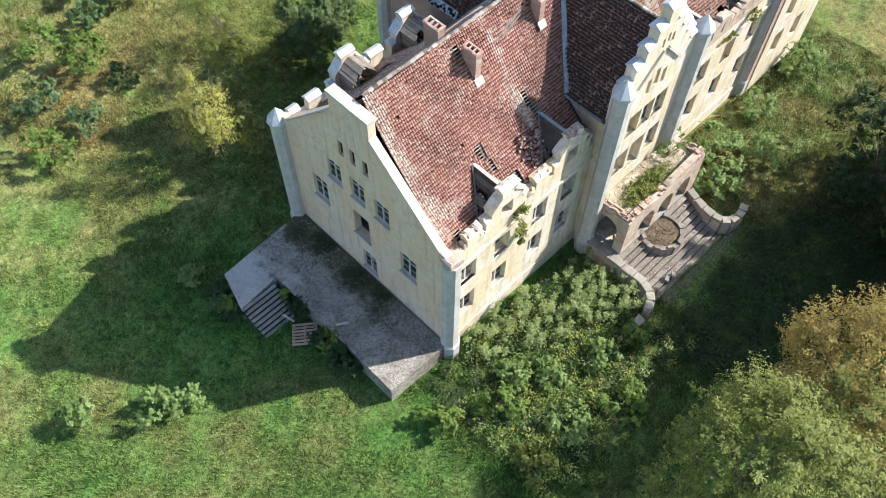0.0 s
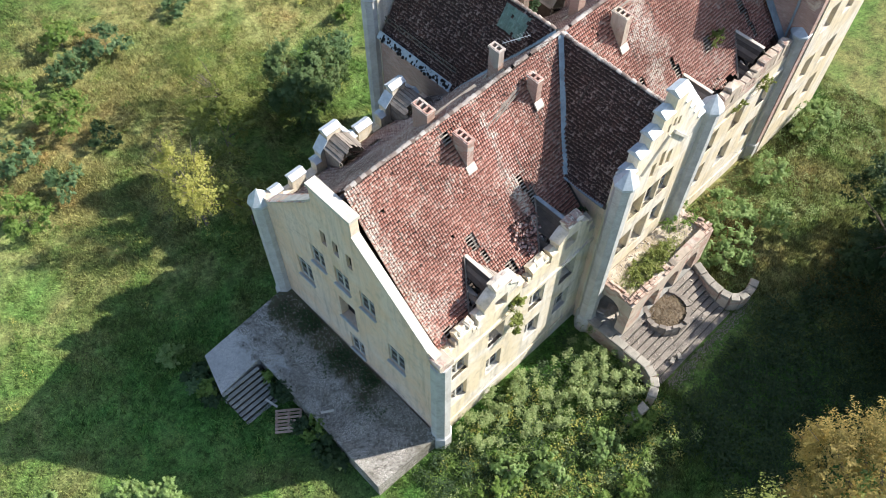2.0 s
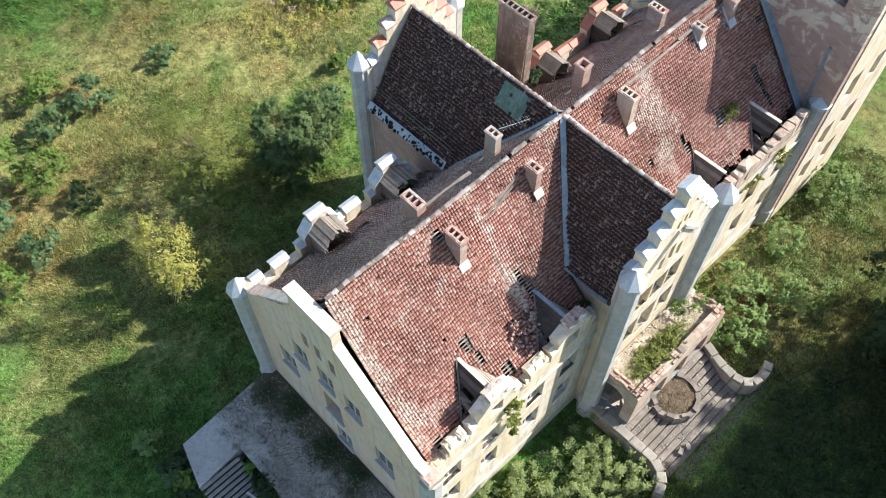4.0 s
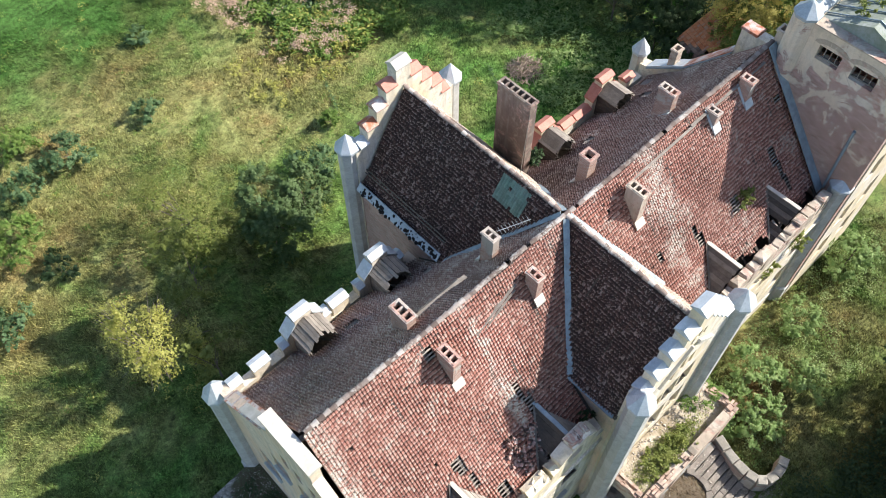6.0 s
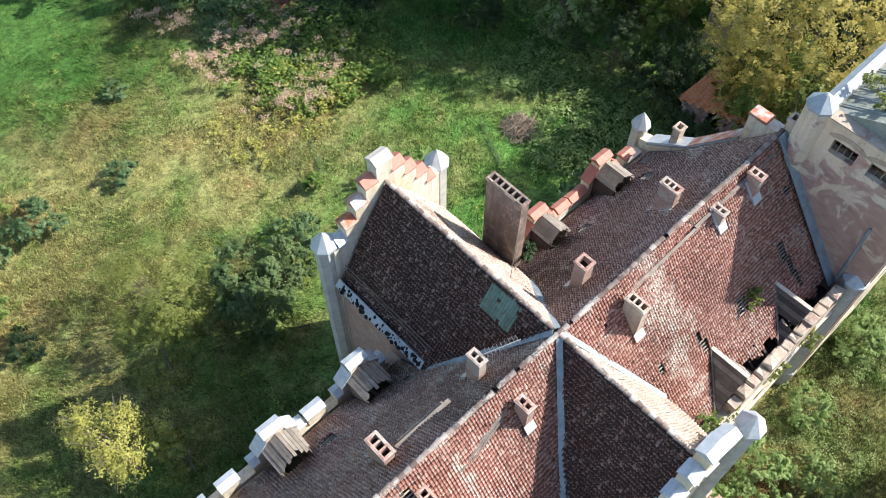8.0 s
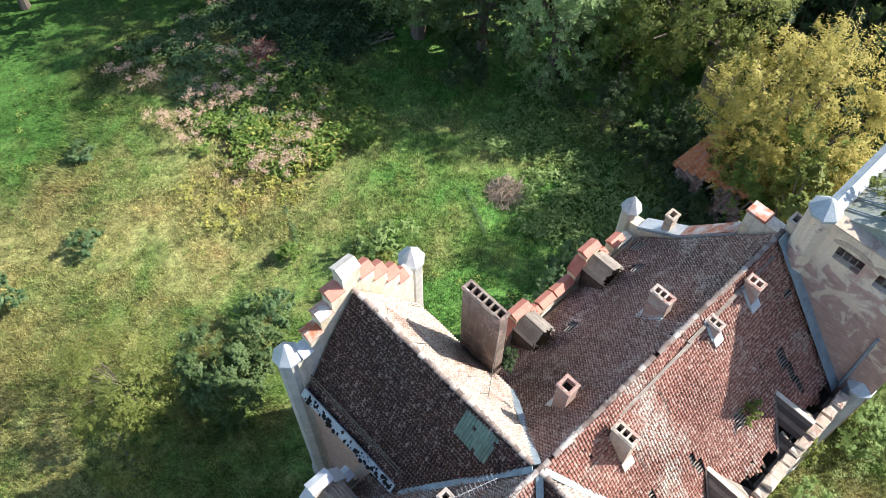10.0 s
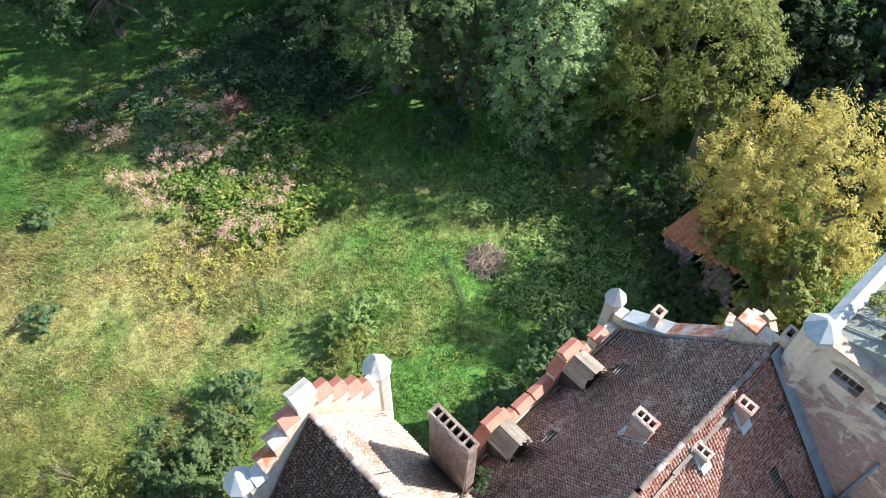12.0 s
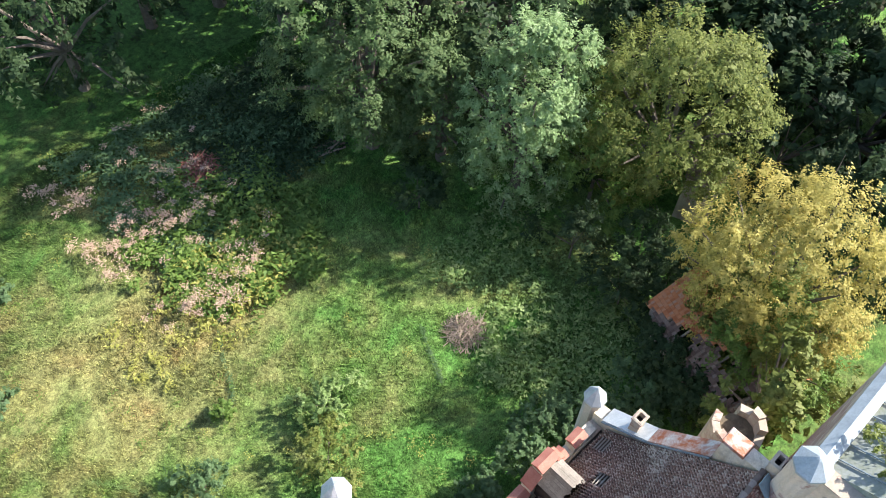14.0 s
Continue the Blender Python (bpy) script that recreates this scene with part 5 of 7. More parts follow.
for x in np.arange(TX0 + 0.9, TX1 - 0.4, 0.6):
    sm.beam((x, TY0 + 0.5, TZ - 0.0), (x, 2.5, TZ + 0.79), 0.03, 0.05)
    sm.beam((x, TY1 - 0.5, TZ - 0.02), (x, 2.5, TZ + 0.79), 0.03, 0.05)
part("seam", sm, M_ZINC, tr, "standing seams")
cp = Geo().box(TX0 - 0.04, TX0 + 0.5, TY0, TY1 - 0.35, TZ + 0.004, TZ + 0.06)
part("coping", cp, M_RUIN, tower, "crumbling west wall head")
part("coping", Geo().prism([(TY1 - 0.5, TZ + 0.004), (TY1 + 0.06, TZ + 0.004), (TY1 + 0.06, TZ + 0.15), (TY1 - 0.2, TZ + 0.38), (TY1 - 0.5, TZ + 0.15)], TX0 + 0.5, TX1, 'x'), M_DULLCAP, tower, "pale sheet-metal ridge coping")
tp = part("pinnacle", Geo().ring(TX0 + 0.15, TY1 - 0.1, [(0.5, G0), (0.5, TZ + 0.1)]), M_BRICKY, tower, "octagonal corner shaft with peeling plaster")
part("pinnacle_cap", Geo().ring(TX0 + 0.15, TY1 - 0.1, [(0.55, TZ + 0.1), (0.56, TZ + 0.22), (0.1, TZ + 0.68), (0.03, TZ + 0.72)]), M_DULLCAP, tp, "dull pale sheet cap")
part("drainpipe", Geo().rod((TX0 - 0.08, 1.1, 11.8), (TX0 - 0.08, 1.0, 8.3), 0.06, None, 8), M_ZINC, tower, "grey drainpipe")

# ---- terrace with side steps ----
terrace = root("terrace", (-2.0, 5.5, G0), "cracked concrete terrace strewn with rubble", "terrace")
tz = 0.97
g = Geo().prism([(-3.45, 0.3), (-0.02, 0.16), (0.06, 10.95), (-0.1, 10.95), (-5.15, 10.62), (-5.75, 8.5), (-3.4, 8.72)], G0 - 0.3, tz, 'z')
part("slab", g, M_CONC, terrace)
n = 8
for k in range(n):
    z1 = tz - (k + 0.6) * (tz - G0) / (n + 0.2)
    ya, yb = 8.52 - 0.2 * k, 8.52 - 0.2 * (k + 1)
    part("step", Geo().cbox(-5.74 + 0.012 * k, -3.7, yb + 0.03, ya, z1 - 0.04, z1, 0.015, None, 0.008, rng), M_TREAD, terrace, "worn concrete tread")
    part("riser", Geo().box(-5.7 + 0.012 * k, -3.74, yb + 0.05, ya + 0.02, G0 - 0.3, z1 - 0.042), M_RISER, terrace, "dark concrete riser")
kerb = Geo().prism([(-3.45, 0.3), (-3.2, 0.29), (-3.12, 8.1), (-3.4, 8.1)], tz + 0.002, tz + 0.07, 'z')
part("kerb", kerb, M_CONC, terrace, "raised concrete edge")
rub = Geo()
for _ in range(2600):
    x, y = rng.uniform(-3.3, -0.1), rng.uniform(0.5, 10.5)
    s = rng.uniform(0.008, 0.026)
    rub.box(-s, s, -s * 0.7, s * 0.7, 0, s, pose(x, y, tz + 0.002, 0, 0, rng.uniform(0, 180)))
tagged(part("rubble", rub, M_CRUMB, terrace, "small plaster crumbs"), kind="stuff")
for a, b in (((-3.05, 4.62, 1.0), (-2.55, 4.3, 1.02)), ((-4.36, 7.2, 0.3), (-4.18, 6.55, 0.22))):
    thing("loose_plank", Geo().beam(a, b, 0.1, 0.035), M_PALEWOOD, (a[0], a[1], tz), "pale loose plank leaning on the terrace edge", "plank")
# wooden pallet
M_PALLET = speckle("pallet_wood", (0.42, 0.28, 0.2), (0.55, 0.42, 0.32), 3, 0.9, 0, (0.2, 0.13, 0.09), 0.4, 0.2, (1, 1, 1), 0.4)
pal = root("wooden_pallet", (-4.1, 6.0, G0), "weathered wooden pallet lying in the grass", "pallet")
pm = pose(-4.2, 5.72, G0 + 0.16, 6, -5, -40)
for k in range(7):
    y = -0.5 + k * 1.0 / 6.0
    part("slat", Geo().box(-0.62, 0.62, y - 0.055, y + 0.055, 0.13, 0.155, pm), M_PALLET, pal)
for x in (-0.56, 0, 0.56):
    part("bearer", Geo().box(x - 0.05, x + 0.05, -0.54, 0.54, 0.0, 0.128, pm), M_PALLET, pal)

# ---- porch, entrance stairs and walls ----
porch = root("porch", (12.5, -1.4, G0), "ruined arched brick porch with a weed-grown deck", "porch")
PX0, PX1, PY0, PY1, PZ = 10.22, 15.5, -1.9, -0.34, 3.55
part("deck", Geo().box(PX0, PX1, PY0, PY1, PZ - 0.3, PZ), M_RUBBLE, porch, "deck covered with rubble and soil")
part("floor", Geo().box(PX0 - 0.6, PX1 + 0.3, PY0 - 0.42, PY1, G0, 0.9), M_TREAD, porch, "stone porch floor")


def arcade(geo, axis, w0, w1, u0, u1, spans, zs, ztop):
    """A wall with round arches, built of narrow upright slices."""
    us = sorted({u0, u1, *[u for a, b in spans for u in np.linspace(a, b, 13)]})
    for a, b in zip(us, us[1:]):
        mid = (a + b) / 2
        za = zb = 0.904
        for s0, s1 in spans:
            if s0 < mid < s1:
                r = (s1 - s0) / 2
                za, zb = (zs + math.sqrt(max(r * r - (u - (s0 + s1) / 2) ** 2, 0)) * 0.9 for u in (a, b))
        geo.prism([(a, za), (b, zb), (b, ztop), (a, ztop)], w0, w1, 'y' if axis == 'x' else 'x')
    return geo


part("arcade_wall", arcade(Geo(), 'x', PY0 - 0.42, PY0 - 0.004, PX0, PX1, [(10.95, 12.2), (12.6, 13.7), (14.05, 15.2)], 2.2, PZ + 0.02), M_PORCH, porch, "front wall with three arches, plaster and bare brick")
part("side_wall", arcade(Geo(), 'y', PX0 - 0.4, PX0 - 0.004, PY0 - 0.42, PY1, [(-1.8, -0.45)], 2.35, PZ - 0.02), M_PORCH, porch, "bare brick side wall with a wide broken arch")
part("side_wall", arcade(Geo(), 'y', PX1 + 0.004, PX1 + 0.4, PY0 - 0.42, PY1, [(-1.7, -0.7)], 2.3, PZ + 0.02), M_PORCH, porch)
# ragged brick courses left of the parapet
bg = Geo()
bg.cbox(-0.122, 0.122, -0.058, 0.058, 0, 0.072, 0.012, None, 0.006, random.Random(3))
BRICK = mesh_of("brick", bg.v, bg.f, M_OLD_BRICK)
br = random.Random(23)


def parapet(axis, w0, w1, u0, u1, z, courses):
    """Courses of loose old bricks on a wall head, as many as are left at each place."""
    for c in range(6):
        for w in np.linspace(w0 + 0.065, w1 - 0.065, 3):
            u = u0 + 0.125 + (0.13 if c % 2 else 0)
            while u < u1 - 0.1:
                if c < courses(u) + br.uniform(-0.8, 0.6) and br.random() < 0.94:
                    q = (u, w) if axis == 'x' else (w, u)
                    piece("brick", BRICK, porch, pose(q[0] + br.uniform(-0.01, 0.01), q[1] + br.uniform(-0.012, 0.012), z + 0.002 + 0.078 * c, 0, 0, (0 if axis == 'x' else 90) + br.uniform(-4, 4)))
                u += 0.262


parapet('x', PY0 - 0.42, PY0 - 0.02, PX0 - 0.38, 12.9, PZ + 0.02, lambda u: 0.8 + 1.2 * math.sin(u * 3.0) + (1.5 if u < 10.5 else 0))
parapet('x', PY0 - 0.42, PY0 - 0.02, 15.2, PX1 + 0.38, PZ + 0.02, lambda u: 5.5)
parapet('y', PX0 - 0.4, PX0 - 0.02, PY0 + 0.02, PY1 - 0.05, PZ - 0.02, lambda u: 1.6 + 1.0 * math.sin(u * 4 + 1) + (1.2 if u > -0.8 else 0))
parapet('y', PX1 + 0.02, PX1 + 0.4, PY0 + 0.02, PY1 - 0.5, PZ + 0.02, lambda u: 3.2 - 2.2 * (u - PY0))
part("parapet", Geo().prism([(12.9, PZ + 0.024), (15.18, PZ + 0.024), (15.18, PZ + 0.42), (14.4, PZ + 0.36), (13.8, PZ + 0.33), (13.1, PZ + 0.2), (12.9, PZ + 0.1)], PY0 - 0.4, PY0 - 0.03, 'y'), M_RUIN, porch, "remaining plastered parapet")
for x, y, w, d, rx, a in ((10.35, -1.15, 0.42, 0.24, 8, 20), (10.6, -1.6, 0.24, 0.2, -6, 60), (10.1, -0.8, 0.2, 0.16, 5, 110)):
    thing("fallen_slab", Geo().cbox(-w, w, -d, d, 0, 0.09, 0.02, pose(x, y, 0.91, rx, 4, a), 0.02, br), M_CRUMB, (x, y, 0.91), "pale slab fallen onto the porch floor", "slab")
rb = Geo()
for _ in range(900):
    s = rng.uniform(0.012, 0.03) * (2.2 if rng.random() < 0.08 else 1)
    rb.cbox(-s, s, -s * 0.7, s * 0.7, 0, s, 0.02, pose(rng.uniform(PX0, PX1), rng.uniform(PY0, PY1), PZ + 0.002, 0, 0, rng.uniform(0, 180)))
tagged(part("rubble", rb, M_CRUMB, porch, "broken plaster on the deck"), kind="stuff")

stairs = root("entrance_stairs", (12.6, -4.0, G0), "wide crumbling stone entrance stairs with rubble", "stairs")
n = 9
for k in range(n):
    z1 = 0.9 - (k + 1) * 1.1 / (n + 0.5)
    ya = PY0 - 0.42 - 0.31 * k
    part("riser", Geo().box(9.72, 15.2, ya - 0.25, ya + 0.05, G0 - 0.2, z1 - 0.05), M_RISER, stairs, "dark riser")
    x = 9.7
    while x < 15.2:
        w = min(rng.uniform(1.3, 2.6), 15.25 - x)
        part("step", Geo().cbox(x, x + w - 0.008, ya - 0.27, ya, z1 - 0.048, z1 + rng.uniform(-0.015, 0.01), 0.025, None, 0.014, rng), M_STONE, stairs)
        x += w
rb = Geo()
for _ in range(2600):
    t = rng.random() ** 1.15
    s = rng.uniform(0.006, 0.022) * (2 if rng.random() < 0.06 else 1)
    k = int(t * 9)
    rb.cbox(-s, s, -s * 0.7, s * 0.7, 0, s, 0.015, pose(rng.uniform(9.8, 15.1), PY0 - 0.43 - 0.31 * k - rng.uniform(0.03, 0.28), 0.9 - (k + 1) * 1.1 / 9.5, 0, 0, rng.uniform(0, 180)))
tagged(part("rubble", rb, M_CRUMB, stairs, "grit and broken brick on the treads"), kind="stuff")
for x, y in ((10.9, -4.72), (11.3, -4.83)):
    thing("loose_stone", Geo().cbox(-0.16, 0.16, -0.11, 0.11, 0, 0.13, 0.02, pose(x, y, 0.03, 0, 0, 20 + 30 * (x > 11))), M_WALLCAP, (x, y, 0.03), "pale loose stone block lying on the stairs", "stone")

ap = Geo()
for _ in range(900):
    s = rng.uniform(0.012, 0.035)
    x, y = rng.uniform(9.9, 16.6), -5.2 - abs(rng.gauss(0, 0.28))
    ap.cbox(-s, s, -s * 0.7, s * 0.7, 0, s, 0.015, pose(x, y, float(ground_z(np.array(x), np.array(y))) + 0.01, 0, 0, rng.uniform(0, 180)))
thing("gravel", ap, M_STONE, (13, -5.3, G0), "grit and broken stone scattered before the stairs", "gravel", kind="stuff")

planter = root("planter", (12.5, -3.0, G0), "round stone planter full of dead leaves on the stairs", "planter")
pg = Geo()
N = 20
for k in range(N):
    a0, a1 = 2 * math.pi * k / N, 2 * math.pi * (k + 0.95) / N
    vs = []
    for z in (G0, 0.95 + rng.uniform(-0.14, 0.03)):
        for a in (a0, a1):
            for r in (0.98 + rng.uniform(-0.03, 0.03), 1.2 + rng.uniform(-0.05, 0.05)):
                vs.append((12.5 + r * math.cos(a), -2.95 + r * 0.95 * math.sin(a), z))
    part("rim_stone", Geo().add(vs, [(0, 1, 3, 2), (4, 6, 7, 5), (0, 4, 5, 1), (2, 3, 7, 6), (0, 2, 6, 4), (1, 5, 7, 3)]), M_STONE, planter)
part("soil", Geo().ring(12.5, -2.95, [(1.0, G0), (1.0, 0.72), (0.5, 0.82)], 16), M_SOIL, planter, "soil with fallen leaves")


def curved_wall(name, pts, width, ztop, loc, label):
    """A low wall of capstones along a line."""
    w = root(name, loc, label, "wall")
    for k, ((xa, ya), (xb, yb)) in enumerate(zip(pts, pts[1:])):
        d = Vector((xb - xa, yb - ya, 0))
        L = d.length
        m = Matrix.Translation((xa, ya, 0)) @ Matrix.Rotation(math.atan2(d.y, d.x), 4, 'Z')
        zt = ztop(k / max(len(pts) - 2, 1))
        part("wall_section", Geo().box(0, L, -width / 2 + 0.03, width / 2 - 0.03, G0 - 0.2, zt - 0.14, m), M_RUIN, w)
        part("capstone", Geo().cbox(0.012, L - 0.012, -width / 2, width / 2, zt - 0.138, zt + rng.uniform(-0.02, 0.02), 0.03, m, 0.012, rng), M_WALLCAP, w)


curved_wall("stair_wall", [(9.4, -0.5), (9.4, -1.3), (9.4, -2.1), (9.4, -2.9), (9.42, -3.6), (9.4, -4.2), (9.2, -4.72), (8.85, -5.08), (8.35, -5.28)], 0.42, lambda t: 1.0 - 0.1 * t, (9.3, -3.0, G0), "low curved wall with pale capstones beside the stairs")
curved_wall("wall_fragment", [(7.95, -5.32), (7.4, -5.28), (6.9, -5.16)], 0.42, lambda t: 0.75 - 0.2 * t, (7.5, -5.3, G0), "broken off wall end with white capstones in the grass")
curved_wall("stair_wall", [(15.6, -2.36), (15.4, -3.0), (15.25, -3.6), (15.2, -4.2), (15.3, -4.7), (15.62, -5.02), (16.1, -5.15), (16.6, -5.1), (17.05, -4.95)], 0.42, lambda t: 1.0 - 0.15 * t, (15.6, -4.2, G0), "low curved wall ending in a bare brick stub")

# antenna and loose boards on the roof
an = root("roof_antenna", (9.75, 6.5, 13.2), "bent aerial lying against the chimney", "antenna")
part("boom", Geo().rod((9.75, 6.6, 13.55), (11.0, 6.2, 13.45), 0.015), M_ANTENNA, an)
for k in range(9):
    x = 9.85 + 0.13 * k
    y = 6.57 - 0.04 * k
    part("element", Geo().rod((x - 0.05, y - 0.16, 13.54), (x + 0.05, y + 0.16, 13.54), 0.008), M_ANTENNA, an)
for a, b, w in (((6.1, 6.62, 12.2), (8.35, 6.62, 12.22), 0.16), ((6.3, 6.75, 12.05), (8.2, 6.78, 12.0), 0.12), ((9.1, 5.05, 12.74), (7.0, 4.72, 12.34), 0.1), ((9.0, 4.95, 12.62), (7.3, 4.68, 12.28), 0.07), ((15.2, 5.12, 12.86), (18.9, 5.16, 12.94), 0.1), ((18.7, 5.2, 12.97), (23.4, 5.24, 13.02), 0.12)):
    thing("loose_board", Geo().beam(a, b, w, 0.04), M_WOOD, a, "long grey board lying on the roof tiles", "board")
part("cable", Geo().rod((12.9, 8.4, 12.3), (14.7, 9.7, 13.2), 0.012), M_IRON, house, "thin cable to the tall chimney")

# ruined turret stump and sheds behind the house
tur = root("ruined_turret", (27.7, 7.0, G0), "crumbling round brick turret, open on top", "turret")
for k in range(12):
    if k in (1, 2, 7, 8):
        continue
    a0, a1 = 2 * math.pi * k / 12, 2 * math.pi * (k + 0.97) / 12
    zt = 8.2 + rng.uniform(-0.35, 0.3)
    vs = [(27.7 + r * math.cos(a), 7.0 + r * math.sin(a), z) for z in (G0, zt) for a in (a0, a1) for r in (0.7, 1.0)]
    part("wall_section", Geo().add(vs, [(0, 1, 3, 2), (4, 6, 7, 5), (0, 4, 5, 1), (2, 3, 7, 6), (0, 2, 6, 4), (1, 5, 7, 3)]), M_RUIN, tur)
part("infill", Geo().ring(27.7, 7.0, [(0.72, G0), (0.72, 7.6)], 12), M_SOIL, tur, "rubble filling")

# ---- sheds behind ----
shed = root("old_shed", (34.0, 12.0, G0), "collapsing shed with a rusty orange tile roof", "shed")
sa = Vector((-1.5, -4.2, 0)).normalized()       # along the ridge
sb = Vector((sa.y, -sa.x, 0))
so = Vector((32.9, 13.6, 0))


def sp(u, v, z):
    p = so + sa * u - sb * v
    return (p.x, p.y, z)


M_SHEDTILE = tile_mat("orange_shed_tile", ((0.42, 0.14, 0.06), (0.5, 0.19, 0.085), (0.55, 0.24, 0.12), (0.45, 0.24, 0.16)), (0.35, 0.3, 0.25), 0.6, 0.1, 0.04, joint_shade=0.0)
M_SHEDGREY = tile_mat("grey_shed_tile", ((0.13, 0.085, 0.07), (0.17, 0.115, 0.095), (0.21, 0.15, 0.125), (0.26, 0.2, 0.17)), (0.35, 0.3, 0.26), 0.6, 0.3, 0.2, joint_shade=0.0)
w = Geo()
for u0, u1, v0, v1 in ((0, 6, 0, 0.3), (0, 6, 4.2, 4.5), (0, 0.3, 0.3, 4.2), (5.7, 6, 0.3, 4.2)):
    w.add([sp(u, v, z) for z in (G0, 2.1) for u, v in ((u0, v0), (u1, v0), (u1, v1), (u0, v1))], [(0, 3, 2, 1), (4, 5, 6, 7), (0, 1, 5, 4), (1, 2, 6, 5), (2, 3, 7, 6), (3, 0, 4, 7)])
part("wall", w, M_RUIN, shed, "plastered brick shed walls")
for v0, z0, v1, z1, worn in ((-0.3, 2.0, 2.25, 3.9, True), (4.8, 2.0, 2.25, 3.9, False)):
    sound, ruined = Geo(), Geo()
    for k in range(54):
        for j in range(15):
            u = -0.3 + 0.122 * k
            orange = not worn or j > 2.2 * (u + 0.4)
            if worn and not orange and (rng.random() < 0.1 or math.sin(k * 0.4) + math.cos(j * 0.9 + k * 0.15) > 0.9):
                continue
            t0, t1 = j / 15, (j + 1.05) / 15
            (sound if orange else ruined).add([sp(u + du, v0 + (v1 - v0) * t, z0 + (z1 - z0) * t + dz + (0.05 if t == t0 else 0.0)) for dz in (0, 0.03) for t in (t0, t1) for du in (0, 0.116)], [(0, 1, 3, 2), (4, 6, 7, 5), (0, 4, 5, 1), (2, 3, 7, 6), (0, 2, 6, 4), (1, 5, 7, 3)])
    part("roof_tiles", sound, M_SHEDTILE, shed, "rusty orange shed tiles", "stuff")
    if worn:
        part("roof_tiles", ruined, M_SHEDGREY, shed, "grey-brown shed tiles, many missing", "stuff")
for k in range(7):
    for v0 in (0.0, 4.5):
        part("rafter", Geo().beam(sp(k, v0, 2.0), sp(k, 2.25, 3.8), 0.1, 0.1), M_WOOD, shed, "bare weathered rafter")
HUTX, HUTY = 41.0, 16.4
hut = root("flat_hut", (HUTX, HUTY, G0), "small hut with a flat dark concrete roof under the trees", "hut")
part("roof", Geo().cbox(-1.2, 1.2, -1.0, 1.0, 3.3, 3.5, 0.03, pose(HUTX, HUTY, 0, 0, 0, 20)), M_SOIL, hut, "dark flat roof slab")
part("wall", Geo().box(-1.1, 1.1, -0.9, 0.9, G0, 3.298, pose(HUTX, HUTY, 0, 0, 0, 20)), M_RUIN, hut)

# ---- foliage ----
def leaf_mesh(name, P, size, mat, up=0.5, seed=1, long=1.5, face=None):
    """Pointed leaf blades at the points P. face: the way each leaf turns to the light."""
    r = np.random.default_rng(seed)
    n = len(P)
    nor = r.normal(size=(n, 3)) * 0.27 + np.array([0, 0, up])
    if face is not None:
        nor += face * 1.1
    nor /= np.linalg.norm(nor, axis=1, keepdims=True)
    t = np.cross(nor, r.normal(size=(n, 3)))
    t /= np.maximum(np.linalg.norm(t, axis=1, keepdims=True), 1e-6)
    b = np.cross(nor, t)
    s = (np.broadcast_to(size, (n,)) * r.uniform(0.6, 1.3, n))[:, None]
    V = np.stack([P - t * s * long * 0.42 + b * s * 0.42, P - t * s * long * 0.42 - b * s * 0.42, P + t * s * long * 0.58 + nor * s * 0.1], 1)
    return mesh_from_numpy(name, V, [(0, 1, 2)], mat)


def crown_points(c, rad, clumps, leaves, r, low=-0.35, spread=0.2):
    """Leaves in many small sprays that reach outwards from the lobes of an uneven crown, with dark gaps between them."""
    c, rad = np.array(c), np.array(rad)
    n = int(np.clip(clumps // 17, 5, 20))
    a = np.arange(n) * 2.39996 + c[0]
    zz = np.clip(low + (1 - low) * (np.arange(n) + 0.5) / n + r.normal(0, 0.1, n), -0.95, 0.98)
    d = np.stack([np.cos(a) * np.sqrt(1 - zz ** 2), np.sin(a) * np.sqrt(1 - zz ** 2), zz], 1)
    L = c + d * rad * r.uniform(0.4, 0.86, n)[:, None]
    lr = r.uniform(0.22, 0.42, n) * (0.75 + 1.6 / n ** 0.5)
    m = max(clumps, leaves // 42)
    k = r.integers(0, n, m)
    e = r.normal(size=(m, 3)) + 0.9 * d[k] + np.array([0, 0, 0.3])
    e /= np.linalg.norm(e, axis=1, keepdims=True)
    C = L[k] + e * rad * (lr[k] * np.where(r.random(m) < 0.85, r.uniform(0.75, 1.1, m), r.uniform(0.2, 1.3, m)))[:, None]
    ax = e * 0.9 + r.normal(0, 0.35, (m, 3)) + np.array([0, 0, 0.25])
    ax /= np.linalg.norm(ax, axis=1, keepdims=True)
    long = min(max(0.9 * spread * min(rad) + 0.12, 0.16), 0.75) * r.uniform(0.5, 1.4, m)
    k = r.integers(0, m, leaves)
    along = r.uniform(-0.6, 0.9, leaves)
    P = C[k] + ax[k] * (along * long[k])[:, None] + r.normal(size=(leaves, 3)) * (long[k] * (0.2 - 0.13 * along))[:, None]
    F = e[k] * 0.85 + r.normal(0, 0.28, (m, 3))[k] + np.array([0, 0, 0.25])
    return C, P, F


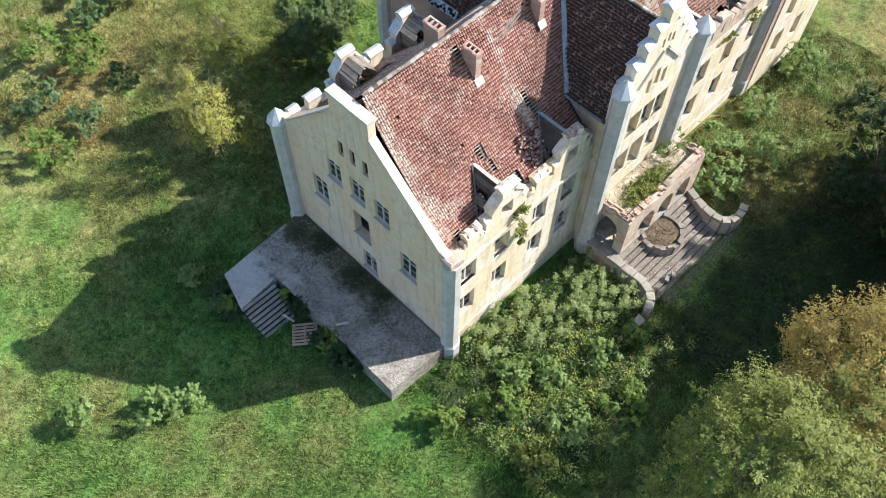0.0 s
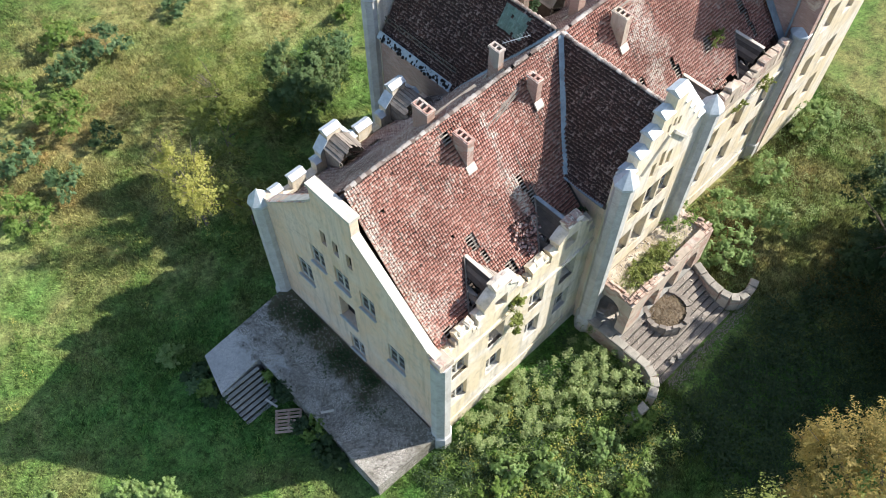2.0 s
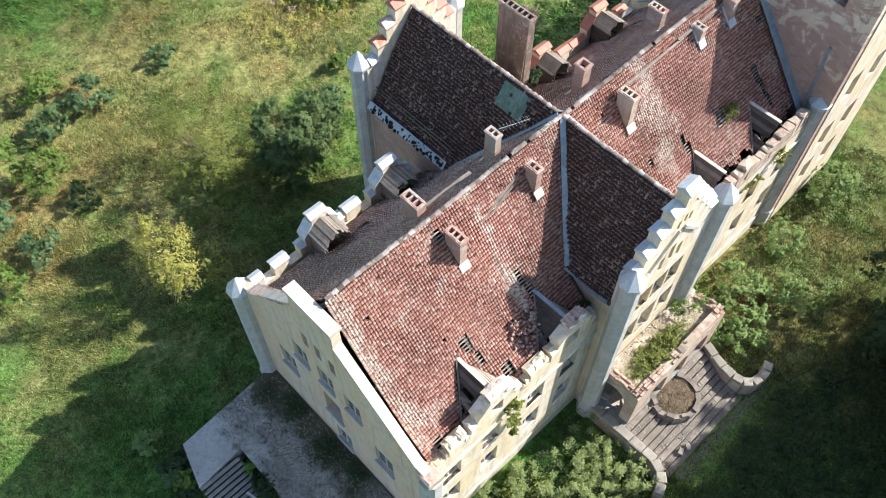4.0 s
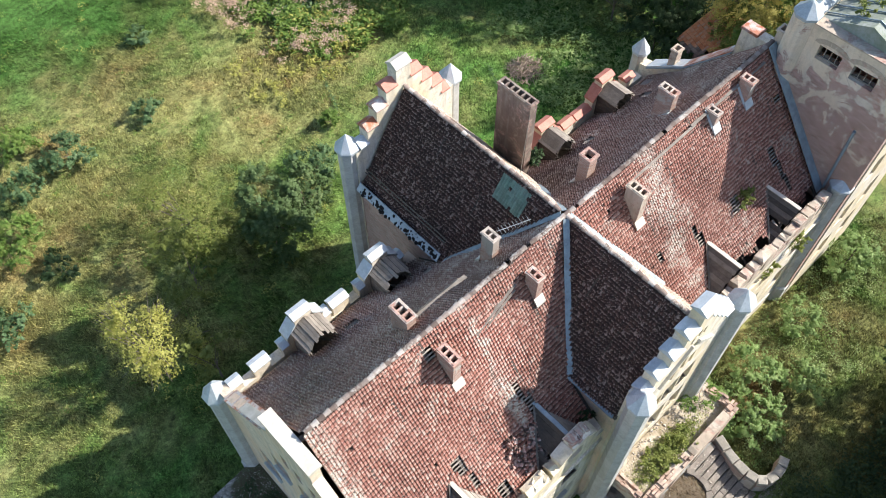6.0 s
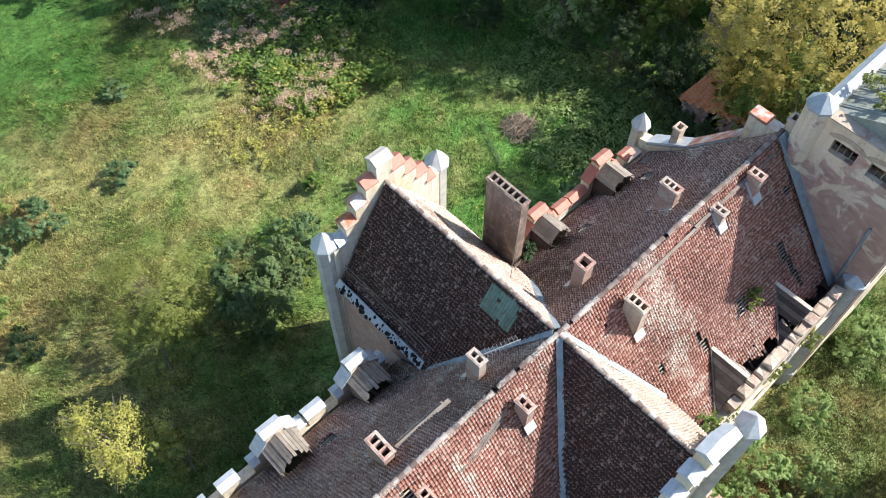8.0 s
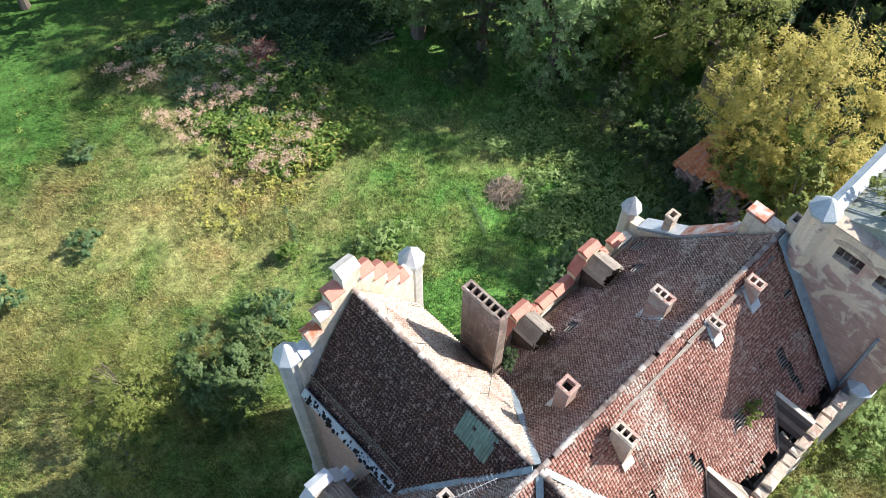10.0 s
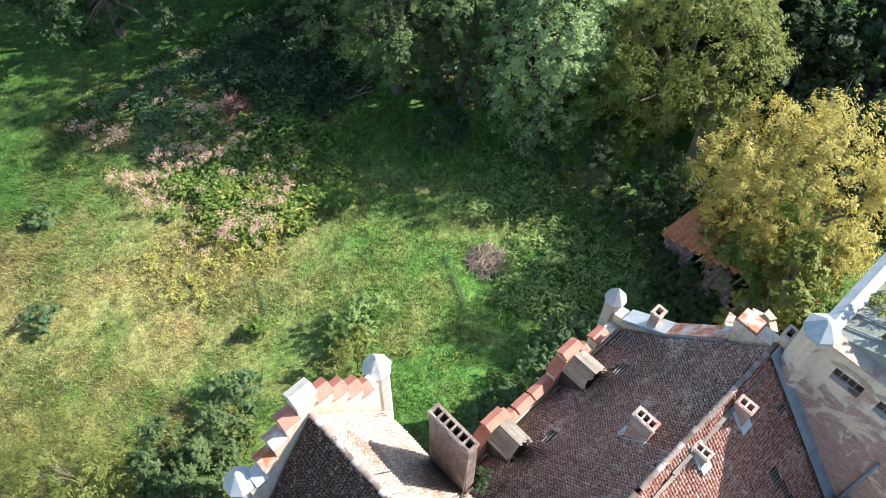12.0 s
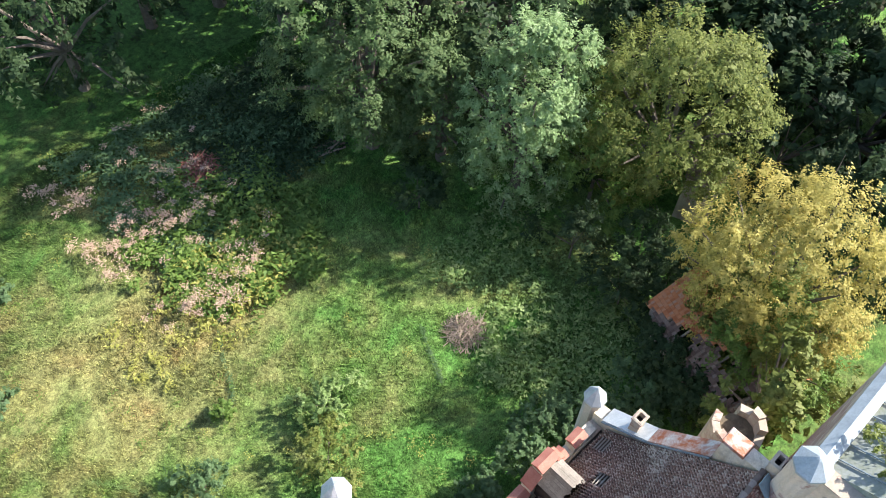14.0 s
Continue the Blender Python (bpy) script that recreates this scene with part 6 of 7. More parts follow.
def tree(x, y, top, rad, mat, label, leaves=9000, clumps=90, size=0.17, low=-0.35, seed=1, squash=None, cat="tree", name="tree", twigs=0, spread=0.13, base=0.3):
    if len(label.split()) < 4:
        label += " beside the derelict house"
    r = np.random.default_rng(seed)
    rr = random.Random(seed)
    gz = float(ground_z(np.array(x), np.array(y)))
    ch = squash or max((top - gz) * (0.5 if low < -0.7 else 0.42), 0.4)
    cz = top - ch
    t = root(name, (x, y, gz), label, cat)
    C, P, F = crown_points((x, y, cz), (rad, rad * rr.uniform(0.88, 1.1), ch), clumps, leaves, r, low, spread)
    P[:, 2] = np.maximum(P[:, 2], gz + 0.05)
    hgt = top - gz
    th = max(0.02, hgt * (0.028 if hgt > 8 else 0.014))
    fork = Vector((x, y, gz + (cz - gz) * 0.55 * (base / 0.3)))
    part("trunk", Geo().rod((x, y, gz - 0.2), fork, th * 1.25, th * 0.9, 8), M_BARK, t, "branching trunk")
    for k in range(min(len(C), 14 if hgt > 5 else 6)):
        e = Vector(C[k])
        mid = fork.lerp(e, 0.5) + Vector((rr.uniform(-0.2, 0.2), rr.uniform(-0.2, 0.2), 0.25)) * hgt * 0.1
        part("limb", Geo().tube([fork, mid, e], [th * 0.55, th * 0.32, th * 0.08]), M_BARK, t)
    if twigs:
        g = Geo()
        for k in range(twigs):
            e = Vector(C[rr.randrange(len(C))])
            o = (e - Vector((x, y, cz))).normalized()
            g.rod(e, e + o * rr.uniform(0.3, 0.9) + Vector((0, 0, 0.15)), 0.018, 0.006, 4)
        tagged(part("twigs", g, M_BARK, t, "bare twigs beyond the leaves"), kind="stuff")
    me = leaf_mesh("crown", P - np.array(ORG[t]), size, mat, 0.4, seed, 1.5, F)
    o = new("crown", me)
    o.parent = t
    return t


def shrub(x, y, top, rad, mat, label, leaves=1500, clumps=30, size=0.12, seed=1, name="shrub"):
    if len(label.split()) < 4:
        label += " in the long grass"
    return tree(x, y, top, rad, mat, label, leaves, clumps, size, -0.1, seed, None, "shrub", name, 0, 0.3)


# autumn tree and its green neighbours in front of the house
tree(8.3, -15.1, 11.2, 3.9, M_LEAF_OCHRE, "tall autumn tree with ochre leaves", 64000, 340, 0.07, -0.4, 101, twigs=24)
tree(2.4, -13.6, 12.2, 3.7, M_LEAF_OLIVE, "leafy olive-green tree turning ochre", 60000, 340, 0.07, -0.4, 102)
tree(6.5, -17.5, 9.5, 3.2, M_LEAF_PALE, "pale green tree", 9000, 80, 0.17, -0.4, 103)
for k, (x, y, t, r) in enumerate(((20.0, -13.4, 11, 3.2), (17.6, -16.5, 12, 3.2), (23.8, -13.0, 11.5, 3.3), (27.5, -13.2, 12, 3.4), (31.2, -13.4, 12.3, 3.5), (35, -13.6, 12.5, 3.6), (39, -13.8, 12.5, 3.7), (43, -14.2, 13, 4), (20.5, -17.5, 12, 3.6), (24.5, -18, 14, 3.8), (29, -18, 14.5, 4), (33.5, -18.2, 14.5, 4), (38, -18.5, 15, 4.2))):
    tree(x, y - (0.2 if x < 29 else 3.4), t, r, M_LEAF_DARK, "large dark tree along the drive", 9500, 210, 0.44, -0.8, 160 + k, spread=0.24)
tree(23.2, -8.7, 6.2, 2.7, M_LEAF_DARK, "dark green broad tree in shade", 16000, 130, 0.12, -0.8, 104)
# lawn behind: round dark tree, half-dead yellow bush, pale saplings
tree(8.2, 20.0, 4.3, 1.75, M_LEAF_SAGE, "rounded dark green small tree", 26000, 170, 0.085, -0.85, 111)
tree(10.2, 20.3, 3.0, 1.2, M_LEAF_SAGE, "dark green bush", 12000, 90, 0.085, -0.85, 112, cat="bush", name="bush")
tree(-0.4, 17.5, 6.2, 1.75, M_LEAF_LIME, "half-bare yellow bush with dry twigs", 9000, 80, 0.075, -0.8, 113, cat="bush", name="bush", twigs=170, spread=0.38)
tree(1.4, 15.7, 3.4, 1.4, M_LEAF_OLIVE, "sparse yellow-green bush", 1500, 40, 0.12, -0.4, 114, cat="bush", name="bush")
tree(5.0, 23.0, 5.2, 2.6, M_LEAF_OLIVE, "airy pale green sapling", 13000, 150, 0.07, -0.8, 115, spread=0.28)
tree(3.4, 20.6, 3.6, 1.8, M_LEAF_OLIVE, "yellow-green sapling", 4500, 70, 0.08, -0.7, 116)
# tall trees on the far side of the lawn
tree(34.9, 24.0, 12.8, 3.6, M_LEAF_ASH, "tall pale-leaved ash tree", 46000, 340, 0.11, -0.95, 121)
tree(40.2, 18.9, 12.4, 4.5, M_LEAF_OLIVE, "broad olive-green tree", 48000, 340, 0.105, -0.75, 122, twigs=20)
tree(31.2, 32.0, 14.5, 5.0, M_LEAF_SAGE, "broad tree with grey-green leaves", 46000, 340, 0.115, -0.97, 123)
tree(33.4, 28.6, 9.5, 3.2, M_LEAF_SAGE, "green tree between ash and wood", 22000, 200, 0.11, -0.95, 131)
tree(37.3, 20.8, 7.0, 2.8, M_LEAF_MID, "low green tree under the olive crown", 15000, 150, 0.11, -0.95, 132)
tree(35.8, 9.8, 10.9, 3.8, M_LEAF_YELLOW, "yellowing round tree over the shed", 60000, 360, 0.086, -0.8, 124, twigs=26)
tree(34.7, 8.6, 6.6, 2.4, M_LEAF_MID, "leafy green tree overhanging the shed", 20000, 140, 0.085, -0.85, 128)
tree(35.3, 10.4, 7.0, 2.6, M_LEAF_OLIVE, "low olive-green tree leaning on the shed", 22000, 150, 0.085, -0.8, 126)
tree(35.0, 7.0, 7.0, 2.6, M_LEAF_OLIVE, "olive-leaved tree beside the shed", 16000, 120, 0.09, -0.8, 127)
tree(34.0, 8.9, 6.0, 2.3, M_LEAF_MID, "low green tree over the shed roof", 16000, 120, 0.085, -0.85, 129)
tree(34.3, 6.7, 5.2, 2.0, M_LEAF_MID, "low leafy green tree beside the shed", 12000, 100, 0.085, -0.85, 130)
tree(31.2, 6.6, 9.2, 1.9, M_LEAF_OLIVE, "olive-green tree beside the tower", 7000, 70, 0.17, -0.7, 125)
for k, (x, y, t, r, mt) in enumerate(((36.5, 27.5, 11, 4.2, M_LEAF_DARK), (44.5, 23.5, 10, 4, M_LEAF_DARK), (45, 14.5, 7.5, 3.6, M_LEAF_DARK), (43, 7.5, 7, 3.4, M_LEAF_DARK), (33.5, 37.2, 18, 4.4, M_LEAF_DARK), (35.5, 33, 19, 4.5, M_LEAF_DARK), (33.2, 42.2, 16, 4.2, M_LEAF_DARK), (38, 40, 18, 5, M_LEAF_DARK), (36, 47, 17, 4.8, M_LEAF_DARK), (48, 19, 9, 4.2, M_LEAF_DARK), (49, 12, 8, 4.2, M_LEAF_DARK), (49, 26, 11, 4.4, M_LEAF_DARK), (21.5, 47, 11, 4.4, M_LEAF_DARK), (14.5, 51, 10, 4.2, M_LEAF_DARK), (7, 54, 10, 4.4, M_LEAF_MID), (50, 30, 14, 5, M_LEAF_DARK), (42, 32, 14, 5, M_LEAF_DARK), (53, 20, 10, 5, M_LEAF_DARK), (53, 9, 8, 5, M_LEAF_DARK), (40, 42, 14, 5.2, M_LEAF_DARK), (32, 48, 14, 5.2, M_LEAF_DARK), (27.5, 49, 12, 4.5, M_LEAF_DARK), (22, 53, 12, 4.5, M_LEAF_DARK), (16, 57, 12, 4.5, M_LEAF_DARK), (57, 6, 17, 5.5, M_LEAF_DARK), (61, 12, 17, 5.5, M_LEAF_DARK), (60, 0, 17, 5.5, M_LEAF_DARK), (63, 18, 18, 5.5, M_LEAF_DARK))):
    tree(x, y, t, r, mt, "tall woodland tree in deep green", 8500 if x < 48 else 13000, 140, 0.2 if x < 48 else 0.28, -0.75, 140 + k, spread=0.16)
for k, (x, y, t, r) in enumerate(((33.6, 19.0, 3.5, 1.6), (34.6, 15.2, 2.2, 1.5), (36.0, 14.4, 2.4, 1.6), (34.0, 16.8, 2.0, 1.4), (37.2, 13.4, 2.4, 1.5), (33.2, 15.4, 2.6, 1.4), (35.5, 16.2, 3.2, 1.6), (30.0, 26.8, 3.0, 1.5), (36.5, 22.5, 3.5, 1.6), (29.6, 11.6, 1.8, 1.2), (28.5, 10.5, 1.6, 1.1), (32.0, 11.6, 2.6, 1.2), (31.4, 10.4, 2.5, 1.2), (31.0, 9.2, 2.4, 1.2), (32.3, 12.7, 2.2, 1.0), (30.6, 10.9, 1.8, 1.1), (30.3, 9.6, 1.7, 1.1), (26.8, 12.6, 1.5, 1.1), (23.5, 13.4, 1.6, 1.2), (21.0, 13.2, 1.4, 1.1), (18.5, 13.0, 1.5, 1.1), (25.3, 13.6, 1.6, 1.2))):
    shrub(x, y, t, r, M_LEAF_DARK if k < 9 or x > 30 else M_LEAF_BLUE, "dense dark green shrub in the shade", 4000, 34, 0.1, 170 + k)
# meadow shrubs
for k, (x, y, t, r, mt, lb) in enumerate((
        (2.9, 32.3, 1.2, 1.7, M_LEAF_BLUE, "low grey-green shrub"), (7.9, 31.9, 0.9, 0.9, M_LEAF_BLUE, "low green meadow shrub"), (10.9, 37.6, 0.7, 0.7, M_LEAF_BLUE, "low green meadow shrub"),
        (15.2, 24.5, 0.6, 0.45, M_LEAF_MID, "small leafy weed"), (-0.3, 31.4, 1.4, 1.3, M_LEAF_BLUE, "grey-green meadow shrub"), (-2.0, 28.5, 1.6, 1.4, M_LEAF_MID, "green meadow shrub"),
        (-3.6, 31.0, 1.7, 1.5, M_LEAF_MID, "green meadow shrub"), (-5.6, 27.3, 1.5, 1.3, M_LEAF_BLUE, "green meadow shrub"), (-4.5, 24.6, 1.0, 1.0, M_LEAF_BLUE, "green meadow shrub"),
        (-7.2, 24.0, 1.6, 1.3, M_LEAF_MID, "green meadow shrub"), (1.0, 34.5, 1.3, 1.2, M_LEAF_MID, "green meadow shrub"), (-1.2, 26.2, 0.9, 0.8, M_LEAF_DARK, "dark meadow shrub"),
        (12.4, 22.0, 1.5, 1.2, M_LEAF_BLUE, "grey-green shrub on the lawn"), (18.8, 21.2, 1.6, 1.5, M_LEAF_PALE, "thin pale shrub"), (17.2, 19.2, 1.8, 1.5, M_LEAF_OLIVE, "yellowish shrub on the lawn"),
        (-11.5, 7.5, 1.1, 0.8, M_LEAF_PALE, "pale-leaved weeds in the lawn"), (-10.8, 7.0, 0.9, 0.6, M_LEAF_PALE, "pale-leaved weeds in the lawn"), (-10.0, 6.6, 1.0, 0.35, M_LEAF_PALE, "tall pale weed"), (-14.2, 9.6, 1.2, 0.7, M_LEAF_PALE, "pale-leaved weeds in the lawn"),
        (-6.4, 12.2, 0.5, 0.6, M_LEAF_PALE, "low broad-leaved weed"), (-2.6, -2.1, 0.8, 0.8, M_LEAF_MID, "green young shrub"), (0.0, -3.6, 0.9, 1.1, M_LEAF_MID, "green sumac shrub"), (1.4, -3.0, 0.8, 0.8, M_LEAF_PALE, "green shrub"),
        (2.6, -4.2, 0.7, 0.8, M_LEAF_PALE, "green shrub"), (5.2, -5.2, 0.8, 0.7, M_LEAF_PALE, "pale-leaved shrub"), (7.2, -5.6, 0.8, 0.6, M_LEAF_MID, "green weeds beside the wall end"), (1.6, -6.2, 0.7, 1.1, M_LEAF_PALE, "green shrub"), (-1.0, -6.4, 0.6, 1.0, M_LEAF_OLIVE, "yellow-green shrub"),
        (4.2, -7.5, 0.8, 1.1, M_LEAF_MID, "green shrub"), (17.6, -3.0, 1.3, 1.2, M_LEAF_PALE, "green shrub by the stairs"), (16.8, -1.6, 1.1, 1.0, M_LEAF_PALE, "green shrub by the porch"), (19.6, -1.6, 1.4, 1.3, M_LEAF_PALE, "green shrub by the wall"),
        (23.4, -1.4, 1.2, 1.1, M_LEAF_PALE, "green shrub by the wall"), (28.4, -1.2, 1.5, 1.3, M_LEAF_PALE, "green shrub by the tower"), (21.0, -3.4, 1.1, 1.0, M_LEAF_PALE, "green shrub"),
        (-5.8, 8.8, 0.8, 0.6, M_LEAF_DARK, "weeds by the terrace steps"), (-6.1, 9.8, 0.9, 0.6, M_LEAF_BLUE, "weeds by the terrace"), (-3.9, 4.8, 0.9, 0.5, M_LEAF_DARK, "weeds against the terrace"), (-3.9, 2.8, 0.8, 0.5, M_LEAF_DARK, "weeds against the terrace"), (-3.45, 7.9, 0.9, 0.35, M_LEAF_MID, "weeds between terrace and steps"), (-3.5, 7.1, 0.9, 0.4, M_LEAF_DARK, "weeds between terrace and steps"), (-3.55, 6.6, 1.0, 0.4, M_LEAF_DARK, "weeds between terrace and steps"), (-3.75, 4.2, 1.1, 0.5, M_LEAF_MID, "weeds against the terrace wall"), (-3.8, 3.5, 1.0, 0.45, M_LEAF_DARK, "weeds against the terrace wall"), (-6.0, 9.2, 0.9, 0.5, M_LEAF_MID, "weeds beside the terrace corner"), (-5.9, 10.3, 1.0, 0.6, M_LEAF_DARK, "weeds beside the terrace corner"))):
    shrub(x, y, t, r, mt, lb, int(1500 + 1900 * r), 30, 0.08 if r < 1.2 else 0.09, 200 + k)
# shrubs rooted in the masonry
for k, (x, y, z, t, r, mt) in enumerate(((14.95, -1.0, PZ, 1.1, 0.75, M_LEAF_MID), (12.3, -1.4, PZ, 0.4, 0.8, M_LEAF_OLIVE), (11.3, -1.5, PZ, 0.4, 0.6, M_LEAF_OLIVE), (13.2, -1.5, PZ, 0.35, 0.6, M_LEAF_OLIVE), (4.4, 0.3, 6.9, 0.9, 0.5, M_LEAF_OLIVE), (4.6, 0.25, 5.2, 0.6, 0.35, M_LEAF_OLIVE), (16.2, 0.55, 7.7, 1.0, 0.55, M_LEAF_OLIVE), (15.6, 0.9, 7.6, 0.9, 0.5, M_LEAF_MID), (21.9, 0.35, 7.0, 0.7, 0.5, M_LEAF_OLIVE), (20.0, 0.35, 6.8, 0.5, 0.4, M_LEAF_OLIVE), (9.1, 1.2, 7.7, 0.9, 0.4, M_LEAF_DARK), (20.1, 2.6, 9.6, 0.5, 0.45, M_LEAF_OLIVE), (26.0, 3.4, 15.3, 0.8, 1.1, M_LEAF_OLIVE), (27.5, 2.8, 15.5, 0.7, 1.0, M_LEAF_OLIVE), (15.2, 9.5, 9.8, 0.6, 0.35, M_LEAF_DARK))):
    r_ = np.random.default_rng(300 + k)
    t_ = root("wall_weed", (x, y, z), "weeds rooted in the crumbling masonry", "weed")
    _, P, F = crown_points((x, y, z + t * 0.4), (r, r * 0.8, t * 0.55), 20, int(700 * r + 300), r_, -0.4, 0.3)
    P[:, 2] = np.maximum(P[:, 2], z + 0.02)
    o = new("leaves", leaf_mesh("leaves", P - np.array((x, y, z)), 0.075, mt, 0.6, 300 + k))
    o.parent = t_
    st = Geo()
    for j in range(6):
        st.rod((x, y, z - 0.05), tuple(P[j * 7]), 0.012, 0.004, 4)
    tagged(part("stems", st, M_BARK, t_), kind="stuff")

# ---- tall weeds, undergrowth and grass ----
def scatter(n, x0, x1, y0, y1, r):
    return r.uniform(x0, x1, n), r.uniform(y0, y1, n)


def stuff_leaves(name, P, size, mat, label, seed, up=0.8, cat="weeds"):
    o = new(name, leaf_mesh(name, P, size, mat, up, seed))
    return tagged(o, label, cat, kind="stuff")


def weed_bed(name, spots, mat, label, seed, size=0.12, leaves=26, h=(0.5, 1.1), wide=0.14, crowd=0.5):
    """Upright leafy weeds: a column of leaves on each spot."""
    r = np.random.default_rng(seed)
    n = len(spots)
    hh = r.uniform(h[0], h[1], n)
    t = r.random((n, leaves)) ** crowd
    z = ground_z(spots[:, 0], spots[:, 1])
    P = np.zeros((n, leaves, 3))
    P[..., 0] = spots[:, :1] + r.normal(0, wide, (n, leaves))
    P[..., 1] = spots[:, 1:] + r.normal(0, wide, (n, leaves))
    P[..., 2] = z[:, None] + 0.05 + t * hh[:, None]
    return stuff_leaves(name, P.reshape(-1, 3), size, mat, label, seed)


r_ = np.random.default_rng(77)
x, y = scatter(430, 0.9, 9.3, -4.9, 0.2, r_)
k = ((x < 5.5) | (y < -1.7) | (r_.random(430) < 0.25)) & (y > -1.2 - 0.45 * x) & (y < 0.25) & (np.sin(x * 3.1 + y) * np.cos(y * 3.7 - x) > -0.45)
weed_bed("weed_bed", np.stack([x[k], y[k]], 1), M_LEAF_WEED, "dense pale-leaved weeds along the front wall", 401, 0.068, 70, (0.35, 1.35), 0.085, 0.3)
for seed, mt, m in ((402, M_LEAF_MID, 380), (431, M_LEAF_WEED, 130), (432, M_LEAF_LIME, 140), (433, M_LEAF_DARK, 420)):
    x, y = scatter(m, -1.8, 9.0, -8.0, -0.2, r_)
    if mt != M_LEAF_DARK:
        k = (x < 5.8) | (y < -1.9)
        x, y = x[k], y[k]
    weed_bed("undergrowth", np.stack([x, y], 1), mt, "mixed green undergrowth before the house", seed, 0.075, 30, (0.1, 0.6), 0.16)
for seed, mt, m in ((403, M_LEAF_WEED, 260), (434, M_LEAF_PALE, 200), (435, M_LEAF_MID, 110)):
    x, y = scatter(m, 15.8, 33, -5.6, 0.0, r_)
    k = y > -3.8 + 1.3 * np.sin(x)
    weed_bed("undergrowth", np.stack([x[k], y[k]], 1), mt, "yellow-green undergrowth along the east front", seed, 0.06, 22, (0.12, 0.45))
x, y = scatter(1500, 8, 25, -13, -5.8, r_)
k = (x < 17.5) & (y < -6.3) | (y < -7)
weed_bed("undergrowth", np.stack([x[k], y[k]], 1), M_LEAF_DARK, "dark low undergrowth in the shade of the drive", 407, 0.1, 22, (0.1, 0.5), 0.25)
x, y = scatter(1300, 15, 28, 26, 42, r_)
k = (np.hypot((x - 21.3) / 4.6, (y - 32.6) / 5.2) < 1 + 0.25 * np.sin(x * 2.1) * np.cos(y * 1.7))
weed_bed("hogweed_patch", np.stack([x[k], y[k]], 1), M_LEAF_MID, "patch of broad-leaved hogweed", 404, 0.19, 20, (0.2, 0.9), 0.25)
x, y = scatter(700, 17, 29, 33, 43, r_)
k = np.sin(x * 1.3 + 1) * np.cos(y * 1.1) > -0.35
weed_bed("hogweed_patch", np.stack([x[k], y[k]], 1), M_LEAF_BLUE, "dark broad-leaved hogweed in the shade", 408, 0.17, 18, (0.15, 0.7), 0.25)
x, y = scatter(150, 17, 24, 28, 33, r_)
weed_bed("hogweed_patch", np.stack([x, y], 1), M_LEAF_LIME, "yellowing hogweed leaves", 409, 0.15, 10, (0.3, 0.9), 0.2)
x, y = scatter(60, 13, 19, 27, 32, r_)
weed_bed("meadow_weeds", np.stack([x, y], 1), M_LEAF_LIME, "yellow-green leafy weeds in the dry grass", 411, 0.12, 14, (0.1, 0.4), 0.15)
x, y = scatter(500, 23, 32, 33, 42, r_)
weed_bed("nettle_patch", np.stack([x, y], 1), M_LEAF_DARK, "dark nettles under the far trees", 406, 0.16, 20, (0.2, 0.7), 0.25)
x, y = scatter(900, 22, 34, 10.5, 24, r_)
k = x - 0.35 * (y - 12) > 24.5 + 1.2 * np.sin(y)
weed_bed("nettle_patch", np.stack([x[k], y[k]], 1), M_LEAF_PALE, "green nettles by the shed", 405, 0.14, 16, (0.15, 0.55), 0.2)
for seed, mat, n, size in ((421, M_LEAF_MID, 1100, 0.07), (422, M_LEAF_LIME, 500, 0.06), (423, M_LEAF_MID, 700, 0.07)):
    r2 = np.random.default_rng(seed)
    x, y = scatter(n, -20, 30, 13, 46, r2)
    k = (np.sin(x * 0.9 + seed) * np.cos(y * 0.8) + 0.5 * r2.normal(size=n) > 0.25) & (np.hypot(x - 21, y - 33) > 5) & ~((x > 8.5) & (x < 16) & (y < 15.5))
    weed_bed("meadow_weeds", np.stack([x[k], y[k]], 1), mat, "scattered leafy weeds in the meadow grass", seed, size, 22, (0.08, 0.45), 0.16)
x, y = scatter(700, -20, -4, -10, 14, r_)
k = np.sin(x * 0.8) * np.cos(y * 0.9 + 1) > 0.1
weed_bed("meadow_weeds", np.stack([x[k], y[k]], 1), M_LEAF_MID, "scattered low weeds in the west lawn", 424, 0.07, 16, (0.05, 0.25), 0.2)
# rank grass along old ruts and ditch edges in the lawn
DITCH = [(25.1, 21.4), (24.5, 20.3), (24.1, 19.4), (23.7, 18.5)]
BANK = [(8.9, 26.1), (9.8, 24.9), (10.5, 23.4), (10.8, 21.9), (10.6, 20.6)]
RUT = [(18.2, 29.1), (17.1, 27.4), (16.3, 25.4), (15.7, 24.5)]
for seed, mat, line in ((441, M_LEAF_BLUE, DITCH), (442, M_LEAF_PALE, BANK), (443, M_LEAF_BLUE, RUT)):
    r2 = np.random.default_rng(seed)
    q = np.array(line)
    t = np.sort(r2.uniform(0, len(q) - 1, 26 * len(q)))
    x, y = np.interp(t, np.arange(len(q)), q[:, 0]) + r2.normal(0, 0.05, len(t)), np.interp(t, np.arange(len(q)), q[:, 1]) + r2.normal(0, 0.05, len(t))
    weed_bed("grass_edge", np.stack([x, y], 1), mat, "rank grass along an old rut in the lawn", seed, 0.045, 8, (0.04, 0.14), 0.06)
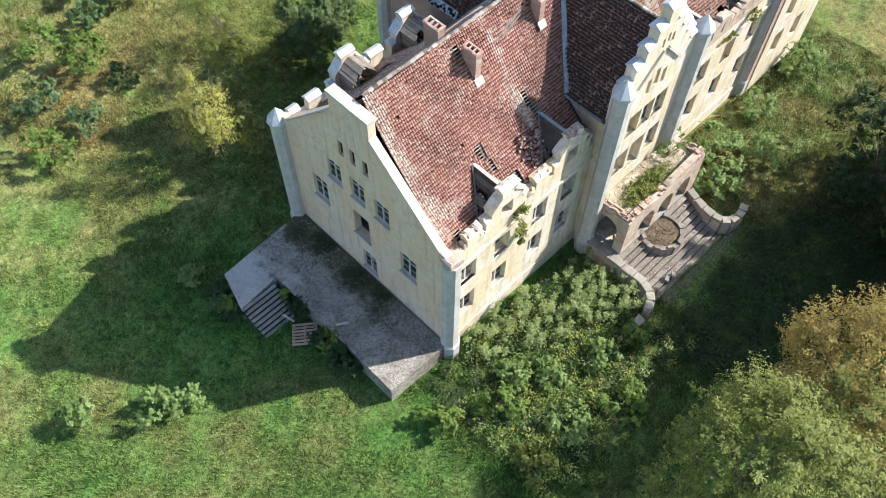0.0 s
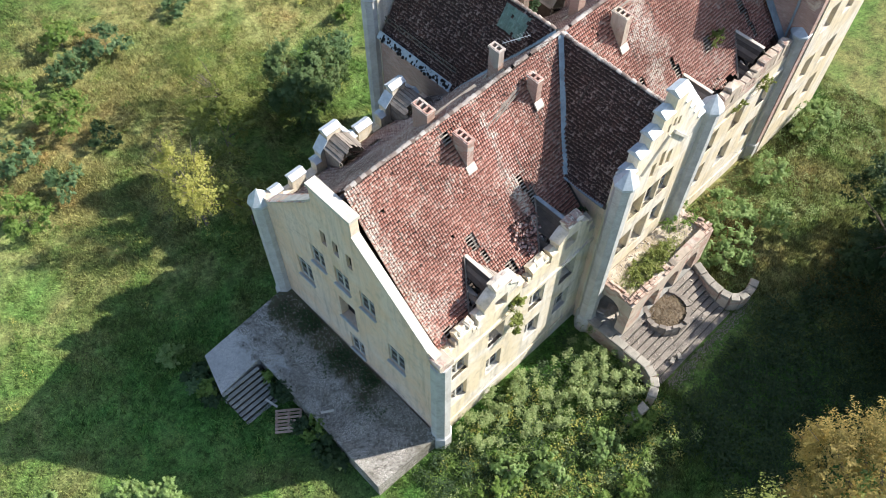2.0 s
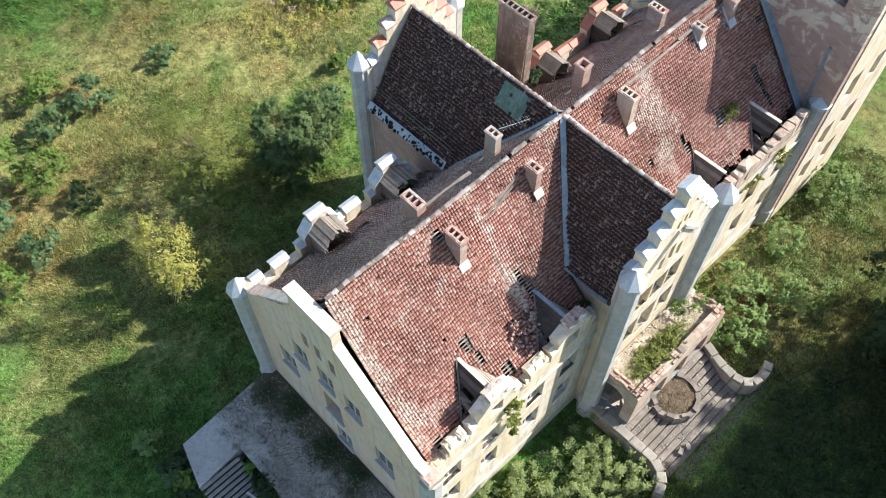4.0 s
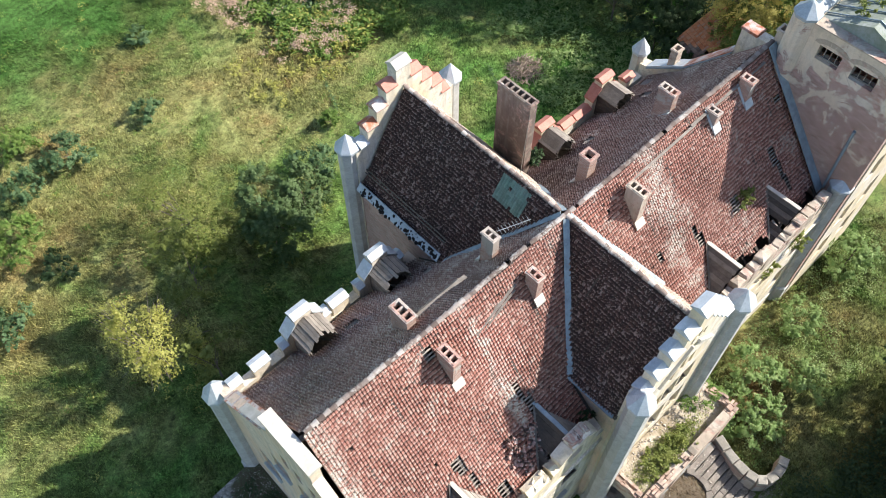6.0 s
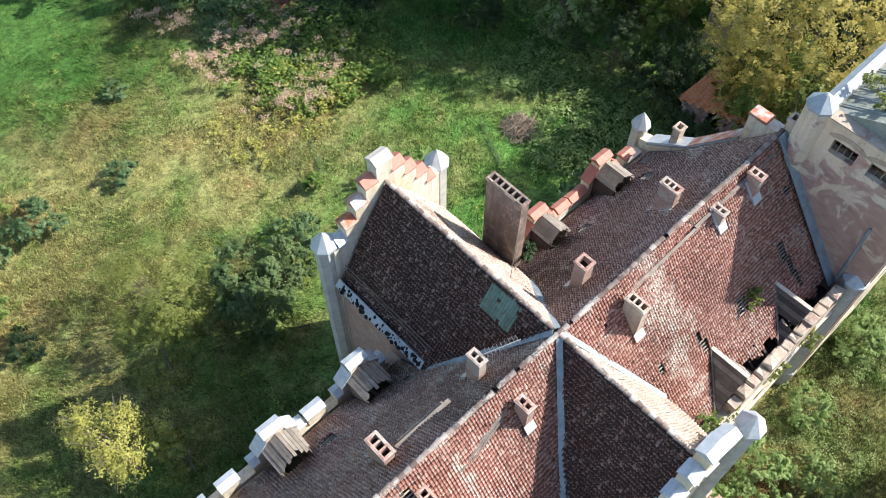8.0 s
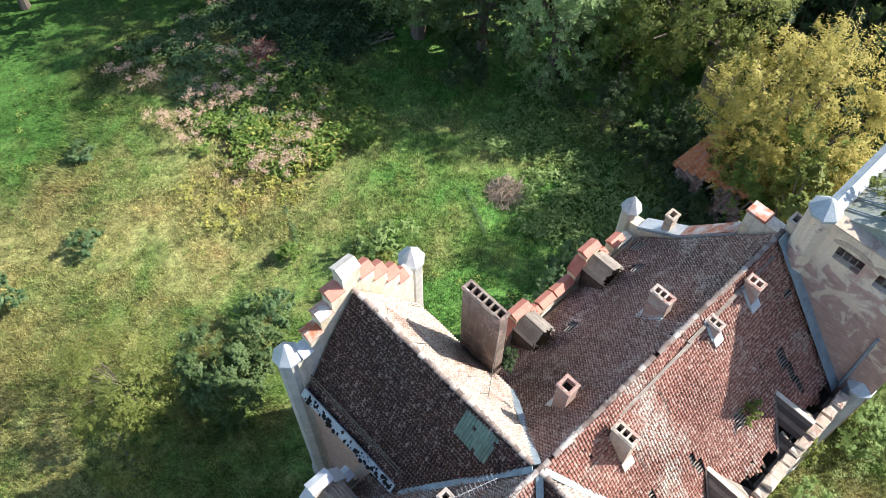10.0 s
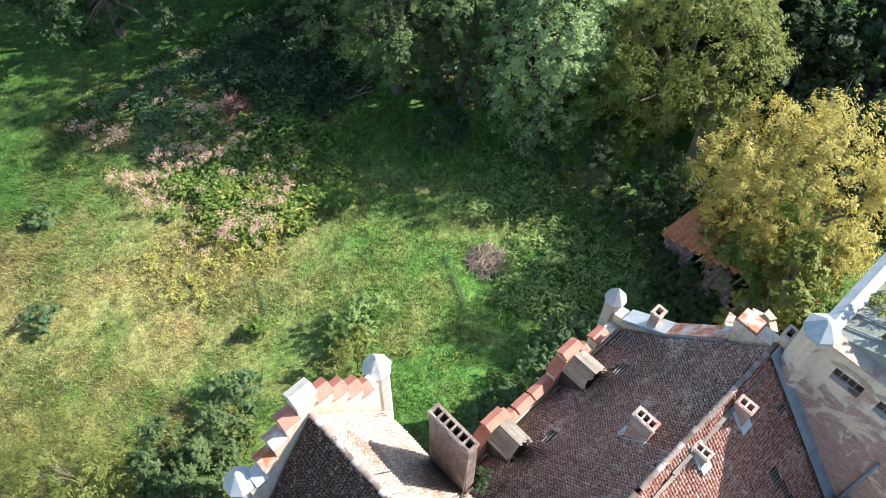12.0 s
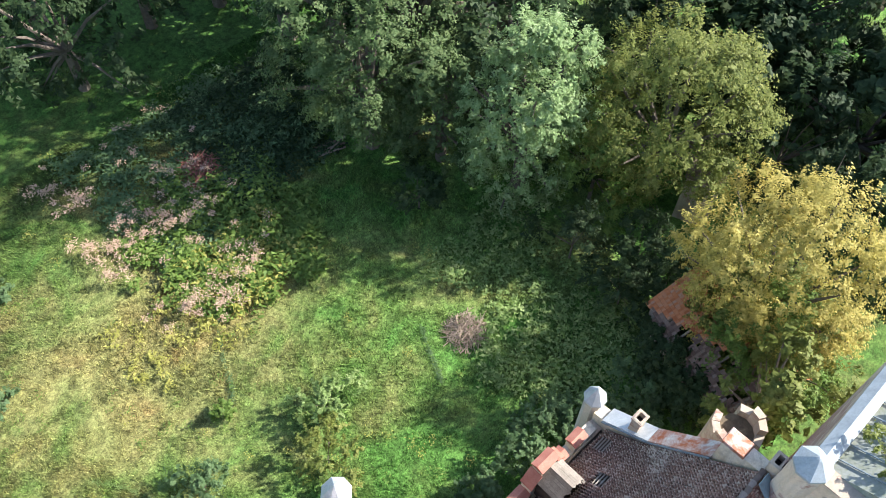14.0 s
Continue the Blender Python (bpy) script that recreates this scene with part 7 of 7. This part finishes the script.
# dry umbels over the hogweed
r_ = np.random.default_rng(78)
uc = np.array([(17.6, 36.2), (15.4, 35.7), (15.6, 34.0), (19.2, 34.7), (20.8, 34.3), (16.9, 30.2), (17.9, 29.7), (15.8, 41.5), (16.7, 39.1), (19.1, 28.8), (21.2, 30.2), (18.2, 35.6), (16.4, 34.9)])
uc = np.repeat(uc, 8, 0) + r_.normal(0, 0.55, (104, 2))
more = np.stack([r_.uniform(14.5, 24, 50), r_.uniform(29, 43, 50)], 1)
P = []
for cx, cy in np.concatenate([uc, more]):
    m = 46
    q, zc = r_.uniform(0.1, 0.2), r_.uniform(0.7, 1.25)
    P.append(np.stack([cx + r_.normal(0, q, m), cy + r_.normal(0, q, m), zc + r_.normal(0, 0.05, m)], 1))
stuff_leaves("dry_umbels", np.concatenate(P), 0.065, M_LEAF_DRY, "dry pinkish-brown hogweed seed heads", 410)


def brush_pile(name, x, y, rad, h, mat, label, n, seed):
    rr = random.Random(seed)
    g = Geo()
    gz = float(ground_z(np.array(x), np.array(y)))
    for _ in range(n):
        a, q = rr.uniform(0, 2 * math.pi), rad * math.sqrt(rr.random()) * 0.8
        px, py = x + q * math.cos(a), y + q * math.sin(a)
        pz = gz + h * (1 - (q / rad) ** 2) * rr.uniform(0.2, 1)
        b = rr.uniform(0, 2 * math.pi)
        L = rr.uniform(0.2, 0.5) * rad
        g.rod((px - L * math.cos(b), py - L * math.sin(b), pz - rr.uniform(0, 0.15)), (px + L * math.cos(b), py + L * math.sin(b), pz + rr.uniform(-0.1, 0.2)), rr.uniform(0.012, 0.035), 0.008, 4)
    return thing(name, g, mat, (x, y, gz), label, "brushwood", "stuff")


brush_pile("brushwood_pile", 26.5, 19.7, 1.25, 0.45, M_TWIG, "heap of cut dry branches on the lawn", 260, 5)
brush_pile("brushwood_pile", 22.7, 37.0, 1.5, 1.1, M_REDTWIG, "heap of reddish dead branches among weeds", 280, 6)
poles = root("timber_stack", (29, 33.3, 0.0), "few grey poles lying in the shade", "poles")
for a, b, w in (((28.3, 33.6, 0.2), (30.0, 33.0, 0.22), 0.1), ((28.4, 33.9, 0.22), (29.9, 33.4, 0.22), 0.1), ((28.2, 33.3, 0.2), (29.8, 32.7, 0.26), 0.09), ((28.6, 33.1, 0.27), (30.3, 33.3, 0.3), 0.08)):
    part("pole", Geo().beam(a, b, w, w), M_TWIG, poles)


def grass(n, x0, x1, y0, y1, seed, h=(0.05, 0.17)):
    r = np.random.default_rng(seed)
    x, y = scatter(n, x0, x1, y0, y1, r)
    inside_house = ((x > -3.4) & (x < 30.4) & (y > 0.2) & (y < 11.2)) | ((x > 9.2) & (x < 15) & (y > -5.1) & (y < 14.6)) | ((x > -5.8) & (x < 0) & (y > 7.0) & (y < 11))
    x, y = x[~inside_house], y[~inside_house]
    m = len(x)
    z = ground_z(x, y)
    V = np.zeros((m, 3, 3))
    a = r.uniform(0, 2 * np.pi, m)
    tuft = np.sin(x * 1.9 + 2 * np.sin(y * 1.1)) * np.cos(y * 2.3 + np.sin(x * 1.4))
    hh = r.uniform(h[0], h[1], m) * (0.85 + 0.35 * np.sin(x * 0.5) * np.cos(y * 0.43) + 0.45 * tuft)
    w = r.uniform(0.012, 0.03, m)
    lean = r.uniform(0.4, 1.5, m) * hh
    la = r.uniform(0, 2 * np.pi, m) * 0.6 + 0.9 * np.sin(x * 0.21) + 0.8 * np.cos(y * 0.3)
    c, s = np.cos(a) * w, np.sin(a) * w
    V[:, 0] = np.stack([x - c, y - s, z - 0.02], 1)
    V[:, 1] = np.stack([x + c, y + s, z - 0.02], 1)
    V[:, 2] = np.stack([x + np.cos(la) * lean, y + np.sin(la) * lean, z + hh], 1)
    o = new("grass", mesh_from_numpy("grass", V, [(0, 1, 2)], M_GRASS))
    return tagged(o, "long uneven meadow grass, partly dry", "grass", kind="stuff")


grass(250000, -22, 10, -12, 30, 501, (0.06, 0.22))
grass(280000, -8, 33, 11, 44, 502, (0.06, 0.22))
grass(80000, 15, 33, -9, 1, 503, (0.06, 0.2))
grass(20000, -3, 10, -10, 0.2, 504, (0.1, 0.4))

# ---- single tiles of the front slope, on one shared mesh ----
def tile_piece_mesh():
    V = np.zeros((3 * NA, 3))
    for k, (v, lift, q) in enumerate(((TL, 0.0, 1.0), (0.0, 0.03, 1.0), (0.0, 0.004, 0.3))):
        for j in range(NA):
            V[k * NA + j] = (ACROSS[j], v, RISE[j] * ROLL["front"] * q + lift)
    me = mesh_of("tile", V.tolist(), TILE_FACES, M_RED_TILE)
    uv = me.uv_layers.new(name="along").data
    for lp in me.loops:
        uv[lp.index].uv = (0.0, ALONG[lp.vertex_index])
    return me


TILE = tile_piece_mesh()
slope = math.degrees(math.atan(1.23))
for u, s, h in zip(*FRONT_SINGLE):
    hh, zz = on_profile(MAIN, s)
    sag = 0.035 * math.sin(u * 0.9 + 1.3 * s) + 0.025 * math.sin(u * 2.3 - s * 1.7)
    nh, nz = prof_normal(MAIN, s)
    piece("tile", TILE, roof, pose(float(u), RY - float(hh + nh * sag), float(zz + nz * sag), slope + rng.uniform(-1.2, 1.2), rng.uniform(-1, 1), rng.uniform(-1.5, 1.5)))

# fallen tiles in a heap between the two west dormers
LOOSE = TILE.copy()
LOOSE.materials[0] = M_BROWN_TILE
heap = random.Random(19)
for k in range(70):
    u, y = heap.uniform(5.45, 7.3), heap.uniform(0.95, 2.1)
    if abs(u - 6.4) > 1.2 * heap.random():
        u = heap.uniform(5.8, 7.1)
    z = float(np.interp(RY - y, [p[0] for p in MAIN], [p[1] for p in MAIN])) + 0.12 + heap.uniform(0, 0.12)
    piece("loose_tile", TILE if k % 3 == 0 else LOOSE, roof, pose(u, y, z, 40 + heap.uniform(-35, 35), heap.uniform(-30, 30), heap.uniform(-80, 80)), "broken tile slipped out of its row" if k == 0 else "")
# low grass on the porch deck, leaf litter in the planter
r_ = np.random.default_rng(91)
q = r_.normal(size=(6000, 2)) * 0.5
P = np.stack([12.3 + q[:, 0] * 1.9, -1.4 + q[:, 1] * 0.5, PZ + 0.03 + np.abs(r_.normal(0, 0.09, 6000)) * np.exp(-(q ** 2).sum(1))], 1)
P = P[(P[:, 1] > PY0) & (P[:, 1] < PY1) & (P[:, 0] > PX0) & (P[:, 0] < PX1)]
stuff_leaves("deck_grass", P, 0.045, M_LEAF_OLIVE, "low olive grass growing on the porch deck", 412)
a, q = r_.uniform(0, 2 * np.pi, 900), np.sqrt(r_.random(900)) * 0.95
stuff_leaves("leaf_litter", np.stack([12.5 + q * np.cos(a), -2.95 + q * np.sin(a) * 0.95, 0.76 + 0.08 * (1 - q) + r_.uniform(0, 0.05, 900)], 1), 0.06, M_LITTER, "brown fallen leaves in the round planter", 413, 0.9, "leaves")

# low grass in the dirt along the west wall
r_ = np.random.default_rng(92)
n = 5200
P = np.stack([-0.1 - np.abs(r_.normal(0, 0.75, n)), r_.uniform(2.6, 10.3, n), 0.99 + np.abs(r_.normal(0, 0.05, n))], 1)
k = np.sin(P[:, 0] * 2.3 + P[:, 1] * 1.7) + np.cos(P[:, 1] * 2.9 - P[:, 0]) + 0.5 * r_.normal(size=n) > 0.1
stuff_leaves("terrace_grass", P[k & (P[:, 0] > -2.3)], 0.06, M_LEAF_DARK, "low moss and grass along the wall on the terrace", 414, 0.7, "grass")
